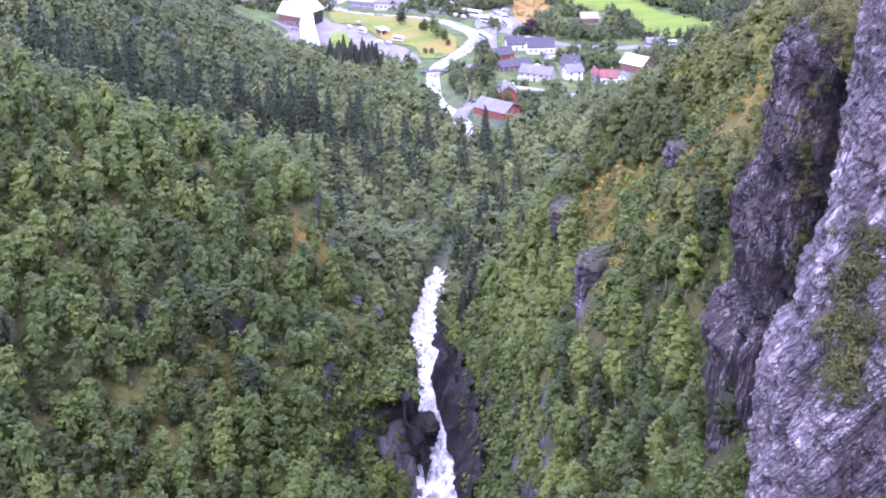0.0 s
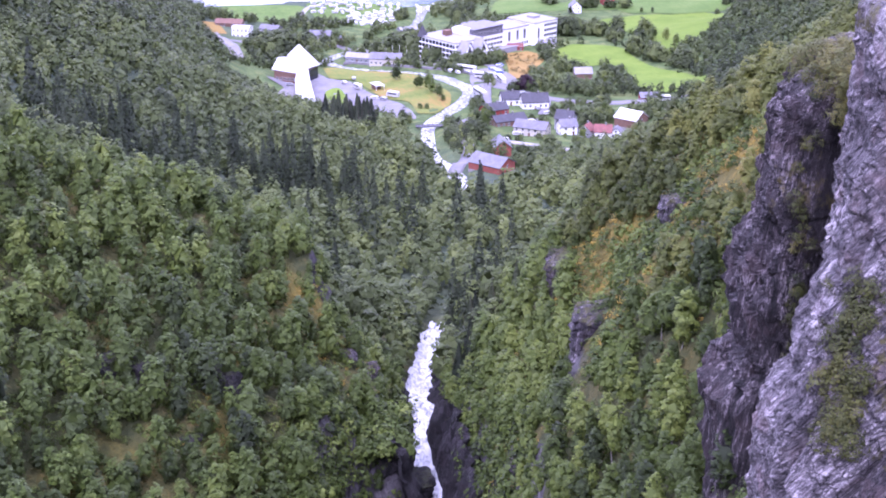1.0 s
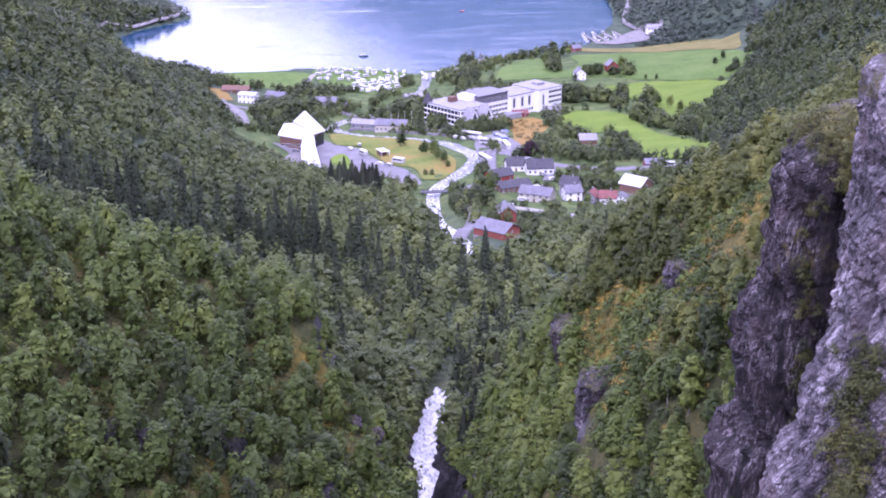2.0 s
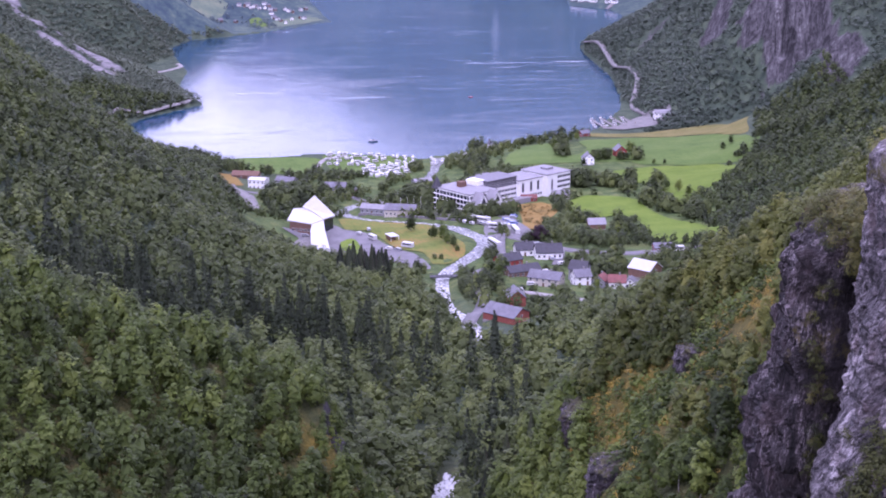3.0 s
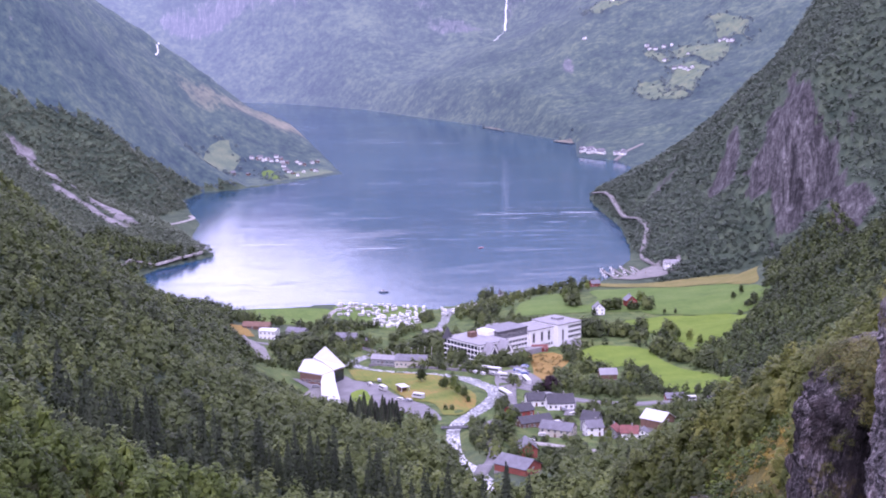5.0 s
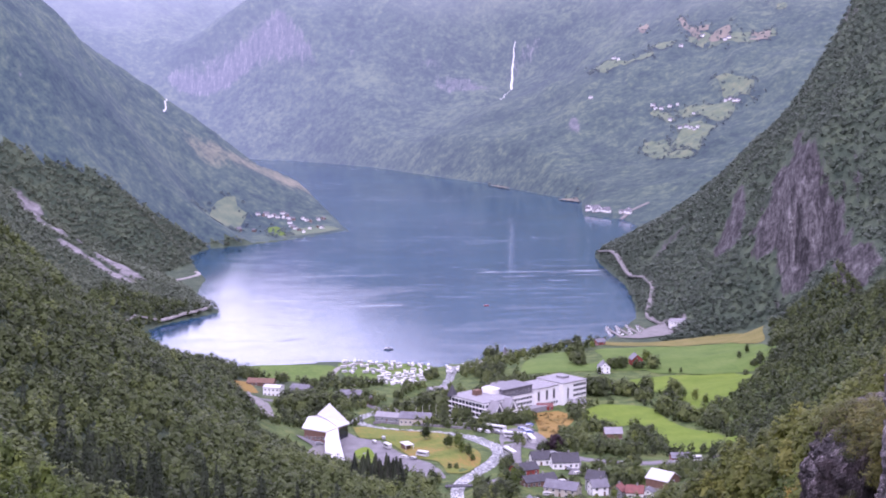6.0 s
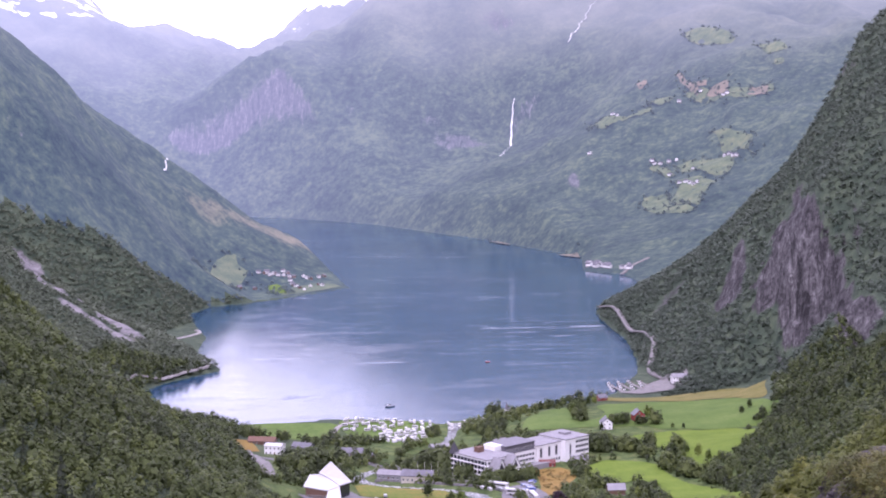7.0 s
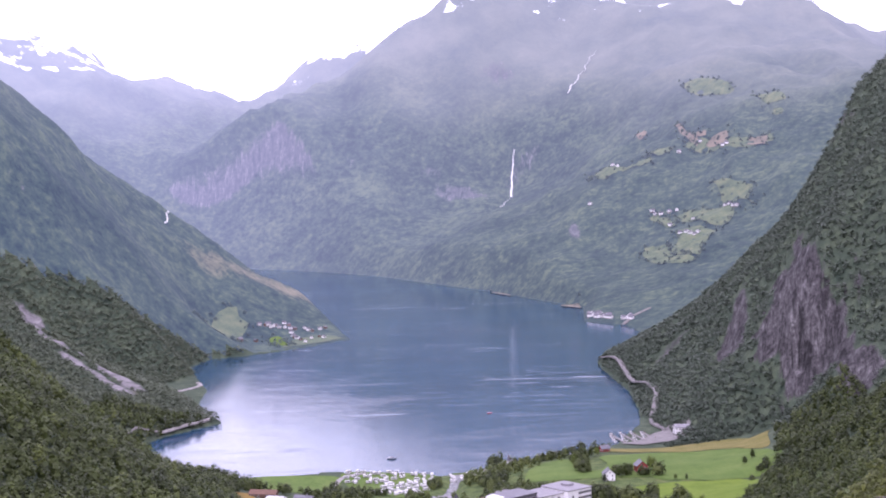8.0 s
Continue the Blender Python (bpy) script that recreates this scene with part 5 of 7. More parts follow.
for k in range(40):
    z = 211 + 20 * r.random()
    ledge.append((26.4 + 1.6 * r.random(), 98.4 + 1.6 * r.random(), z, 0.2 + 0.35 * r.random()))
ledge = np.array(ledge).T
forest("ledge_shrubs", "yellow-green moss and shrubs on the rock ledges", ledge, [birch_crown(620 + k, 260, 0.16, 22, 2.0, 1.2) for k in range(4)], M_ledge, 78, patch_tint(ledge[0], ledge[2], 5, 0.5, 0.4))

# ---- bushes that grow on and round the rock steps, and mossy tufts on the orange ground
fringe, tuft = [], []
for words, x, y, z, w, d, h, seed, mat in ROCKS[2:]:
    for k in range(int(12 + 3.0 * w)):
        a, q = r.random() * 2 * math.pi, 0.42 + 0.22 * r.random()
        fringe.append((x + math.cos(a) * w * q, y + math.sin(a) * d * q + 0.8, 0.45 + 0.6 * r.random()))
for cx, cy, sx, sy, n in ((28, 216, 4, 13, 300), (42.5, 192, 3.8, 17, 380), (34, 195, 5, 16, 260), (15.5, 210, 2.0, 20, 130), (27, 184, 3, 5, 60), (-12, 244, 6, 9, 70), (-40, 203, 14, 6, 70)):
    for k in range(n):
        tuft.append((cx + sx * r.normal() * 0.7, cy + sy * r.normal() * 0.7, 0.25 + 0.4 * r.random()))
for k in range(120):
    fringe.append((42.5 + 3.6 * r.normal(), 192 + 15 * r.normal(), 0.4 + 0.6 * r.random()) if k % 2 else (28 + 3.8 * r.normal(), 215 + 11 * r.normal(), 0.4 + 0.6 * r.random()))
for k in range(170):
    fringe.append((31 + 5 * r.normal(), 198 + 13 * r.normal(), 0.6 + 0.8 * r.random()))
for k in range(260):
    fringe.append((8.5 + 8 * r.random(), 186 + 56 * r.random(), 0.7 + 0.9 * r.random()))
for k in range(190):
    fringe.append((-17 + 9.5 * r.random(), 205 + 17 * r.random(), 0.7 + 0.8 * r.random()))
for k in range(120):
    fringe.append((-22 + 14 * r.random(), 178 + 26 * r.random(), 0.8 + 0.9 * r.random()))
fringe, tuft = np.array(fringe).T, np.array(tuft).T
crest = [(x - w * 0.45 + 0.9 * w * r.random(), y - d * 0.2 + d * 0.6 * r.random(), z + h / 2 - 0.9, 0.35 + 0.45 * r.random()) for words, x, y, z, w, d, h, seed, mat in ROCKS[4:8] for k in range(16)]
crest += [(-13 + 12.5 * r.random(), 219 + 16 * r.random(), 140.4 + 0.9 * r.random(), 0.6 + 0.9 * r.random()) for k in range(230)] + [(-19 + 7 * r.random(), 197 + 19 * r.random(), 135.8 + 0.8 * r.random(), 0.7 + 0.9 * r.random()) for k in range(120)]
crest = np.array(crest).T
forest("rock_bushes", "green bushes on top of the gorge rocks", crest, bush, M_birch_s, 81, patch_tint(crest[0], crest[1], 6, 0.45, 0.4))
forest("rock_bushes", "green bushes round the rock steps", (fringe[0], fringe[1], height(fringe[0], fringe[1]), fringe[2]), bush, M_birch_s, 79, patch_tint(fringe[0], fringe[1], 9, 0.5, 0.4))
forest("moss_tufts", "orange moss and heather tufts on the slope", (tuft[0], tuft[1], height(tuft[0], tuft[1]) - 0.2, tuft[2]), bush, leaf_material("orange_moss", (0.08, 0.07, 0.016), (0.22, 0.162, 0.026), (0.36, 0.255, 0.042), False), 80, patch_tint(tuft[0], tuft[1], 7, 0.5, 0.5), 0.6)

foot = np.array([(22.0 + 8 * r.random(), 90 + 9 * r.random(), 0.6 + 0.9 * r.random()) for k in range(150)]).T
forest("cliff_foot_bushes", "green bushes at the foot of the rock walls", (foot[0], foot[1], height(foot[0], foot[1]) - 0.2, foot[2]), [birch_crown(640 + k, 260, 0.2, 30, 2.2, 1.3) for k in range(4)], M_birch_s, 82, patch_tint(foot[0], foot[1], 5, 0.5, 0.4))


def ledge_fence():
    ob = thing("fence", "weathered post and wire fence on the rock ledge", "fence")
    M_post = plain("grey_wood", (0.22, 0.20, 0.18), 0.9, 0.25, 2.0)
    spots = [(26.4 + 1.9 * k, 78.6 - 0.25 * k) for k in range(6)]
    for x, y in spots:
        bm = bmesh.new()
        bmesh.ops.create_cone(bm, cap_ends=True, segments=8, radius1=0.09, radius2=0.07, depth=2.2, matrix=Matrix.Translation((x, y, 243.6)))
        part("post", bm, M_post, ob)
    for h in (243.7, 244.1, 244.5):
        for (x0, y0), (x1, y1) in zip(spots[:-1], spots[1:]):
            bm = bmesh.new()
            ln = math.hypot(x1 - x0, y1 - y0)
            bmesh.ops.create_cone(bm, cap_ends=True, segments=6, radius1=0.018, radius2=0.018, depth=ln,
                                  matrix=Matrix.Translation(((x0 + x1) / 2, (y0 + y1) / 2, h)) @ Vector((x1 - x0, y1 - y0, 0)).to_track_quat("Z", "Y").to_matrix().to_4x4())
            part("wire", bm, M_post, ob)


ledge_fence()

# ================= fields, roads and lawns =================
def turf(name, lo, mid, hi, scale=0.05):
    mat, nt, b = material(name, 0.95, 0, 0.1)
    pos = geo_pos(nt)
    v = math_node(nt, "ADD", math_node(nt, "MULTIPLY", noise_tex(nt, pos, scale, 5, 0.6), 0.6), math_node(nt, "MULTIPLY", noise_tex(nt, squash(nt, pos, 0.9, 0.12, 1, rz=20), 1.0, 4), 0.4))
    nt.links.new(ramp(nt, v, [(0.36, lo), (0.5, mid), (0.64, hi)]), b.inputs["Base Color"])
    bump(nt, b, noise_tex(nt, pos, 2.0, 3), 0.5, 0.2)
    return mat


M_turf = turf("mown_grass", (0.068, 0.108, 0.014), (0.088, 0.134, 0.018), (0.112, 0.152, 0.026))
M_turf2 = turf("meadow_grass", (0.056, 0.094, 0.022), (0.072, 0.114, 0.028), (0.094, 0.132, 0.036))
M_hay = turf("hay_stubble", (0.090, 0.088, 0.026), (0.125, 0.116, 0.038), (0.160, 0.138, 0.054))
M_lawn = turf("park_lawn", (0.066, 0.098, 0.020), (0.112, 0.125, 0.028), (0.190, 0.125, 0.042), 0.035)
M_hillfield = turf("far_hill_pasture", (0.036, 0.054, 0.028), (0.070, 0.090, 0.040), (0.112, 0.120, 0.056), 0.05)
M_hillearth = turf("far_bare_earth", (0.085, 0.075, 0.050), (0.115, 0.098, 0.062), (0.145, 0.118, 0.075), 0.03)
# the far pastures and bare earth get the same emitted haze
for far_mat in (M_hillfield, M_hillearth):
    haze_emission(far_mat.node_tree, far_mat.node_tree.nodes["Principled BSDF"])
M_asphalt = plain("asphalt", (0.125, 0.120, 0.128), 0.9, 0.18, 0.12)
M_gravel = plain("gravel", (0.230, 0.218, 0.212), 0.95, 0.2, 0.15)
M_concrete = plain("concrete", (0.145, 0.138, 0.135), 0.9, 0.18, 0.2)


def drape(name, label, outline, mat, lift=0.4, step=9.0, category="field", rounded=True):
    """A thin skin laid on the ground within a plan outline."""
    pts = np.asarray(outline, float)
    if rounded:
        q = np.vstack([pts, pts[:1]])
        pts = smooth_line(q, step)[:-1]
    bm = bmesh.new()
    bm.faces.new([bm.verts.new((x, y, 0)) for x, y in pts])
    bmesh.ops.triangulate(bm, faces=bm.faces[:])
    for _ in range(5):
        es = [e for e in bm.edges if e.calc_length() > step * 1.6]
        if not es:
            break
        bmesh.ops.subdivide_edges(bm, edges=es, cuts=1)
        bmesh.ops.triangulate(bm, faces=bm.faces[:])
    co = np.array([v.co[:] for v in bm.verts])
    z = np.maximum(height(co[:, 0], co[:, 1]), 0.5) + lift
    for v, h in zip(bm.verts, z):
        v.co.z = h
    if bm.faces and sum(f.normal.z for f in bm.faces) < 0:
        bmesh.ops.reverse_faces(bm, faces=bm.faces[:])
    me = bpy.data.meshes.new(name)
    bm.to_mesh(me)
    bm.free()
    me.materials.append(mat)
    me.polygons.foreach_set("use_smooth", [True] * len(me.polygons))
    return tagged(new(name, me), label, category, kind="structure")


def ribbon(name, label, line, width, mat, lift=0.5, step=5.0, category="road"):
    """A road or wall top along a plan line."""
    c = smooth_line(np.asarray(line, float), step)
    t = np.gradient(c, axis=0)
    t /= np.linalg.norm(t, axis=1)[:, None]
    nrm = np.column_stack([t[:, 1], -t[:, 0]])
    cols = np.array([-1, -0.33, 0.33, 1]) * width / 2
    px, py = c[:, None, 0] + nrm[:, None, 0] * cols, c[:, None, 1] + nrm[:, None, 1] * cols
    pz = np.maximum(height(px, py), 0.6)
    pz = np.repeat(pz.max(axis=1, keepdims=True), 4, 1) + lift
    skirt = np.stack([np.stack([px[:, 0], py[:, 0], pz[:, 0] - 2.0], -1), np.stack([px[:, 3], py[:, 3], pz[:, 3] - 2.0], -1)], 1)
    g = np.concatenate([skirt[:, :1], np.stack([px, py, pz], -1), skirt[:, 1:]], 1)
    n, m = g.shape[:2]
    idx = np.arange(n * m).reshape(n, m)
    quads = np.stack([idx[:-1, :-1], idx[:-1, 1:], idx[1:, 1:], idx[1:, :-1]], -1).reshape(-1, 4)
    return tagged(new(name, np_mesh(name, g.reshape(-1, 3), quads, [mat])), label, category, kind="structure")


drape("field", "bright green mown field by the village", FIELDS["lower_field"], M_turf)
drape("field", "bright green field on the hillside", FIELDS["middle_field"], M_turf)
drape("field", "broad green meadow above the shore", FIELDS["upper_field"], M_turf2)
drape("field", "yellowed hay field along the shore", FIELDS["hay_field"], M_hay)
drape("field", "flat green meadow at the water's edge", FIELDS["shore_meadow"], M_turf2)
drape("lawn", "worn lawn inside the river's bend", LAWN, M_lawn, 0.4, 5.0)
drape("camp_ground", "camp site grass with gravel lanes", CAMP, M_turf2, 0.35)
drape("car_park", "grey asphalt yard before the visitor centre", [(-82, 836), (-72, 826), (-62, 800), (-50, 776), (-34, 764), (-22, 750), (-8, 700), (2, 696), (0, 720), (-5, 752), (-14, 780), (-24, 812), (-35, 842), (-48, 852), (-55, 866), (-62, 862), (-70, 846)], M_asphalt, 0.3, category="car park")
drape("grass_island", "oval of grass in the asphalt yard", [(-48, 822), (-42, 830), (-37, 813), (-35, 779), (-38, 762), (-44, 764)], M_turf, 0.42, 5, "lawn")
drape("coach_park", "pale asphalt coach park by the river", [(34, 800), (42, 790), (56, 800), (58, 830), (52, 870), (44, 880), (36, 860), (32, 825)], M_asphalt, 0.6, category="car park")
M_rust = turf("rust_scrub", (0.110, 0.085, 0.026), (0.170, 0.112, 0.032), (0.225, 0.150, 0.050))
drape("scrub_patch", "rust-coloured dry scrub behind the hotel", [(58, 946), (74, 950), (82, 926), (76, 893), (66, 856), (60, 830), (54, 826), (57, 880)], M_rust, 0.35)
ribbon("road", "grey village road past the barns", [(15, 560), (22, 590), (24, 630), (21, 665), (24, 690), (36, 715), (38, 760), (40, 800)], 5.5, M_asphalt)
ribbon("road", "village road climbing from the fields", [(40, 800), (58, 776), (78, 752), (100, 745), (128, 743), (160, 730)], 6.0, M_asphalt)
ribbon("road", "small lane between the white houses", [(26, 650), (45, 652), (60, 640), (70, 632)], 3.5, M_gravel)
ribbon("road", "drive to the white houses", [(70, 765), (67, 735), (63, 715)], 4.0, M_asphalt)
ribbon("road", "road over the hill to the shore", [(52, 870), (44, 905), (20, 900), (0, 925), (-20, 960), (-40, 1000), (-70, 1010), (-94, 1004), (-122, 994)], 5.5, M_asphalt)
ribbon("road", "pale steep drive below the white house", [(-137, 1036), (-129, 1004), (-117, 950), (-107, 905), (-102, 880)], 7.0, M_concrete)
drape("scrub_patch", "rusty brown bank beside the steep drive", [(-158, 1128), (-146, 1124), (-134, 1080), (-130, 1056), (-142, 1044), (-152, 1070)], M_rust, 0.35)
ribbon("road", "gravel lane down to the camp site", [(-60, 1120), (-82, 1180), (-88, 1215), (-82, 1245), (-66, 1258)], 4.5, M_gravel)
ribbon("road", "pale shore road under the steep wood", [(212, 1440), (204, 1485), (212, 1530), (221, 1580), (219, 1640), (213, 1720), (212, 1790), (211, 1850), (206, 1900), (202, 1935)], 6.0, M_concrete, 0.9, 12)
ribbon("road", "narrow road round the wooded point", [(-300, 1392), (-275, 1432), (-255, 1468), (-238, 1500), (-236, 1520), (-250, 1545)], 4.5, M_gravel, 0.9, 10)
ribbon("road", "narrow shore road by the bay", [(-305, 1720), (-292, 1745), (-285, 1770), (-292, 1790)], 4.5, M_gravel, 0.9, 10)
ribbon("road", "white concrete ramp above the far landing", [(280, 2382), (290, 2392), (302, 2415), (330, 2432)], 6.0, M_concrete, 0.9, 10)
ribbon("river_wall", "dark stone wall along the river bend", [(-42, 926), (-10, 898), (22, 866), (36, 838), (40, 805), (37, 770)], 1.4, plain("wall_stone", (0.12, 0.115, 0.12), 0.9, 0.3, 0.8), 1.3, 4, "wall")
drape("pasture", "pale green farmland on the point", [(-342, 2100), (-339, 2200), (-335, 2252), (-312, 2286), (-306, 2268), (-291, 2262), (-294, 2221), (-300, 2110), (-320, 2070)], M_hillfield, 0.9, 18)
drape("pasture", "light green pasture among far houses", [(-258, 2235), (-246, 2250), (-237, 2235), (-222, 2145), (-243, 2150)], M_turf2, 0.9, 16)
drape("pasture", "grassy tip of the far point", [(-228, 2120), (-220, 2215), (-190, 2270), (-165, 2265), (-150, 2235), (-190, 2165)], M_hillfield, 0.9, 18)
HILL = [("pale green fields round a hill farm", M_hillfield, 1.4, [(522, 3275), (560, 3249), (598, 3197), (640, 3179), (677, 3167), (674, 3132), (620, 3141), (585, 3186), (524, 3248)]),
        ("brown ploughed strip of a hill farm", M_hillearth, 2.0, [(558, 3235), (574, 3246), (600, 3237), (596, 3196), (586, 3191)]),
        ("brown ploughed strip of a hill farm", M_hillearth, 2.0, [(626, 3147), (642, 3180), (671, 3162), (657, 3125)]),
        ("tawny cleared strip above the hill farm", M_hillearth, 1.6, [(522, 3446), (533, 3411), (535, 3336), (546, 3251), (531, 3262), (523, 3350)]),
        ("tawny cleared strip above the hill farm", M_hillearth, 1.6, [(543, 3290), (564, 3269), (561, 3256), (546, 3268)]),
        ("steep green hill pasture", M_hillfield, 1.4, [(537, 3038), (596, 2951), (577, 2882), (588, 2857), (546, 2947), (542, 2982)]),
        ("steep green hill pasture", M_hillfield, 1.4, [(459, 2983), (500, 2964), (546, 2917), (551, 2885), (530, 2830), (496, 2878), (464, 2943)]),
        ("steep green hill pasture among farms", M_hillfield, 1.4, [(440, 2896), (485, 2871), (505, 2808), (465, 2726), (449, 2687), (417, 2777), (436, 2833)]),
        ("steep green hill pasture among farms", M_hillfield, 1.4, [(378, 2868), (416, 2838), (416, 2766), (442, 2675), (397, 2708), (372, 2821)]),
        ("pasture of a farm on the shelf", M_hillfield, 1.6, [(323, 3413), (365, 3278), (437, 3272), (437, 3229), (380, 3252), (333, 3261)]),
        ("small clearing above the shelf", M_hillearth, 1.6, [(452, 3584), (473, 3541), (459, 3516), (450, 3532)]),
        ("small clearing above the shelf", M_hillfield, 1.6, [(449, 3312), (487, 3284), (489, 3252), (460, 3261)]),
        ("small clearing among the hill farms", M_hillfield, 1.6, [(408, 3014), (426, 3023), (449, 2953), (432, 2946)]),
        ("pale heath below the summit", M_hillfield, 1.6, [(582, 3693), (653, 3632), (678, 3554), (652, 3557), (585, 3625)]),
        ("pale heath below the summit", M_hillfield, 1.6, [(693, 3433), (738, 3351), (740, 3305), (698, 3338)]),
        ("pale heath below the summit", M_hillfield, 1.6, [(713, 3293), (727, 3274), (722, 3252), (709, 3271)]),
        ("dry grass on the far shore", M_hillearth, 1.2, [(89, 2995), (108, 2955), (128, 2918), (126, 2935), (110, 2972)]),
        ("dry grass on the far shore", M_hillearth, 1.2, [(205, 2708), (226, 2672), (240, 2660), (238, 2700), (222, 2712)])]
for words, mat, lift, ring in HILL:
    drape("pasture", words, ring, mat, lift, 7)

r = np.random.default_rng(46)
copse = []
for words, mat, lift, ring in HILL + [("", None, 0, [(-342, 2100), (-339, 2200), (-335, 2252), (-312, 2286), (-291, 2262), (-294, 2221), (-300, 2110)]), ("", None, 0, [(-258, 2235), (-246, 2250), (-237, 2235), (-222, 2145), (-243, 2150)])]:
    edge = smooth_line(np.array(ring + ring[:1], float), 9.0)
    for x, y in edge:
        for k in range(2):
            if r.random() < 0.5:
                copse.append((x + 6 * r.normal(), y + 9 * r.normal(), 0.45 + 0.6 * r.random()))
copse = np.array(copse).T
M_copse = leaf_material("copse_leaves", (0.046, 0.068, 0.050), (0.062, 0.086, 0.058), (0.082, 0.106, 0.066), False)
# emitted haze on the copse leaves too
haze_emission(M_copse.node_tree, M_copse.node_tree.nodes["Principled BSDF"])
forest("far_copses", "bushy copses along the far hill pastures", (copse[0], copse[1], height(copse[0], copse[1]), copse[2]), [birch_crown(660 + k, 20, 2.2, 8, 7.0, 3.4) for k in range(4)], M_copse, 47, patch_tint(copse[0], copse[1], 60))

# ================= buildings =================
M_white = plain("white_paint", (0.60, 0.60, 0.60), 0.6, 0.05, 0.6)
M_cream = plain("cream_boards", (0.36, 0.34, 0.29), 0.75, 0.08, 0.8)
M_red = plain("red_boards", (0.203, 0.037, 0.028), 0.8, 0.2, 0.9)
M_orange = plain("orange_red_boards", (0.185, 0.055, 0.040), 0.8, 0.2, 0.9)
M_brown = plain("brown_boards", (0.123, 0.071, 0.052), 0.8, 0.2, 0.9)
M_greyb = plain("grey_boards", (0.184, 0.190, 0.203), 0.8, 0.15, 0.9)
M_slate = plain("slate_roof", (0.105, 0.102, 0.120), 0.55, 0.2, 0.5)
M_dark_roof = plain("dark_tile_roof", (0.037, 0.036, 0.044), 0.6, 0.2, 0.6)
M_red_roof = plain("red_tile_roof", (0.139, 0.051, 0.046), 0.7, 0.2, 0.6)
M_white_roof = plain("white_metal_roof", (0.34, 0.34, 0.345), 0.45, 0.04, 0.4)
M_grey_roof = plain("grey_felt_roof", (0.19, 0.185, 0.20), 0.8, 0.12, 0.3)
M_frame = plain("window_frame_white", (0.36, 0.36, 0.36), 0.6, 0.05, 1.0)
M_glass = plain("window_glass", (0.018, 0.022, 0.030), 0.15, 0.25, 0.7, 0.0, 0.3)
M_stone = plain("foundation_stone", (0.184, 0.178, 0.178), 0.9, 0.2, 0.9)
M_door = plain("door_wood", (0.098, 0.056, 0.037), 0.7, 0.2, 1.0)


def unit_frame():
    bm = bmesh.new()
    for a in ((-0.5, -0.06, -0.5, -0.4, 0.06, 0.5), (0.4, -0.06, -0.5, 0.5, 0.06, 0.5), (-0.4, -0.06, 0.4, 0.4, 0.06, 0.5), (-0.4, -0.06, -0.5, 0.4, 0.06, -0.4), (-0.03, -0.05, -0.4, 0.03, 0.03, 0.4)):
        box(bm, *a)
    return link_bm(bm, "window", M_frame)


ME_FRAME = unit_frame()
ME_PANE = link_bm(box(bmesh.new(), -0.4, -0.02, -0.4, 0.4, 0.02, 0.4), "pane", M_glass)
ME_DOOR = link_bm(box(bmesh.new(), -0.5, -0.05, 0, 0.5, 0.05, 2.05, 0.02), "door", M_door)


def window(parent, x, y, z, w, h, rot=0.0):
    """A framed window on a wall; rot 0 looks towards -y."""
    ob = new("window", ME_FRAME)
    ob.parent = parent
    ob.matrix_basis = pose(x, y, z, 0, 0, rot) @ Matrix.Diagonal((w, 1, h, 1))
    pane = new("pane", ME_PANE)
    pane.parent = ob
    return ob


def gable_body(L, W, h, rise, sink=2.0):
    bm = bmesh.new()
    lo, hi = -sink, h
    sec = [(-W / 2, lo), (W / 2, lo), (W / 2, hi), (0, hi + rise), (-W / 2, hi)]
    a = [bm.verts.new((-L / 2, y, z)) for y, z in sec]
    b = [bm.verts.new((L / 2, y, z)) for y, z in sec]
    bm.faces.new(a[::-1])
    bm.faces.new(b)
    for k in range(5):
        bm.faces.new((a[k], a[(k + 1) % 5], b[(k + 1) % 5], b[k]))
    return bm


def roof_half(L, W, h, rise, side, over=0.5, thick=0.22):
    """One slope of a gabled roof, a slab with eaves."""
    bm = bmesh.new()
    ey, ez = (W / 2 + over) * side, h - rise * over / (W / 2)
    x0, x1 = -L / 2 - over, L / 2 + over
    lo = [(x0, ey, ez + 0.05), (x1, ey, ez + 0.05), (x1, 0, h + rise + 0.05), (x0, 0, h + rise + 0.05)]
    v = [bm.verts.new(p) for p in lo] + [bm.verts.new((x, y, z + thick)) for x, y, z in lo]
    for f in ((0, 1, 2, 3), (7, 6, 5, 4), (0, 4, 5, 1), (1, 5, 6, 2), (2, 6, 7, 3), (3, 7, 4, 0)):
        bm.faces.new([v[k] for k in f])
    return bm


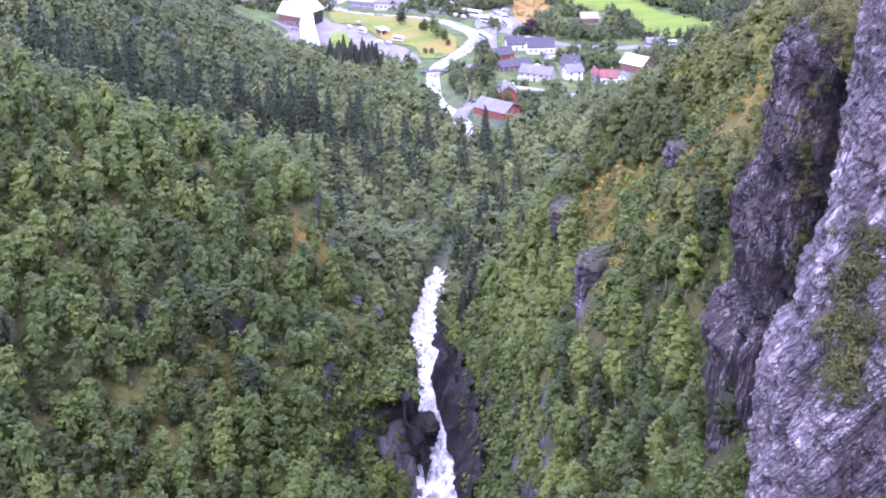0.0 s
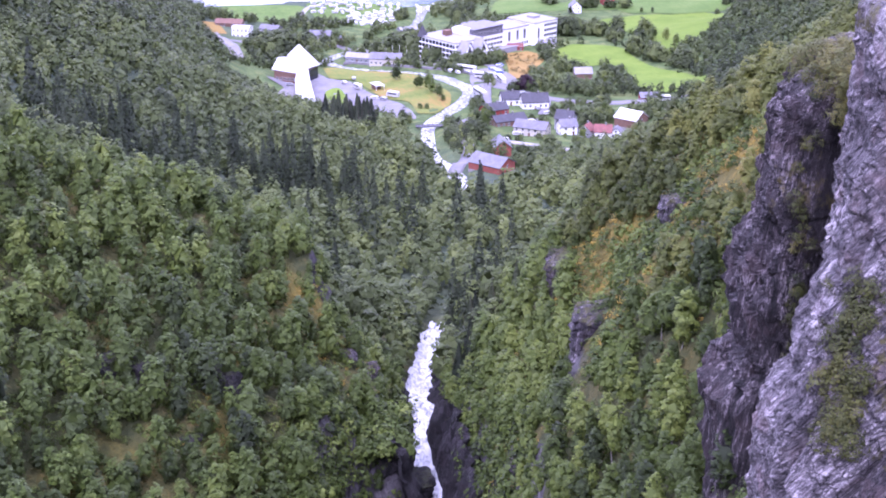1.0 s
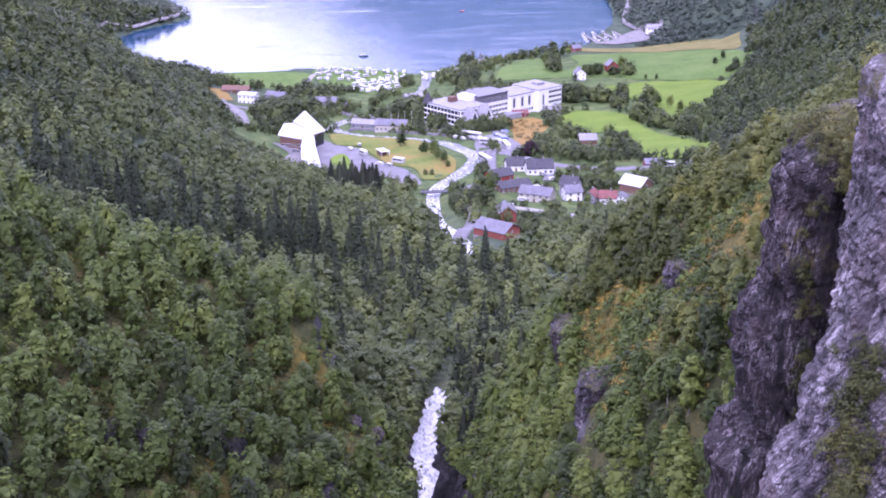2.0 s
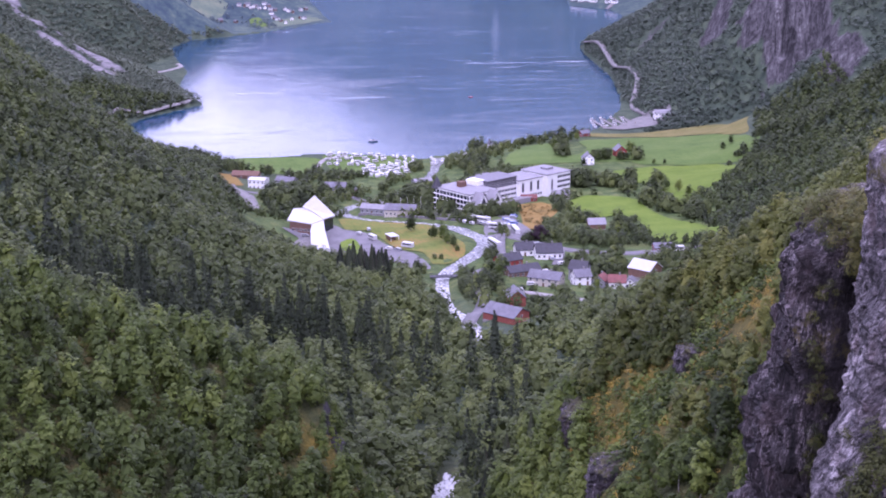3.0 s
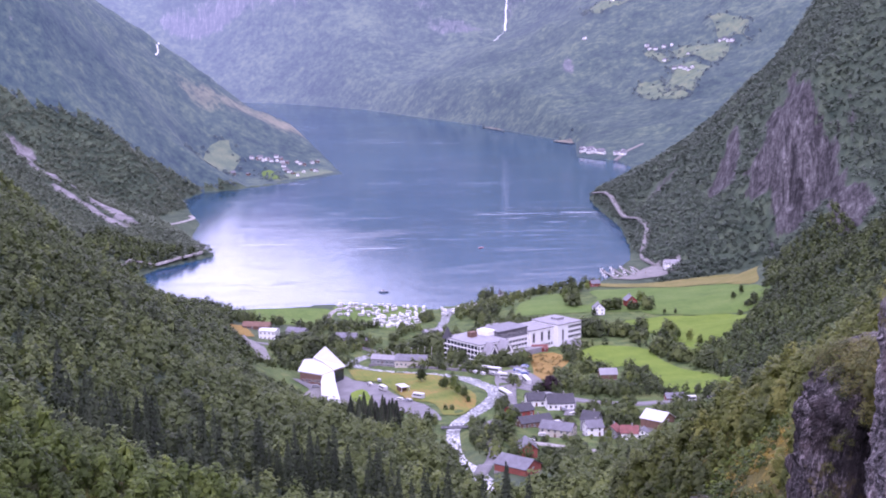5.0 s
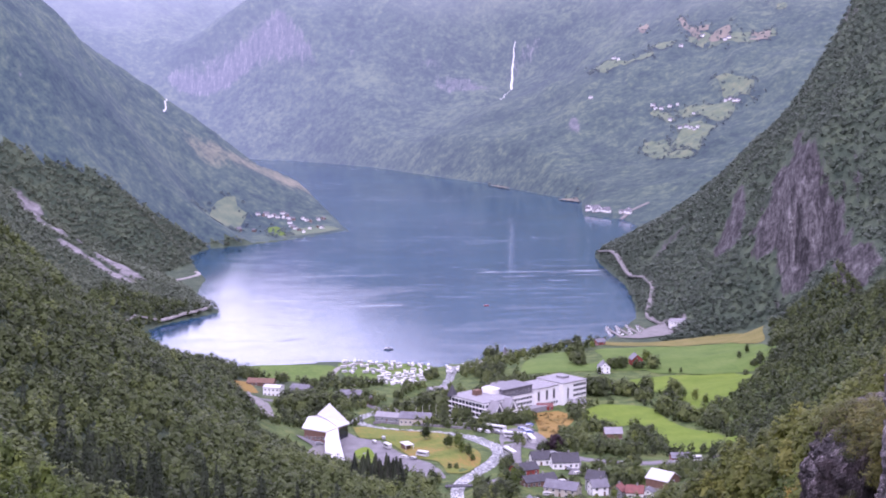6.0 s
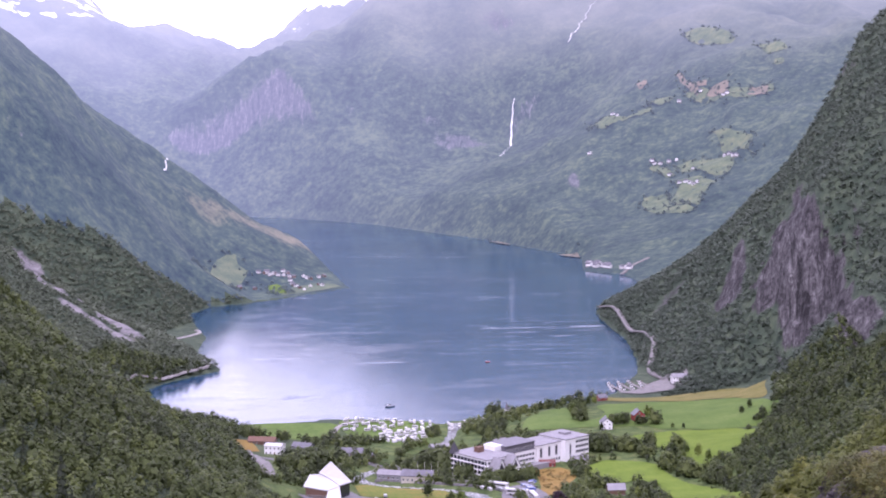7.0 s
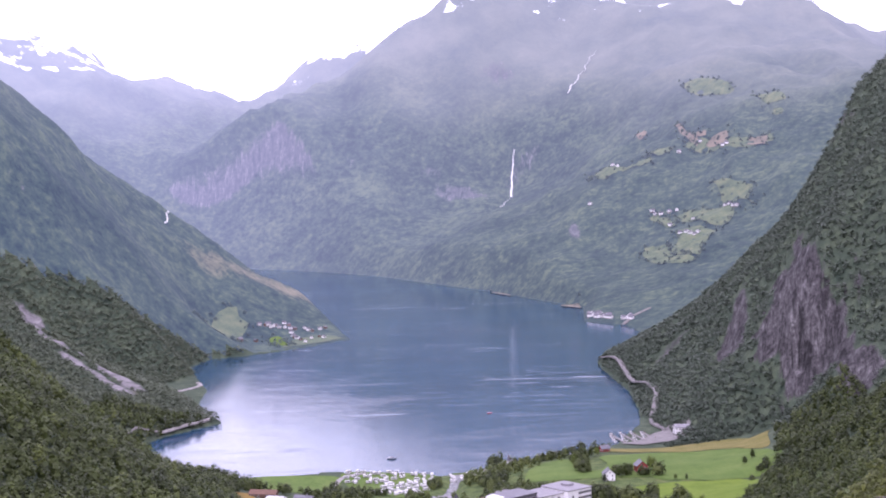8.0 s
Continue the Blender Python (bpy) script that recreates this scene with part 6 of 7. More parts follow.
def house(name, label, x, y, L, W, h, rise, rot, wall, roof, floors=1, chimney=True, group="village houses", z=None, detail=True):
    """A gabled house; its ridge runs along its own x."""
    if z is None:
        z = float(height(np.array([x]), np.array([y]))[0])
    ob = thing(name, label, "house" if name == "house" else name.split("_")[-1], pose(x, y, z, 0, 0, rot), group)
    part("wall", gable_body(L, W, h, rise), wall, ob)
    for side in (-1, 1):
        part("roof", roof_half(L, W, h, rise, side, 0.45), roof, ob)
    if not detail:
        return ob
    part("foundation", box(bmesh.new(), -L / 2 - 0.08, -W / 2 - 0.08, -2, L / 2 + 0.08, W / 2 + 0.08, 0.35), M_stone, ob)
    if name == "barn":
        d = new("door", ME_DOOR)
        d.parent, d.matrix_basis = ob, pose(-L / 2 - 0.04, 0, 0.3, 0, 0, -90) @ Matrix.Diagonal((3.2, 1, 1.35, 1))
        window(ob, L / 2 + 0.05, 0, h * 0.9, 1.0, 1.0, 90)
        return ob
    n = max(2, int(L / 2.6))
    for fl in range(floors):
        zc = h * (fl + 0.5) / floors + 0.15
        for k in range(n):
            xx = -L / 2 + L * (k + 0.5) / n
            if fl == 0 and k == n // 2:
                d = new("door", ME_DOOR)
                d.parent, d.matrix_basis = ob, pose(xx, -W / 2 - 0.04, 0.3)
                continue
            window(ob, xx, -W / 2 - 0.05, zc, 1.2, min(1.4, h / floors * 0.55))
        for sx, r in ((-1, -90), (1, 90)):
            for yy in (-W / 4, W / 4):
                window(ob, sx * (L / 2 + 0.05), yy, zc, 1.1, min(1.3, h / floors * 0.55), r)
    for sx, r in ((-1, -90), (1, 90)):
        window(ob, sx * (L / 2 + 0.05), 0, h + rise * 0.35, 1.0, 1.0, r)
    if chimney:
        bm = box(bmesh.new(), L * 0.15 - 0.35, -0.35, h + rise * 0.6, L * 0.15 + 0.35, 0.35, h + rise + 1.0, 0.04)
        box(bm, L * 0.15 - 0.42, -0.42, h + rise + 1.0, L * 0.15 + 0.42, 0.42, h + rise + 1.12)
        part("chimney", bm, M_stone, ob)
    return ob


house("barn", "long red barn with a grey slate roof by the river", 30.8, 562, 14.5, 10.5, 3.2, 2.8, -38, M_orange, M_slate, 1, False)
house("barn", "small red barn with a dark grey roof", 38.0, 622, 9.5, 7, 4.6, 2.8, 97, M_orange, M_slate, 1, False)
house("house", "long cream house with a grey roof", 55, 671, 15, 8.5, 4.4, 2.6, -24, M_cream, M_slate, 2)
house("house", "low row house with a black roof", 45, 690, 16, 7.5, 3.2, 2.3, 24, M_brown, M_dark_roof)
house("house", "dark red row house with a black roof", 39.5, 710, 12, 7.5, 3.6, 2.6, 28, M_red, M_dark_roof)
house("house", "white house with a black roof", 49, 741, 9, 8, 3.6, 3.0, 8, M_white, M_dark_roof)
house("house", "white house with a black roof and small dormers", 60.5, 731, 13, 8.5, 4.0, 3.6, 6, M_white, M_dark_roof)
house("house", "tall grey house with a dark hipped gable", 71.5, 684, 8, 8, 6.0, 3.2, -25, M_greyb, M_dark_roof, 2)
house("house", "small white house with a grey roof", 70.5, 667, 7.5, 7, 4.6, 2.6, 15, M_white, M_slate, 2)
house("house", "little grey house with a red roof", 79, 662, 5.5, 6, 3.8, 2.4, 60, M_greyb, M_red_roof)
house("house", "white house with a red tiled roof", 86, 659, 7.5, 6.5, 3.8, 2.6, -8, M_white, M_red_roof)
house("house", "low white annexe with a grey roof", 92, 658, 5.0, 5, 3.0, 2.0, 75, M_white, M_slate, 1, False)
house("barn", "brown barn under a broad white metal roof", 100.5, 673, 11.5, 10.5, 4.2, 3.2, -40, M_brown, M_white_roof, 1, False)
house("shed", "red shed with a grey roof by the road", 120.5, 752, 9, 6.5, 3.0, 1.9, 4, M_red, M_slate, 1, False)
house("barn", "field barn with a pale grey roof", 96, 835, 9.5, 7.5, 3.2, 2.6, 4, M_brown, M_grey_roof, 1, False)
house("house", "red farm house with a grey roof", 150, 1160, 9, 8.5, 5.0, 3.6, 100, M_red, M_slate, 2)
house("house", "white farm house beside tall trees", 122, 1128, 9, 8, 5.0, 3.6, 95, M_white, M_slate, 2)
house("boathouse", "small red boathouse near the shore", 137, 1302, 8, 6, 3.0, 2.4, 20, M_red, M_slate, 1, False)
house("museum_house", "low grey building with a felt roof", -33, 931, 15, 8, 3.6, 2.0, -16, M_greyb, M_grey_roof, 1, False)
house("museum_house", "long grey building with a broad roof by the river", -15.5, 909, 19, 10, 5.0, 2.8, -10, M_cream, M_slate, 1, False)
house("house", "low blue-grey building with a dark roof", -63, 1035, 15, 9, 3.6, 2.4, -6, M_greyb, M_slate)
house("cabin", "small brown cabin with a steep roof", -48, 1016, 6, 6, 3.0, 3.0, 95, M_brown, M_slate, 1, False)
house("house", "white flat-roofed house above the road", -118, 1050, 12, 10, 6.6, 1.0, -14, M_white, M_white_roof, 2, False)
house("house", "brown turf-roofed house above the meadow", -134, 1112, 20, 9, 3.0, 2.4, -8, M_brown, M_brown, 1, False)
house("house", "low grey-roofed house among tall trees", -101, 1078, 14, 9, 4.0, 2.4, -22, M_greyb, M_slate)
house("hall", "camp hall with a pale blue roof", -3, 1085, 13, 10, 4.0, 2.0, 20, M_greyb, M_grey_roof, 1, False)
house("house", "white service building by the quay", 222, 1418, 15, 8, 6.5, 2.4, 8, M_white, M_grey_roof, 2, False)
house("house", "pale house on the road behind the hotel", 40, 1075, 11, 8, 4.5, 2.6, 40, M_white, M_grey_roof, 2)
house("house", "small cream house behind the orange scrub", 87, 960, 10, 7, 3.4, 2.2, 6, M_cream, M_grey_roof)
house("shed", "low shed with a salmon-red roof", 66, 958, 10, 6, 2.6, 1.6, 4, M_red, M_red_roof, 1, False)


def church():
    x, y = 54, 1255
    ob = house("church", "small white church with a pointed steeple", x, y, 9, 5.5, 4, 3, 70, M_white, M_slate, 1, False, "")
    bm = box(bmesh.new(), -5.6, -1.2, -1, -3.2, 1.2, 7.5)
    part("tower", bm, M_white, ob)
    bm = bmesh.new()
    bmesh.ops.create_cone(bm, cap_ends=True, segments=8, radius1=1.7, radius2=0.1, depth=6, matrix=Matrix.Translation((-4.4, 0, 10.4)))
    part("spire", bm, M_slate, ob)


church()


# ---- the hotel
def hotel():
    x0, y0 = 25, 917
    z0 = float(height(np.array([30.0]), np.array([930.0]))[0])
    ob = thing("hotel", "large white hotel with dark roofs and rows of windows", "hotel", pose(x0, y0, z0, 0, 0, 42))

    def wing(name, u0, u1, v0, v1, h, roof, label=""):
        w = part(name, box(bmesh.new(), u0, v0, -6, u1, v1, h, 0.08), M_white, ob, label)
        bm = box(bmesh.new(), u0 - 0.4, v0 - 0.4, h, u1 + 0.4, v1 + 0.4, h + 0.5, 0.05)
        o = part("roof", bm, roof, ob)
        return w

    def rows(w, u0, u1, v, floors, n, h0, dh, ww, wh, rot=0):
        for f in range(floors):
            for k in range(n):
                u = u0 + (u1 - u0) * (k + 0.5) / n
                if rot == 0:
                    window(w, u, v - 0.06, h0 + dh * f, ww, wh)
                else:
                    window(w, v + (0.06 if rot > 0 else -0.06), u, h0 + dh * f, ww, wh, rot)

    left = wing("west_wing", 0, 24, -2, 30, 13.5, M_grey_roof)
    rows(left, 0.5, 23.5, -2, 4, 8, 2.2, 3.1, 2.3, 2.0)
    for f in range(4):           # dark strips stand in for the shade of deep balcony bays
        part("balcony_bay", box(bmesh.new(), -0.10, -1.8, 1.0 + 3.1 * f, -0.02, 29.8, 3.3 + 3.1 * f), M_glass, left, "dark strip for the shade in a balcony bay")
    for k in range(10):          # balcony frames on the river side
        bm = bmesh.new()
        v = -1.5 + 3.1 * k
        box(bm, -1.5, v - 0.12, -4, -1.2, v + 0.12, 13)
        for f in range(4):
            box(bm, -1.45, v, 0.7 + 3.1 * f, -0.02, v + 3.0, 0.95 + 3.1 * f)
        part("balcony", bm, M_white, left)
    part("front_block", box(bmesh.new(), 0.5, -8.5, -6, 23.5, -2, 8.4, 0.08), M_white, ob)
    part("roof", box(bmesh.new(), 0.1, -8.9, 8.4, 23.9, -2, 8.8, 0.05), M_grey_roof, ob)
    rows(left, 1.0, 23.0, -8.55, 3, 7, 1.0, 2.9, 1.9, 1.5)
    for u in (5.5, 17.5):        # two gabled fronts with dark pointed windows
        bm = bmesh.new()
        pts = [(u - 4, 5.5), (u + 4, 5.5), (u + 4, 8.6), (u, 14.6), (u - 4, 8.6)]
        a = [bm.verts.new((p, -9.4, q)) for p, q in pts]
        b = [bm.verts.new((p, -1.9, q)) for p, q in pts]
        bm.faces.new(a)
        bm.faces.new(b[::-1])
        for k in range(5):
            bm.faces.new((a[k], b[k], b[(k + 1) % 5], a[(k + 1) % 5]))
        g = part("gable", bm, M_white, left)
        bm = bmesh.new()
        tri = [(u - 2.3, 8.2), (u + 2.3, 8.2), (u, 12.9)]
        a = [bm.verts.new((p, -9.5, q)) for p, q in tri]
        b = [bm.verts.new((p, -9.3, q)) for p, q in tri]
        bm.faces.new(a)
        bm.faces.new(b[::-1])
        for k in range(3):
            bm.faces.new((a[k], b[k], b[(k + 1) % 3], a[(k + 1) % 3]))
        part("gable_window", bm, M_dark_roof, g)
        for side in (-1, 1):
            bm = bmesh.new()
            q = [(u + side * 4.5, -9.8, 8.1), (u, -9.8, 14.9), (u, -1.8, 14.9), (u + side * 4.5, -1.8, 8.1)]
            lo = [bm.verts.new(p) for p in q]
            hi = [bm.verts.new((p[0], p[1], p[2] + 0.35)) for p in q]
            for f in ((0, 1, 2, 3), (4, 5, 6, 7), (0, 4, 5, 1), (1, 5, 6, 2), (2, 6, 7, 3), (3, 7, 4, 0)):
                bm.faces.new([(lo + hi)[k] for k in f])
            part("gable_roof", bm, M_grey_roof, g)
    bm = bmesh.new()
    bmesh.ops.create_cone(bm, cap_ends=True, segments=8, radius1=3.6, radius2=0.3, depth=7, matrix=Matrix.Translation((1.5, 29, 16.6)))
    part("turret_roof", bm, M_dark_roof, left, "dark pointed turret roof")
    mid = wing("middle_wing", 24, 52, 8, 26, 11.5, M_slate)
    rows(mid, 24.5, 51.5, 8, 3, 10, 2.4, 3.1, 2.4, 1.8)
    bm = prism(bmesh.new(), [(26, 8.6), (52, 8.6), (52, 25), (26, 25)], 11.9, 16.2)
    ms = part("mansard", bm, M_slate, mid)
    for k in range(9):
        window(ms, 27.5 + 2.7 * k, 8.5, 13.6, 1.2, 1.4)
    part("upper_roof", box(bmesh.new(), 25.4, 7.9, 16.2, 52.5, 25.6, 16.7, 0.06), M_slate, mid)
    part("stair_tower", box(bmesh.new(), 20, 12, 12, 27, 22, 17, 0.06), M_white, mid)
    bm = box(bmesh.new(), 10, 16, 14, 15, 20, 17.2, 0.05)
    part("roof_house", bm, M_brown, left)
    white = wing("white_wing", 52, 74, 6, 26, 13.2, M_grey_roof)
    for u in (55.5, 63, 69.5):
        window(white, u, 5.9, 8.4, 2.2, 7.0)
    rows(white, 52.5, 73.5, 6, 1, 9, 2.6, 3, 1.6, 2.0)
    right = wing("east_wing", 74, 96, 2, 26, 14.5, M_grey_roof)
    window(right, 78.5, 1.9, 7.8, 1.6, 8.0)
    rows(right, 83.5, 95.6, 2, 4, 5, 2.4, 3.3, 2.4, 1.9)
    part("roof_box", box(bmesh.new(), 84, 12, 14.9, 90, 18, 16.4, 0.05), M_grey_roof, right)
    bm = box(bmesh.new(), 24, -9, 4.2, 34, 8, 4.8, 0.05)
    canopy = part("porch_roof", bm, M_white_roof, ob)
    for u in (25, 33):
        part("porch_post", box(bmesh.new(), u - 0.5, -8.6, -5, u + 0.5, -7.6, 4.2), M_white, canopy)
    part("annexe", box(bmesh.new(), 40, 0, -3, 60, 6, 3.4, 0.06), M_grey_roof, ob)


hotel()


# ---- the visitor centre with its white folded roofs
def visitor_centre():
    z = float(height(np.array([-65.0]), np.array([845.0]))[0])
    ob = thing("visitor_centre", "visitor centre with sharp folded white roofs and brown walls", "building", pose(-65, 845, z))
    part("wall", prism(bmesh.new(), [(-9, 9), (-3, 14), (11, 8), (5.5, -2), (-1, -9), (-11.5, -6.5)], -3, 6.0), M_brown, ob)

    def folded(name, corners, thick=0.55, centre=None):
        """A roof plate through its corners, flat or folded round a centre."""
        bm = bmesh.new()
        hi = [bm.verts.new(p) for p in corners]
        lo = [bm.verts.new((x, y, h - thick)) for x, y, h in corners]
        n = len(corners)
        for ring, mid, down in ((hi, centre, 0.0), (lo, centre, thick)):
            if mid is None:
                bm.faces.new(ring)
            else:
                m = bm.verts.new((mid[0], mid[1], mid[2] - down))
                for k in range(n):
                    bm.faces.new((ring[k], ring[(k + 1) % n], m))
        for k in range(n):
            bm.faces.new((hi[k], lo[k], lo[(k + 1) % n], hi[(k + 1) % n]))
        return part(name, bm, M_white_roof, ob)

    folded("peaked_roof", [(0.2, 16.9, 16.5), (12.5, 9.3, 6.5), (6.4, -1.9, 7.0), (-0.6, 6.0, 9.8), (-6.3, 9.9, 11.5)])
    folded("side_roof", [(-6.0, 9.4, 10.8), (-11.5, 10.1, 10.3), (-13.6, -7.9, 8.0), (0.4, -11.5, 6.6), (6.4, -2.1, 6.8), (-0.5, 5.8, 9.2)])
    folded("front_roof", [(0.5, -11.6, 6.3), (6.5, -2.3, 6.5), (8.7, -23.0, 5.5), (14.2, -63.4, 4.5), (4.3, -66.6, 4.5), (0.5, -22.8, 5.5)])
    part("side_wall", prism(bmesh.new(), [(-12.2, -7.6), (0.2, -10.8), (0.6, -4), (-10.5, 0)], -3, lambda x, y: 7.1 - 0.1 * (x + 12)), M_brown, ob)
    part("front_wall", prism(bmesh.new(), [(4.9, -65.4), (13.4, -62.6), (8.0, -22.5), (1.2, -22.5)], -5, 4.0), M_brown, ob)
    part("glass_front", prism(bmesh.new(), [(6.8, -2.2), (11.4, 7.8), (11.2, 8.0), (6.6, -2.0)], -1, 5.6), M_glass, ob)
    for k in range(5):
        window(ob, -10.6 + 2.3 * k, -8.1 - 0.59 * k, 2.6, 1.5, 1.6, -14.5)
    for k in range(3):
        window(ob, 6.2 + 2.7 * k, -65.05 + 0.89 * k, 1.2, 2.0, 1.8, 18)
    bm = box(bmesh.new(), -16, -46, -3.6, 1.5, -12, 0.45, 0.1)
    part("forecourt", bm, M_concrete, ob)


visitor_centre()


# ================= vehicles and boats =================
M_tyre = plain("tyre_rubber", (0.03, 0.03, 0.03), 0.9, 0.1, 3)
M_car_white = plain("white_car_paint", (0.36, 0.36, 0.36), 0.3, 0.03, 1, 0, 0.5)
M_car_blue = plain("blue_car_paint", (0.07, 0.10, 0.24), 0.3, 0.05, 1, 0, 0.5)
M_car_grey = plain("grey_car_paint", (0.25, 0.26, 0.28), 0.3, 0.05, 1, 0.3, 0.5)
M_car_red = plain("red_car_paint", (0.30, 0.04, 0.035), 0.3, 0.05, 1, 0, 0.5)


def loft(sections):
    """A closed body through rings of equal length."""
    bm = bmesh.new()
    rings = [[bm.verts.new(p) for p in s] for s in sections]
    n = len(rings[0])
    for a, b in zip(rings[:-1], rings[1:]):
        for k in range(n):
            bm.faces.new((a[k], a[(k + 1) % n], b[(k + 1) % n], b[k]))
    bm.faces.new(rings[0][::-1])
    bm.faces.new(rings[-1])
    return bm


def wheel_mesh(radius, width):
    bm = bmesh.new()
    bmesh.ops.create_cone(bm, cap_ends=True, segments=14, radius1=radius, radius2=radius, depth=width, matrix=pose(0, 0, 0, 90, 0, 0))
    return link_bm(bm, "wheel", M_tyre, False)


WHEEL, WHEEL_BIG = wheel_mesh(0.32, 0.22), wheel_mesh(0.5, 0.3)


def vehicle(name, label, category, group, L, W, H, clear, nose, paint, glass_z, axles, wheel):
    """A van, car, coach or caravan along x: painted body, glass band, wheels."""
    ob = thing(name, label, category, group=group)

    def ring(x, top, w):
        r = 0.18
        return [(x, -w / 2, clear), (x, w / 2, clear), (x, w / 2, top - r), (x, w / 2 - r, top), (x, -w / 2 + r, top), (x, -w / 2, top - r)]

    part("body", loft([ring(-L / 2, H * 0.95, W * 0.94), ring(-L / 2 + 0.2, H, W), ring(L / 2 - nose, H, W), ring(L / 2 - nose * 0.35, H * (0.62 if nose > 0.5 else 0.97), W), ring(L / 2, H * (0.5 if nose > 0.5 else 0.95), W * 0.92)]), paint, ob)
    for side in (-1, 1):
        bm = box(bmesh.new(), -L * 0.40, side * (W / 2 + 0.015) - 0.02, glass_z, L / 2 - nose * 0.9 - 0.2, side * (W / 2 + 0.015) + 0.02, glass_z + H * 0.24)
        part("window", bm, M_glass, ob)
    for ax in axles:
        for side in (-1, 1):
            w = new("wheel", wheel)
            w.parent = ob
            w.matrix_basis = pose(ax, side * (W / 2 - 0.12), 0.32 if wheel is WHEEL else 0.5)
    return ob


def park(proto, spots):
    """Stand copies of a vehicle on the ground at (x, y, turn)."""
    xs, ys = np.array([s[0] for s in spots], float), np.array([s[1] for s in spots], float)
    zs = height(xs, ys) + 0.62
    first = True
    for (x, y, a), z in zip(spots, zs):
        m = pose(x, y, float(z), 0, 0, a)
        if first:
            proto.matrix_basis = m
            first = False
        else:
            copy_thing(proto, m)


caravan = vehicle("caravan", "white touring caravan on the camp site", "caravan", "caravans on the camp site", 4.2, 2.0, 2.0, 0.4, 0.3, M_car_white, 1.2, (0.1,), WHEEL)
camper = vehicle("camper_van", "white camper van on the camp site", "camper van", "camper vans on the camp site", 4.9, 2.0, 2.2, 0.4, 0.8, M_car_white, 1.2, (-1.6, 1.7), WHEEL)
r = np.random.default_rng(3)
spots_a, spots_b = [], []
for row in range(21):
    y = 1114 + row * 7.0
    for k in range(14):
        x = -80 + k * 6.3 + r.normal() * 1.2
        yy = y + r.normal() * 2.2 - 0.06 * x
        if bool(inside(CAMP, np.array([x]), np.array([yy]))[0]) and r.random() < 0.72 and not (-75 < x < -50 and 1150 < yy < 1215):
            (spots_a if r.random() < 0.6 else spots_b).append((x, yy, float(r.choice([8, 95, -80, 20]) + r.normal() * 6)))
for k in range(26):
    (spots_a if k % 2 else spots_b).append((4 + (k % 9) * 4.6 + r.normal(), 1212 + (k // 9) * 12 + r.normal() * 2, float(90 + r.normal() * 12)))
park(caravan, spots_a)
park(camper, spots_b)
coach = vehicle("coach", "long white tour coach by the hotel", "coach", "tour coaches", 12.5, 2.55, 3.4, 0.35, 0.2, M_car_white, 1.7, (-3.6, 4.0), WHEEL_BIG)
park(coach, [(31.5, 861, 150), (41, 828, 160), (35.5, 771, 112), (49, 812, 100)])
car_w = vehicle("car", "white parked car in the village", "car", "parked cars", 4.4, 1.8, 1.5, 0.25, 1.3, M_car_white, 0.95, (-1.4, 1.4), WHEEL)
park(car_w, [(-38, 838, 120), (-20, 785, 150), (36, 850, 60), (30, 745, 100), (66, 715, 30), (70, 722, 80), (-60, 820, 10), (60, 735, 40), (48, 668, 0), (57, 698, 20), (22, 855, 120), (26, 848, 120)])
car_b = vehicle("car", "dark blue car parked in a row", "car", "parked cars", 4.4, 1.8, 1.5, 0.25, 1.3, M_car_blue, 0.95, (-1.4, 1.4), WHEEL)
park(car_b, [(47, 872, 0), (49.5, 863, 3), (50.5, 852, 4), (46, 845, 0), (8, 952, 50), (53, 893, 10)])
car_g = vehicle("car", "grey parked car in the village", "car", "parked cars", 4.4, 1.8, 1.5, 0.25, 1.3, M_car_grey, 0.95, (-1.4, 1.4), WHEEL)
park(car_g, [(-33, 846, 100), (-68, 829, 0), (48, 867.5, 2), (50, 857.5, 4), (62, 725, 100), (44, 840, 160), (52, 886, 8), (32, 848, 130), (30, 600, 80), (-15, 775, 140), (66, 748, 20), (36, 700, 95), (58, 770, 35)])
camper_lot = vehicle("camper_van", "white camper van in the asphalt yard", "camper van", "camper vans in the yard", 7.0, 2.3, 2.9, 0.4, 0.9, M_car_white, 1.5, (-2, 2.2), WHEEL)
park(camper_lot, [(-30, 822, 120), (-10, 780, 150), (127, 741, 5), (40, 646, 10)])


def kiosk():
    z = float(height(np.array([-20.0]), np.array([815.0]))[0])
    ob = thing("kiosk", "small white-roofed kiosk on posts beside the yard", "kiosk", pose(-19, 816, z + 0.4, 0, 0, 25))
    part("roof", box(bmesh.new(), -2.6, -4.2, 2.7, 2.6, 4.2, 3.05, 0.05), M_white_roof, ob)
    part("cabin", box(bmesh.new(), -2.0, -1.0, 0, 2.0, 3.6, 2.7, 0.05), M_brown, ob)
    for x in (-2.3, 2.3):
        part("post", box(bmesh.new(), x - 0.1, -3.9, 0, x + 0.1, -3.7, 2.7), M_white, ob)


kiosk()


def footbridge(x, y, rot, L, z):
    """A short dark bridge with rails over the river."""
    ob = thing("bridge", "short dark timber bridge over the village river", "bridge", pose(x, y, z, 0, 0, rot))
    part("deck", box(bmesh.new(), -L / 2, -1.6, 0.0, L / 2, 1.6, 0.45, 0.05), M_dark_roof, ob)
    for v in (-1.5, 1.5):
        rail = part("rail", box(bmesh.new(), -L / 2, v - 0.06, 1.35, L / 2, v + 0.06, 1.5, 0.02), M_dark_roof, ob)
        for k in range(6):
            u = -L / 2 + L * (k + 0.5) / 6
            part("post", box(bmesh.new(), u - 0.07, v - 0.07, 0.4, u + 0.07, v + 0.07, 1.4), M_dark_roof, rail)


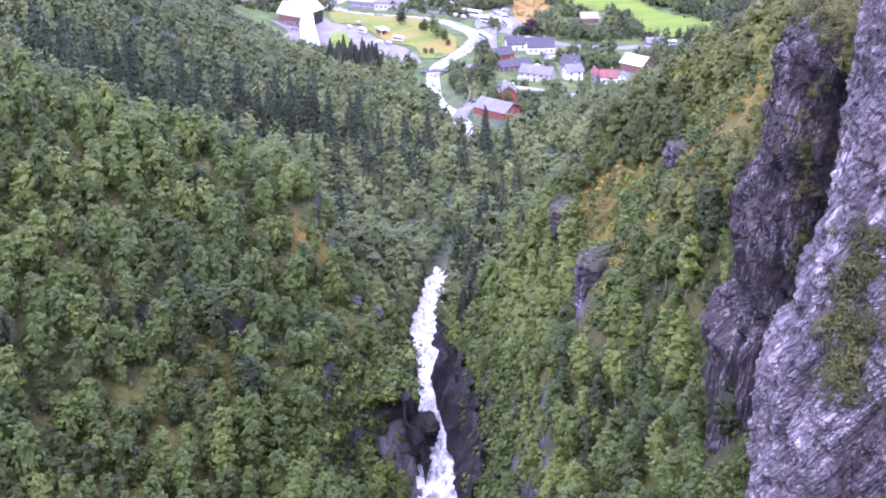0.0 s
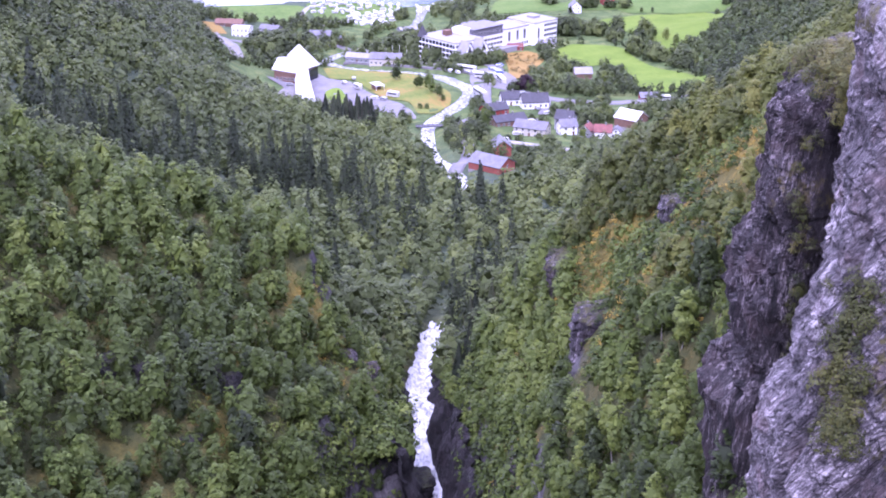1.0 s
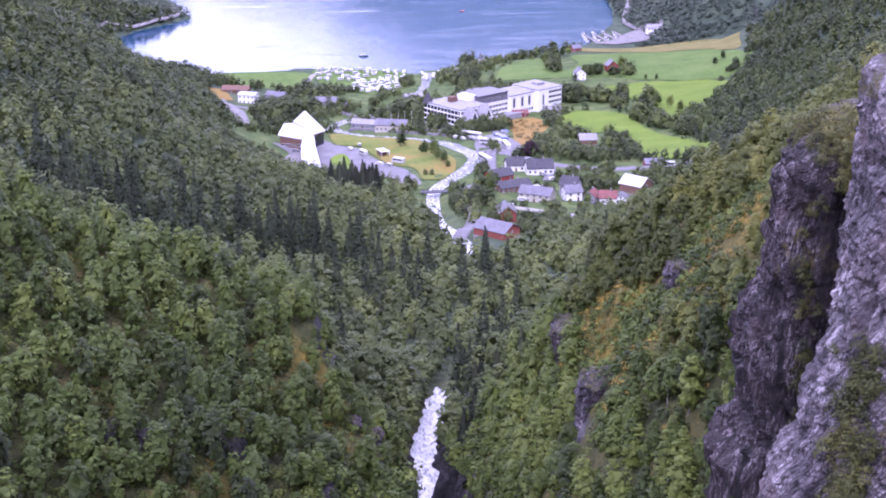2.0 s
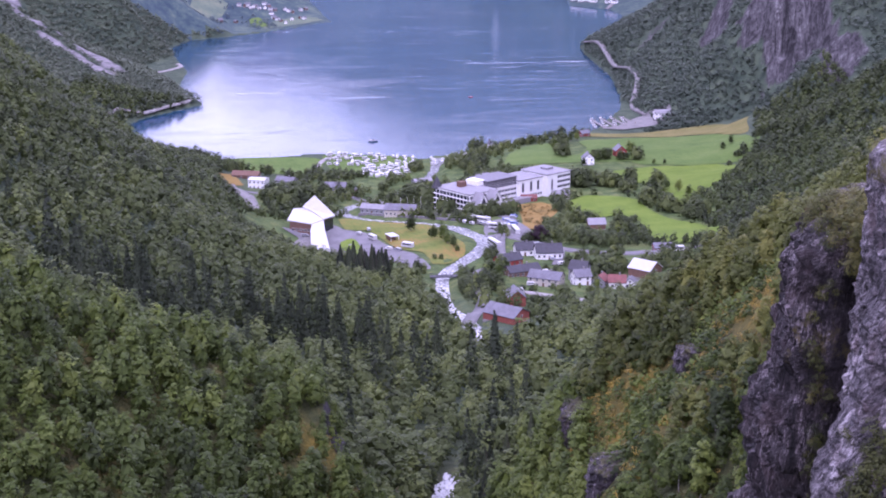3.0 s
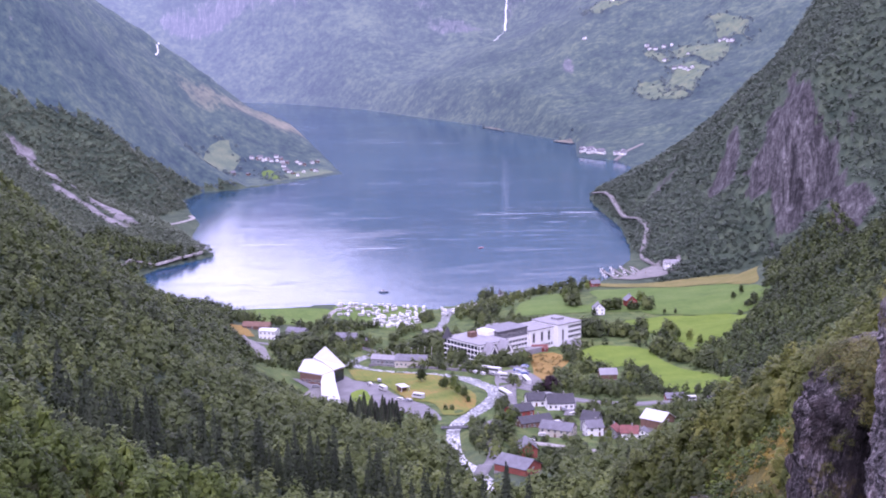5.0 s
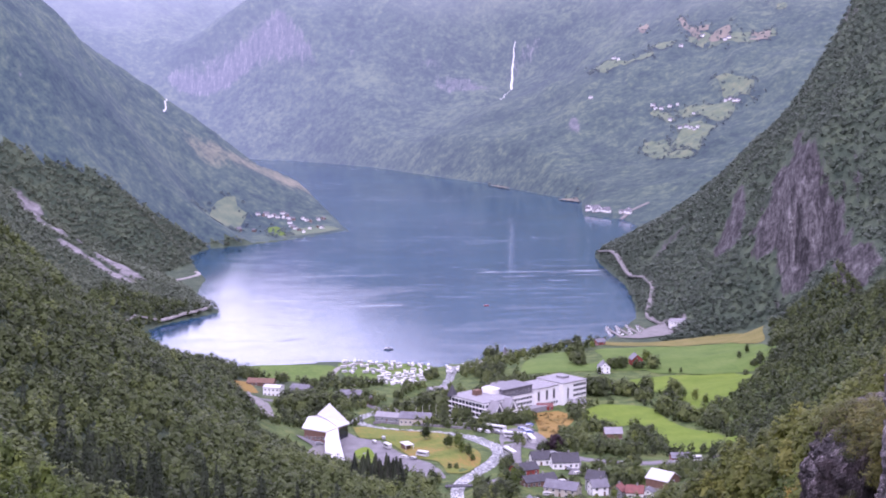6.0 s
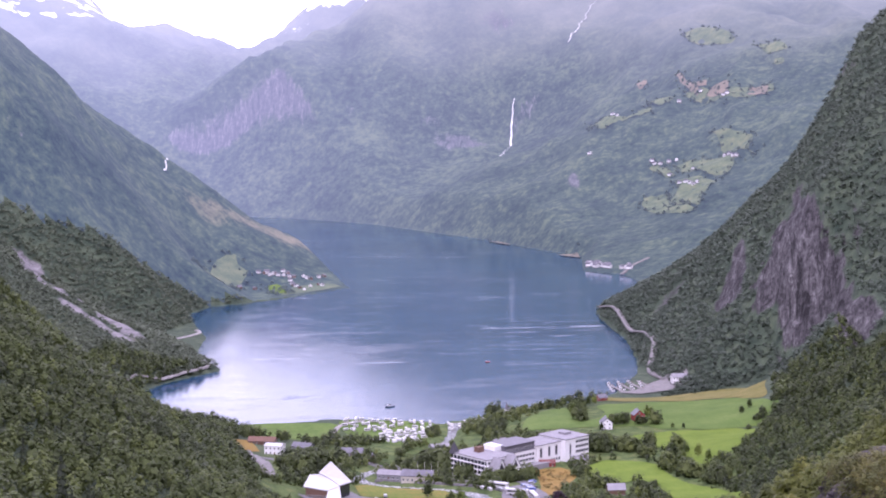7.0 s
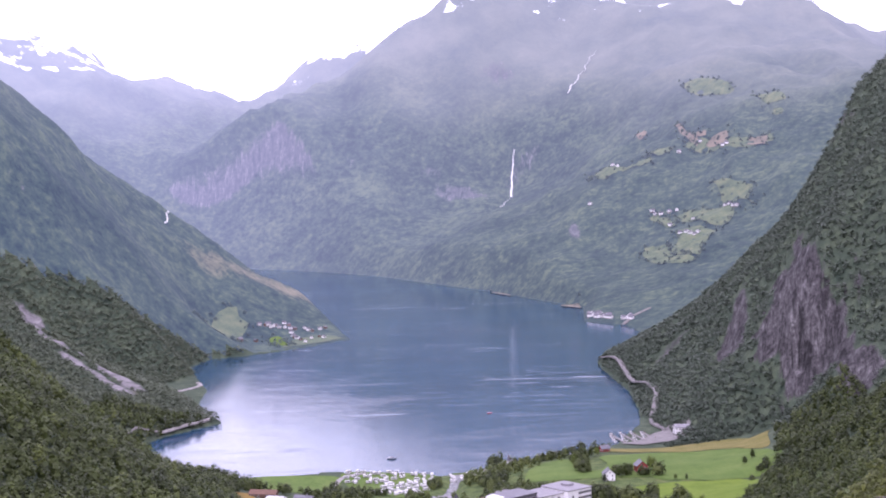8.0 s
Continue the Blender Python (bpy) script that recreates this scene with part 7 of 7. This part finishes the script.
footbridge(8.2, 670, 6, 13.0, 65.4)


def flagpole(x, y):
    z = float(height(np.array([x]), np.array([y]))[0])
    ob = thing("flagpole", "thin white flagpole beside the museum houses", "flagpole", pose(x, y, z), "flagpoles")
    bm = bmesh.new()
    bmesh.ops.create_cone(bm, cap_ends=True, segments=8, radius1=0.09, radius2=0.05, depth=11, matrix=Matrix.Translation((0, 0, 5.5)))
    part("pole", bm, M_white, ob)
    bm = bmesh.new()
    bmesh.ops.create_icosphere(bm, subdivisions=1, radius=0.13, matrix=Matrix.Translation((0, 0, 11.05)))
    part("finial", bm, M_white, ob)


for u in range(4):
    flagpole(-16 + 4.2 * u, 922 + 0.8 * u)


def boat(name, label, L, W, paint, cabin, m, group=""):
    ob = thing(name, label, "boat", m, group)

    def ring(x, w, sheer, keel):
        return [(x, -w / 2, sheer), (x, -w * 0.4, keel * 0.5), (x, 0, keel), (x, w * 0.4, keel * 0.5), (x, w / 2, sheer)]

    part("hull", loft([ring(-L / 2, W * 0.8, 0.09 * L, -0.03 * L), ring(-L * 0.2, W, 0.085 * L, -0.05 * L), ring(L * 0.2, W * 0.95, 0.1 * L, -0.05 * L), ring(L / 2, W * 0.06, 0.14 * L, 0.04 * L)]), paint, ob)
    if cabin:
        part("cabin", box(bmesh.new(), -L * 0.3, -W * 0.32, 0.08 * L, L * 0.12, W * 0.32, 0.19 * L, 0.08), M_car_white, ob)
        part("wheelhouse", box(bmesh.new(), -L * 0.08, -W * 0.24, 0.19 * L, L * 0.1, W * 0.24, 0.27 * L, 0.06), M_glass, ob)
    return ob


M_hull_dark = plain("dark_hull", (0.06, 0.07, 0.09), 0.4, 0.1, 0.5)
boat("ferry_boat", "grey passenger boat on the open water", 8.5, 2.6, M_hull_dark, True, pose(-47, 1322, 0.1, 0, 0, 5))
boat("buoy_boat", "tiny red boat far out", 5, 1.8, M_car_red, False, pose(46, 1560, 0.1, 0, 0, 20))
small = boat("motor_boat", "small white motor boat at the jetty", 7.5, 2.6, M_car_white, True, pose(164, 1394, 0.1, 0, 0, 75), "boats at the marina")
for k in range(19):
    copy_thing(small, pose(157 + (k % 4) * 9.8 + rng.normal() * 0.5, 1392 + (k // 4) * 10 + (k % 4) * 5, 0.1, 0, 0, 75 + rng.normal() * 5))


def jetties():
    for k in range(4):
        ob = thing("jetty", "narrow concrete floating jetty", "jetty", pose(161 + 10 * k, 1404 + 5 * k, 0.3, 0, 0, 12), "marina jetties")
        part("deck", box(bmesh.new(), -1.6, -24, 0.3, 1.6, 24, 0.8, 0.05), M_concrete, ob)
        for y in (-15, 0, 15):
            bm = bmesh.new()
            bmesh.ops.create_cone(bm, cap_ends=True, segments=8, radius1=0.2, radius2=0.2, depth=5, matrix=Matrix.Translation((1.45, y, 0)))
            part("pile", bm, M_brown, ob)


jetties()
drape("quay", "pale concrete quay beside the marina", [(160, 1378), (178, 1392), (198, 1430), (214, 1452), (232, 1440), (232, 1410), (205, 1388), (180, 1372)], M_concrete, 0.9, 8, "quay", False)

# ---- far settlements: the point, the landing and the hill farms
far_white = house("house", "white farm house far across the fjord", -264, 2277, 8, 6, 3.8, 2.6, 10, M_white, M_slate, 1, False, "far houses", None, True)
r = np.random.default_rng(11)
far_brown = house("house", "brown farm house with a grey roof far across the fjord", -294, 2187, 7, 5.5, 3.4, 2.4, 40, M_brown, M_slate, 1, False, "far houses", None, True)
for k, (x, y) in enumerate([(-276, 2269), (-268, 2273), (-260, 2274), (-253, 2284), (-248, 2281), (-242, 2299), (-235, 2298), (-232, 2288), (-225, 2292), (-212, 2306), (-206, 2304), (-200, 2306), (-190, 2323), (-183, 2335), (-225, 2260),
                            (-216, 2231), (-209, 2209), (-200, 2187), (-273, 2200), (-256, 2280), (-229, 2275), (-221, 2245), (-195, 2230), (-185, 2250), (-178, 2240), (-240, 2286)]):
    z = float(np.maximum(height(np.array([x]), np.array([y])), 0.6)[0])
    copy_thing(far_brown if k % 5 in (1, 3) else far_white, pose(x, y, z, 0, 0, float(r.random() * 180)) @ Matrix.Diagonal((0.75, 0.75, 0.75, 1)))
for k in range(22):
    x = 236 + 66 * r.random()
    y = 2470 - (x - 236) * 1.25 + 26 * r.random()
    z = float(np.maximum(height(np.array([x]), np.array([y])), 0.6)[0])
    copy_thing(far_white, pose(x, y, z, 0, 0, float(r.random() * 180)))
for x, y in ((367, 3296), (374, 3274), (304, 3150), (548, 3251), (586, 3191), (592, 3186), (416, 3031), (420, 3021), (447, 3012), (461, 3007), (440, 2953), (445, 2862), (456, 2857), (467, 2831), (474, 2836), (541, 2920),
             (548, 2915), (551, 2894), (557, 2887), (481, 2929), (501, 3238), (431, 3016), (461, 2841)):
    z = float(height(np.array([x]), np.array([y]))[0])
    copy_thing(far_white, pose(x, y, z, 0, 0, float(r.random() * 180)) @ Matrix.Diagonal((0.95, 0.95, 0.95, 1)))


# ---- waterfalls
def waterfall(label, top, foot, width, n=60, seed=0, wander=3.0):
    """A thin white fall that follows the rock."""
    t = np.linspace(0, 1, n)
    x = top[0] + (foot[0] - top[0]) * t + fbm(t * 40, t * 0, 6, 3, seed) * wander
    y = top[1] + (foot[1] - top[1]) * t
    z = np.maximum(height(x, y) + 1.5, top[2] + (foot[2] - top[2]) * t)
    w = width * (0.35 + 0.65 * t) * (0.7 + 0.6 * vnoise(t * 23, t * 0, seed))
    prof = np.linspace(-1, 1, 5)
    px = x[:, None] + w[:, None] * prof / 2
    py = np.repeat(y[:, None], 5, 1) - (1 - prof ** 2) * 1.2 - 3
    pz = np.repeat(z[:, None], 5, 1)
    idx = np.arange(n * 5).reshape(n, 5)
    quads = np.stack([idx[:-1, :-1], idx[:-1, 1:], idx[1:, 1:], idx[1:, :-1]], -1).reshape(-1, 4)
    me = np_mesh("waterfall", np.stack([px, py, pz], -1).reshape(-1, 3), quads, [M_river], True, {"foam": np.full(n * 5, 0.62)})
    tagged(new("waterfall", me), label, "waterfall", kind="structure")


waterfall("tall white waterfall down a far rock face", (181, 3882, 286), (166, 3720, 168), 5.0, seed=2)
waterfall("white stream below the tall waterfall", (165, 3718, 166), (130, 3560, 148), 3.0, seed=5, wander=8)
waterfall("thin waterfall at the side of the far slope", (-435, 2425, 182), (-433, 2380, 160), 3.5, seed=3)
waterfall("thin mountain stream in a gully", (413, 4157, 552), (322, 3960, 428), 3.0, seed=4, wander=12)

# ---- single trees on the lawn and by the houses
for k, (x, y, sc, kind) in enumerate([(-9, 836, 1.35, 0), (4, 800, 1.1, 1), (9, 786, 1.4, 2), (11, 776, 1.0, 3), (14, 764, 1.0, 4), (2, 812, 0.55, 5), (16, 757, 0.6, 0), (34, 690, 1.2, 2), (30, 678, 1.25, 3), (27, 668, 1.1, 4),
                                      (37, 690, 1.1, 1), (33, 672, 1.2, 5), (76, 652, 0.9, 0), (102, 655, 0.8, 2), (87, 690, 1.1, 3), (92, 700, 1.15, 4), (82, 702, 1.0, 1), (105, 815, 1.0, 2), (108, 808, 0.9, 3), (84, 800, 1.0, 0),
                                      (142, 1158, 1.0, 1), (158, 1163, 1.4, 2), (161, 1168, 1.3, 3), (131, 1140, 1.2, 4), (137, 1146, 1.2, 5), (118, 1120, 0.9, 0), (172, 1128, 0.6, 1), (180, 1127, 0.6, 2), (150, 985, 1.1, 3), (157, 972, 1.2, 4),
                                      (163, 962, 1.1, 5), (146, 960, 1.0, 0), (152, 950, 1.0, 1), (166, 940, 1.0, 2), (228, 1150, 0.9, 3), (236, 1160, 1.0, 4), (122, 1270, 1.2, 5), (128, 1278, 1.2, 0), (104, 1215, 1.3, 1), (108, 1200, 1.2, 2)]):
    z = float(height(np.array([x]), np.array([y]))[0])
    plant(BIRCH_MESH[kind], x, y, z, sc, 40.0 * k, 0.0, "rounded leafy tree among the village fields and lawns", "village trees", 1.5)


# ---- clumps of trees and bushes round the houses, the hotel and along the river
r = np.random.default_rng(88)
CLUMPS = [(28, 648, 7, 9, 18, 1.15), (17, 632, 2.0, 26, 22, 0.9), (54, 632, 12, 6, 30, 0.6), (50, 596, 8, 12, 34, 0.7), (75, 712, 7, 9, 12, 0.9), (88, 696, 9, 12, 30, 1.0), (110, 690, 9, 14, 26, 0.9), (88, 735, 12, 5, 14, 0.8),
          (-6, 975, 9, 14, 30, 1.7), (3, 1006, 8, 14, 26, 1.7), (8, 955, 5, 9, 16, 1.7), (14, 928, 6, 7, 14, 1.3), (30, 903, 12, 5, 18, 1.2), (48, 912, 9, 5, 14, 1.2), (0, 925, 7, 6, 12, 0.9), (24, 886, 10, 5, 14, 0.8), (42, 906, 12, 7, 22, 0.9), (74, 846, 7, 8, 12, 0.8), (84, 880, 3, 20, 12, 0.8),
          (-88, 796, 8, 16, 30, 0.8), (72, 806, 9, 9, 18, 0.9), (58, 780, 7, 6, 10, 0.8), (-97, 1104, 8, 10, 12, 1.2), (-122, 1140, 3, 3, 3, 1.3), (-146, 1138, 4, 4, 4, 1.2), (-86, 1140, 6, 12, 12, 1.0), (-88, 960, 14, 32, 66, 1.6), (-78, 1014, 12, 12, 22, 1.1), (-56, 1010, 14, 9, 22, 1.0), (-30, 990, 14, 8, 22, 1.0), (-20, 1060, 14, 12, 22, 0.9),
          (-8, 1188, 7, 24, 22, 0.9), (36, 1170, 12, 26, 40, 1.1), (36, 1060, 16, 16, 24, 1.0), (98, 1050, 8, 12, 14, 1.2), (104, 1000, 7, 12, 26, 1.5), (122, 1004, 8, 10, 24, 1.4), (132, 975, 5, 8, 12, 1.2), (140, 1020, 2.5, 8, 5, 1.6), (140, 935, 4, 12, 16, 1.3), (156, 1000, 3, 16, 6, 1.8), (148, 900, 4, 12, 16, 1.3), (160, 878, 7, 10, 20, 1.3),
          (84, 925, 5, 20, 16, 0.9), (92, 872, 4, 9, 8, 1.0), (109, 826, 4.5, 9, 9, 1.2), (120, 876, 5, 4, 7, 0.6), (86, 790, 7, 8, 14, 0.9), (100, 786, 8, 8, 10, 0.7), (150, 1144, 5, 4, 5, 1.0), (133, 1150, 7, 5, 9, 1.2), (161, 1146, 3, 5, 5, 1.5),
          (108, 1180, 5, 14, 9, 1.3), (111, 1255, 6, 18, 12, 1.6), (236, 1125, 5, 5, 6, 0.9), (224, 1112, 3, 3, 3, 0.8), (42, 1290, 5, 8, 9, 1.3), (60, 1290, 8, 6, 9, 0.9), (84, 1300, 18, 6, 20, 0.8),
          (6, 728, 3, 4, 4, 0.5), (33, 740, 2.5, 22, 10, 0.7), (45, 655, 6, 3, 8, 0.5), (62, 655, 8, 2.5, 10, 0.45), (55, 700, 7, 3, 9, 0.5), (62, 690, 3, 6, 7, 0.6), (80, 648, 9, 3, 12, 0.5), (78, 680, 5, 4, 8, 0.6)]
cl = []
for x, y, sx, sy, n, sc in CLUMPS:
    for k in range(n):
        a, q = r.random() * 2 * math.pi, math.sqrt(r.random())
        cl.append((x + math.cos(a) * q * sx, y + math.sin(a) * q * sy, sc * (0.6 + 0.6 * r.random())))
cl = np.array(cl).T
rd, rz = line_dist(RIVER_S, cl[0], cl[1])
cl = cl[:, rd > 6.5]
forest("village_wood", "leafy trees and hedges round the village houses", (cl[0], cl[1], height(cl[0], cl[1]), cl[2]), [birch_crown(820 + k, 110, 0.85, 26, 7.0, 2.9) for k in range(5)], M_valley, 83, patch_tint(cl[0], cl[1], 20, 0.36, 0.4))
sc = np.array([(58 + 20 * r.random(), 850 + 90 * r.random(), 0.4 + 0.7 * r.random()) for k in range(150)]).T
forest("dry_scrub", "rust-orange and green bushes behind the hotel", (sc[0], sc[1], height(sc[0], sc[1]) - 0.3, sc[2]), bush, leaf_material("rust_leaves", (0.06, 0.06, 0.02), (0.16, 0.11, 0.03), (0.25, 0.15, 0.045), False), 84, patch_tint(sc[0], sc[1], 12, 0.5, 0.5))
tr = thing("copper_beech", "round dark red tree beside the coach park", "tree")
tr.matrix_basis = pose(60, 782, float(height(np.array([60.0]), np.array([782.0]))[0])) @ Matrix.Diagonal((1.5, 1.5, 1.35, 1))
o = new("trunk", BIRCH_MESH[0][0])
o.parent = tr
o = new("crown", crown_mesh("crown", birch_crown(999, 900, 0.6, 30, 7.0, 3.0), M_copper))
o.parent = tr
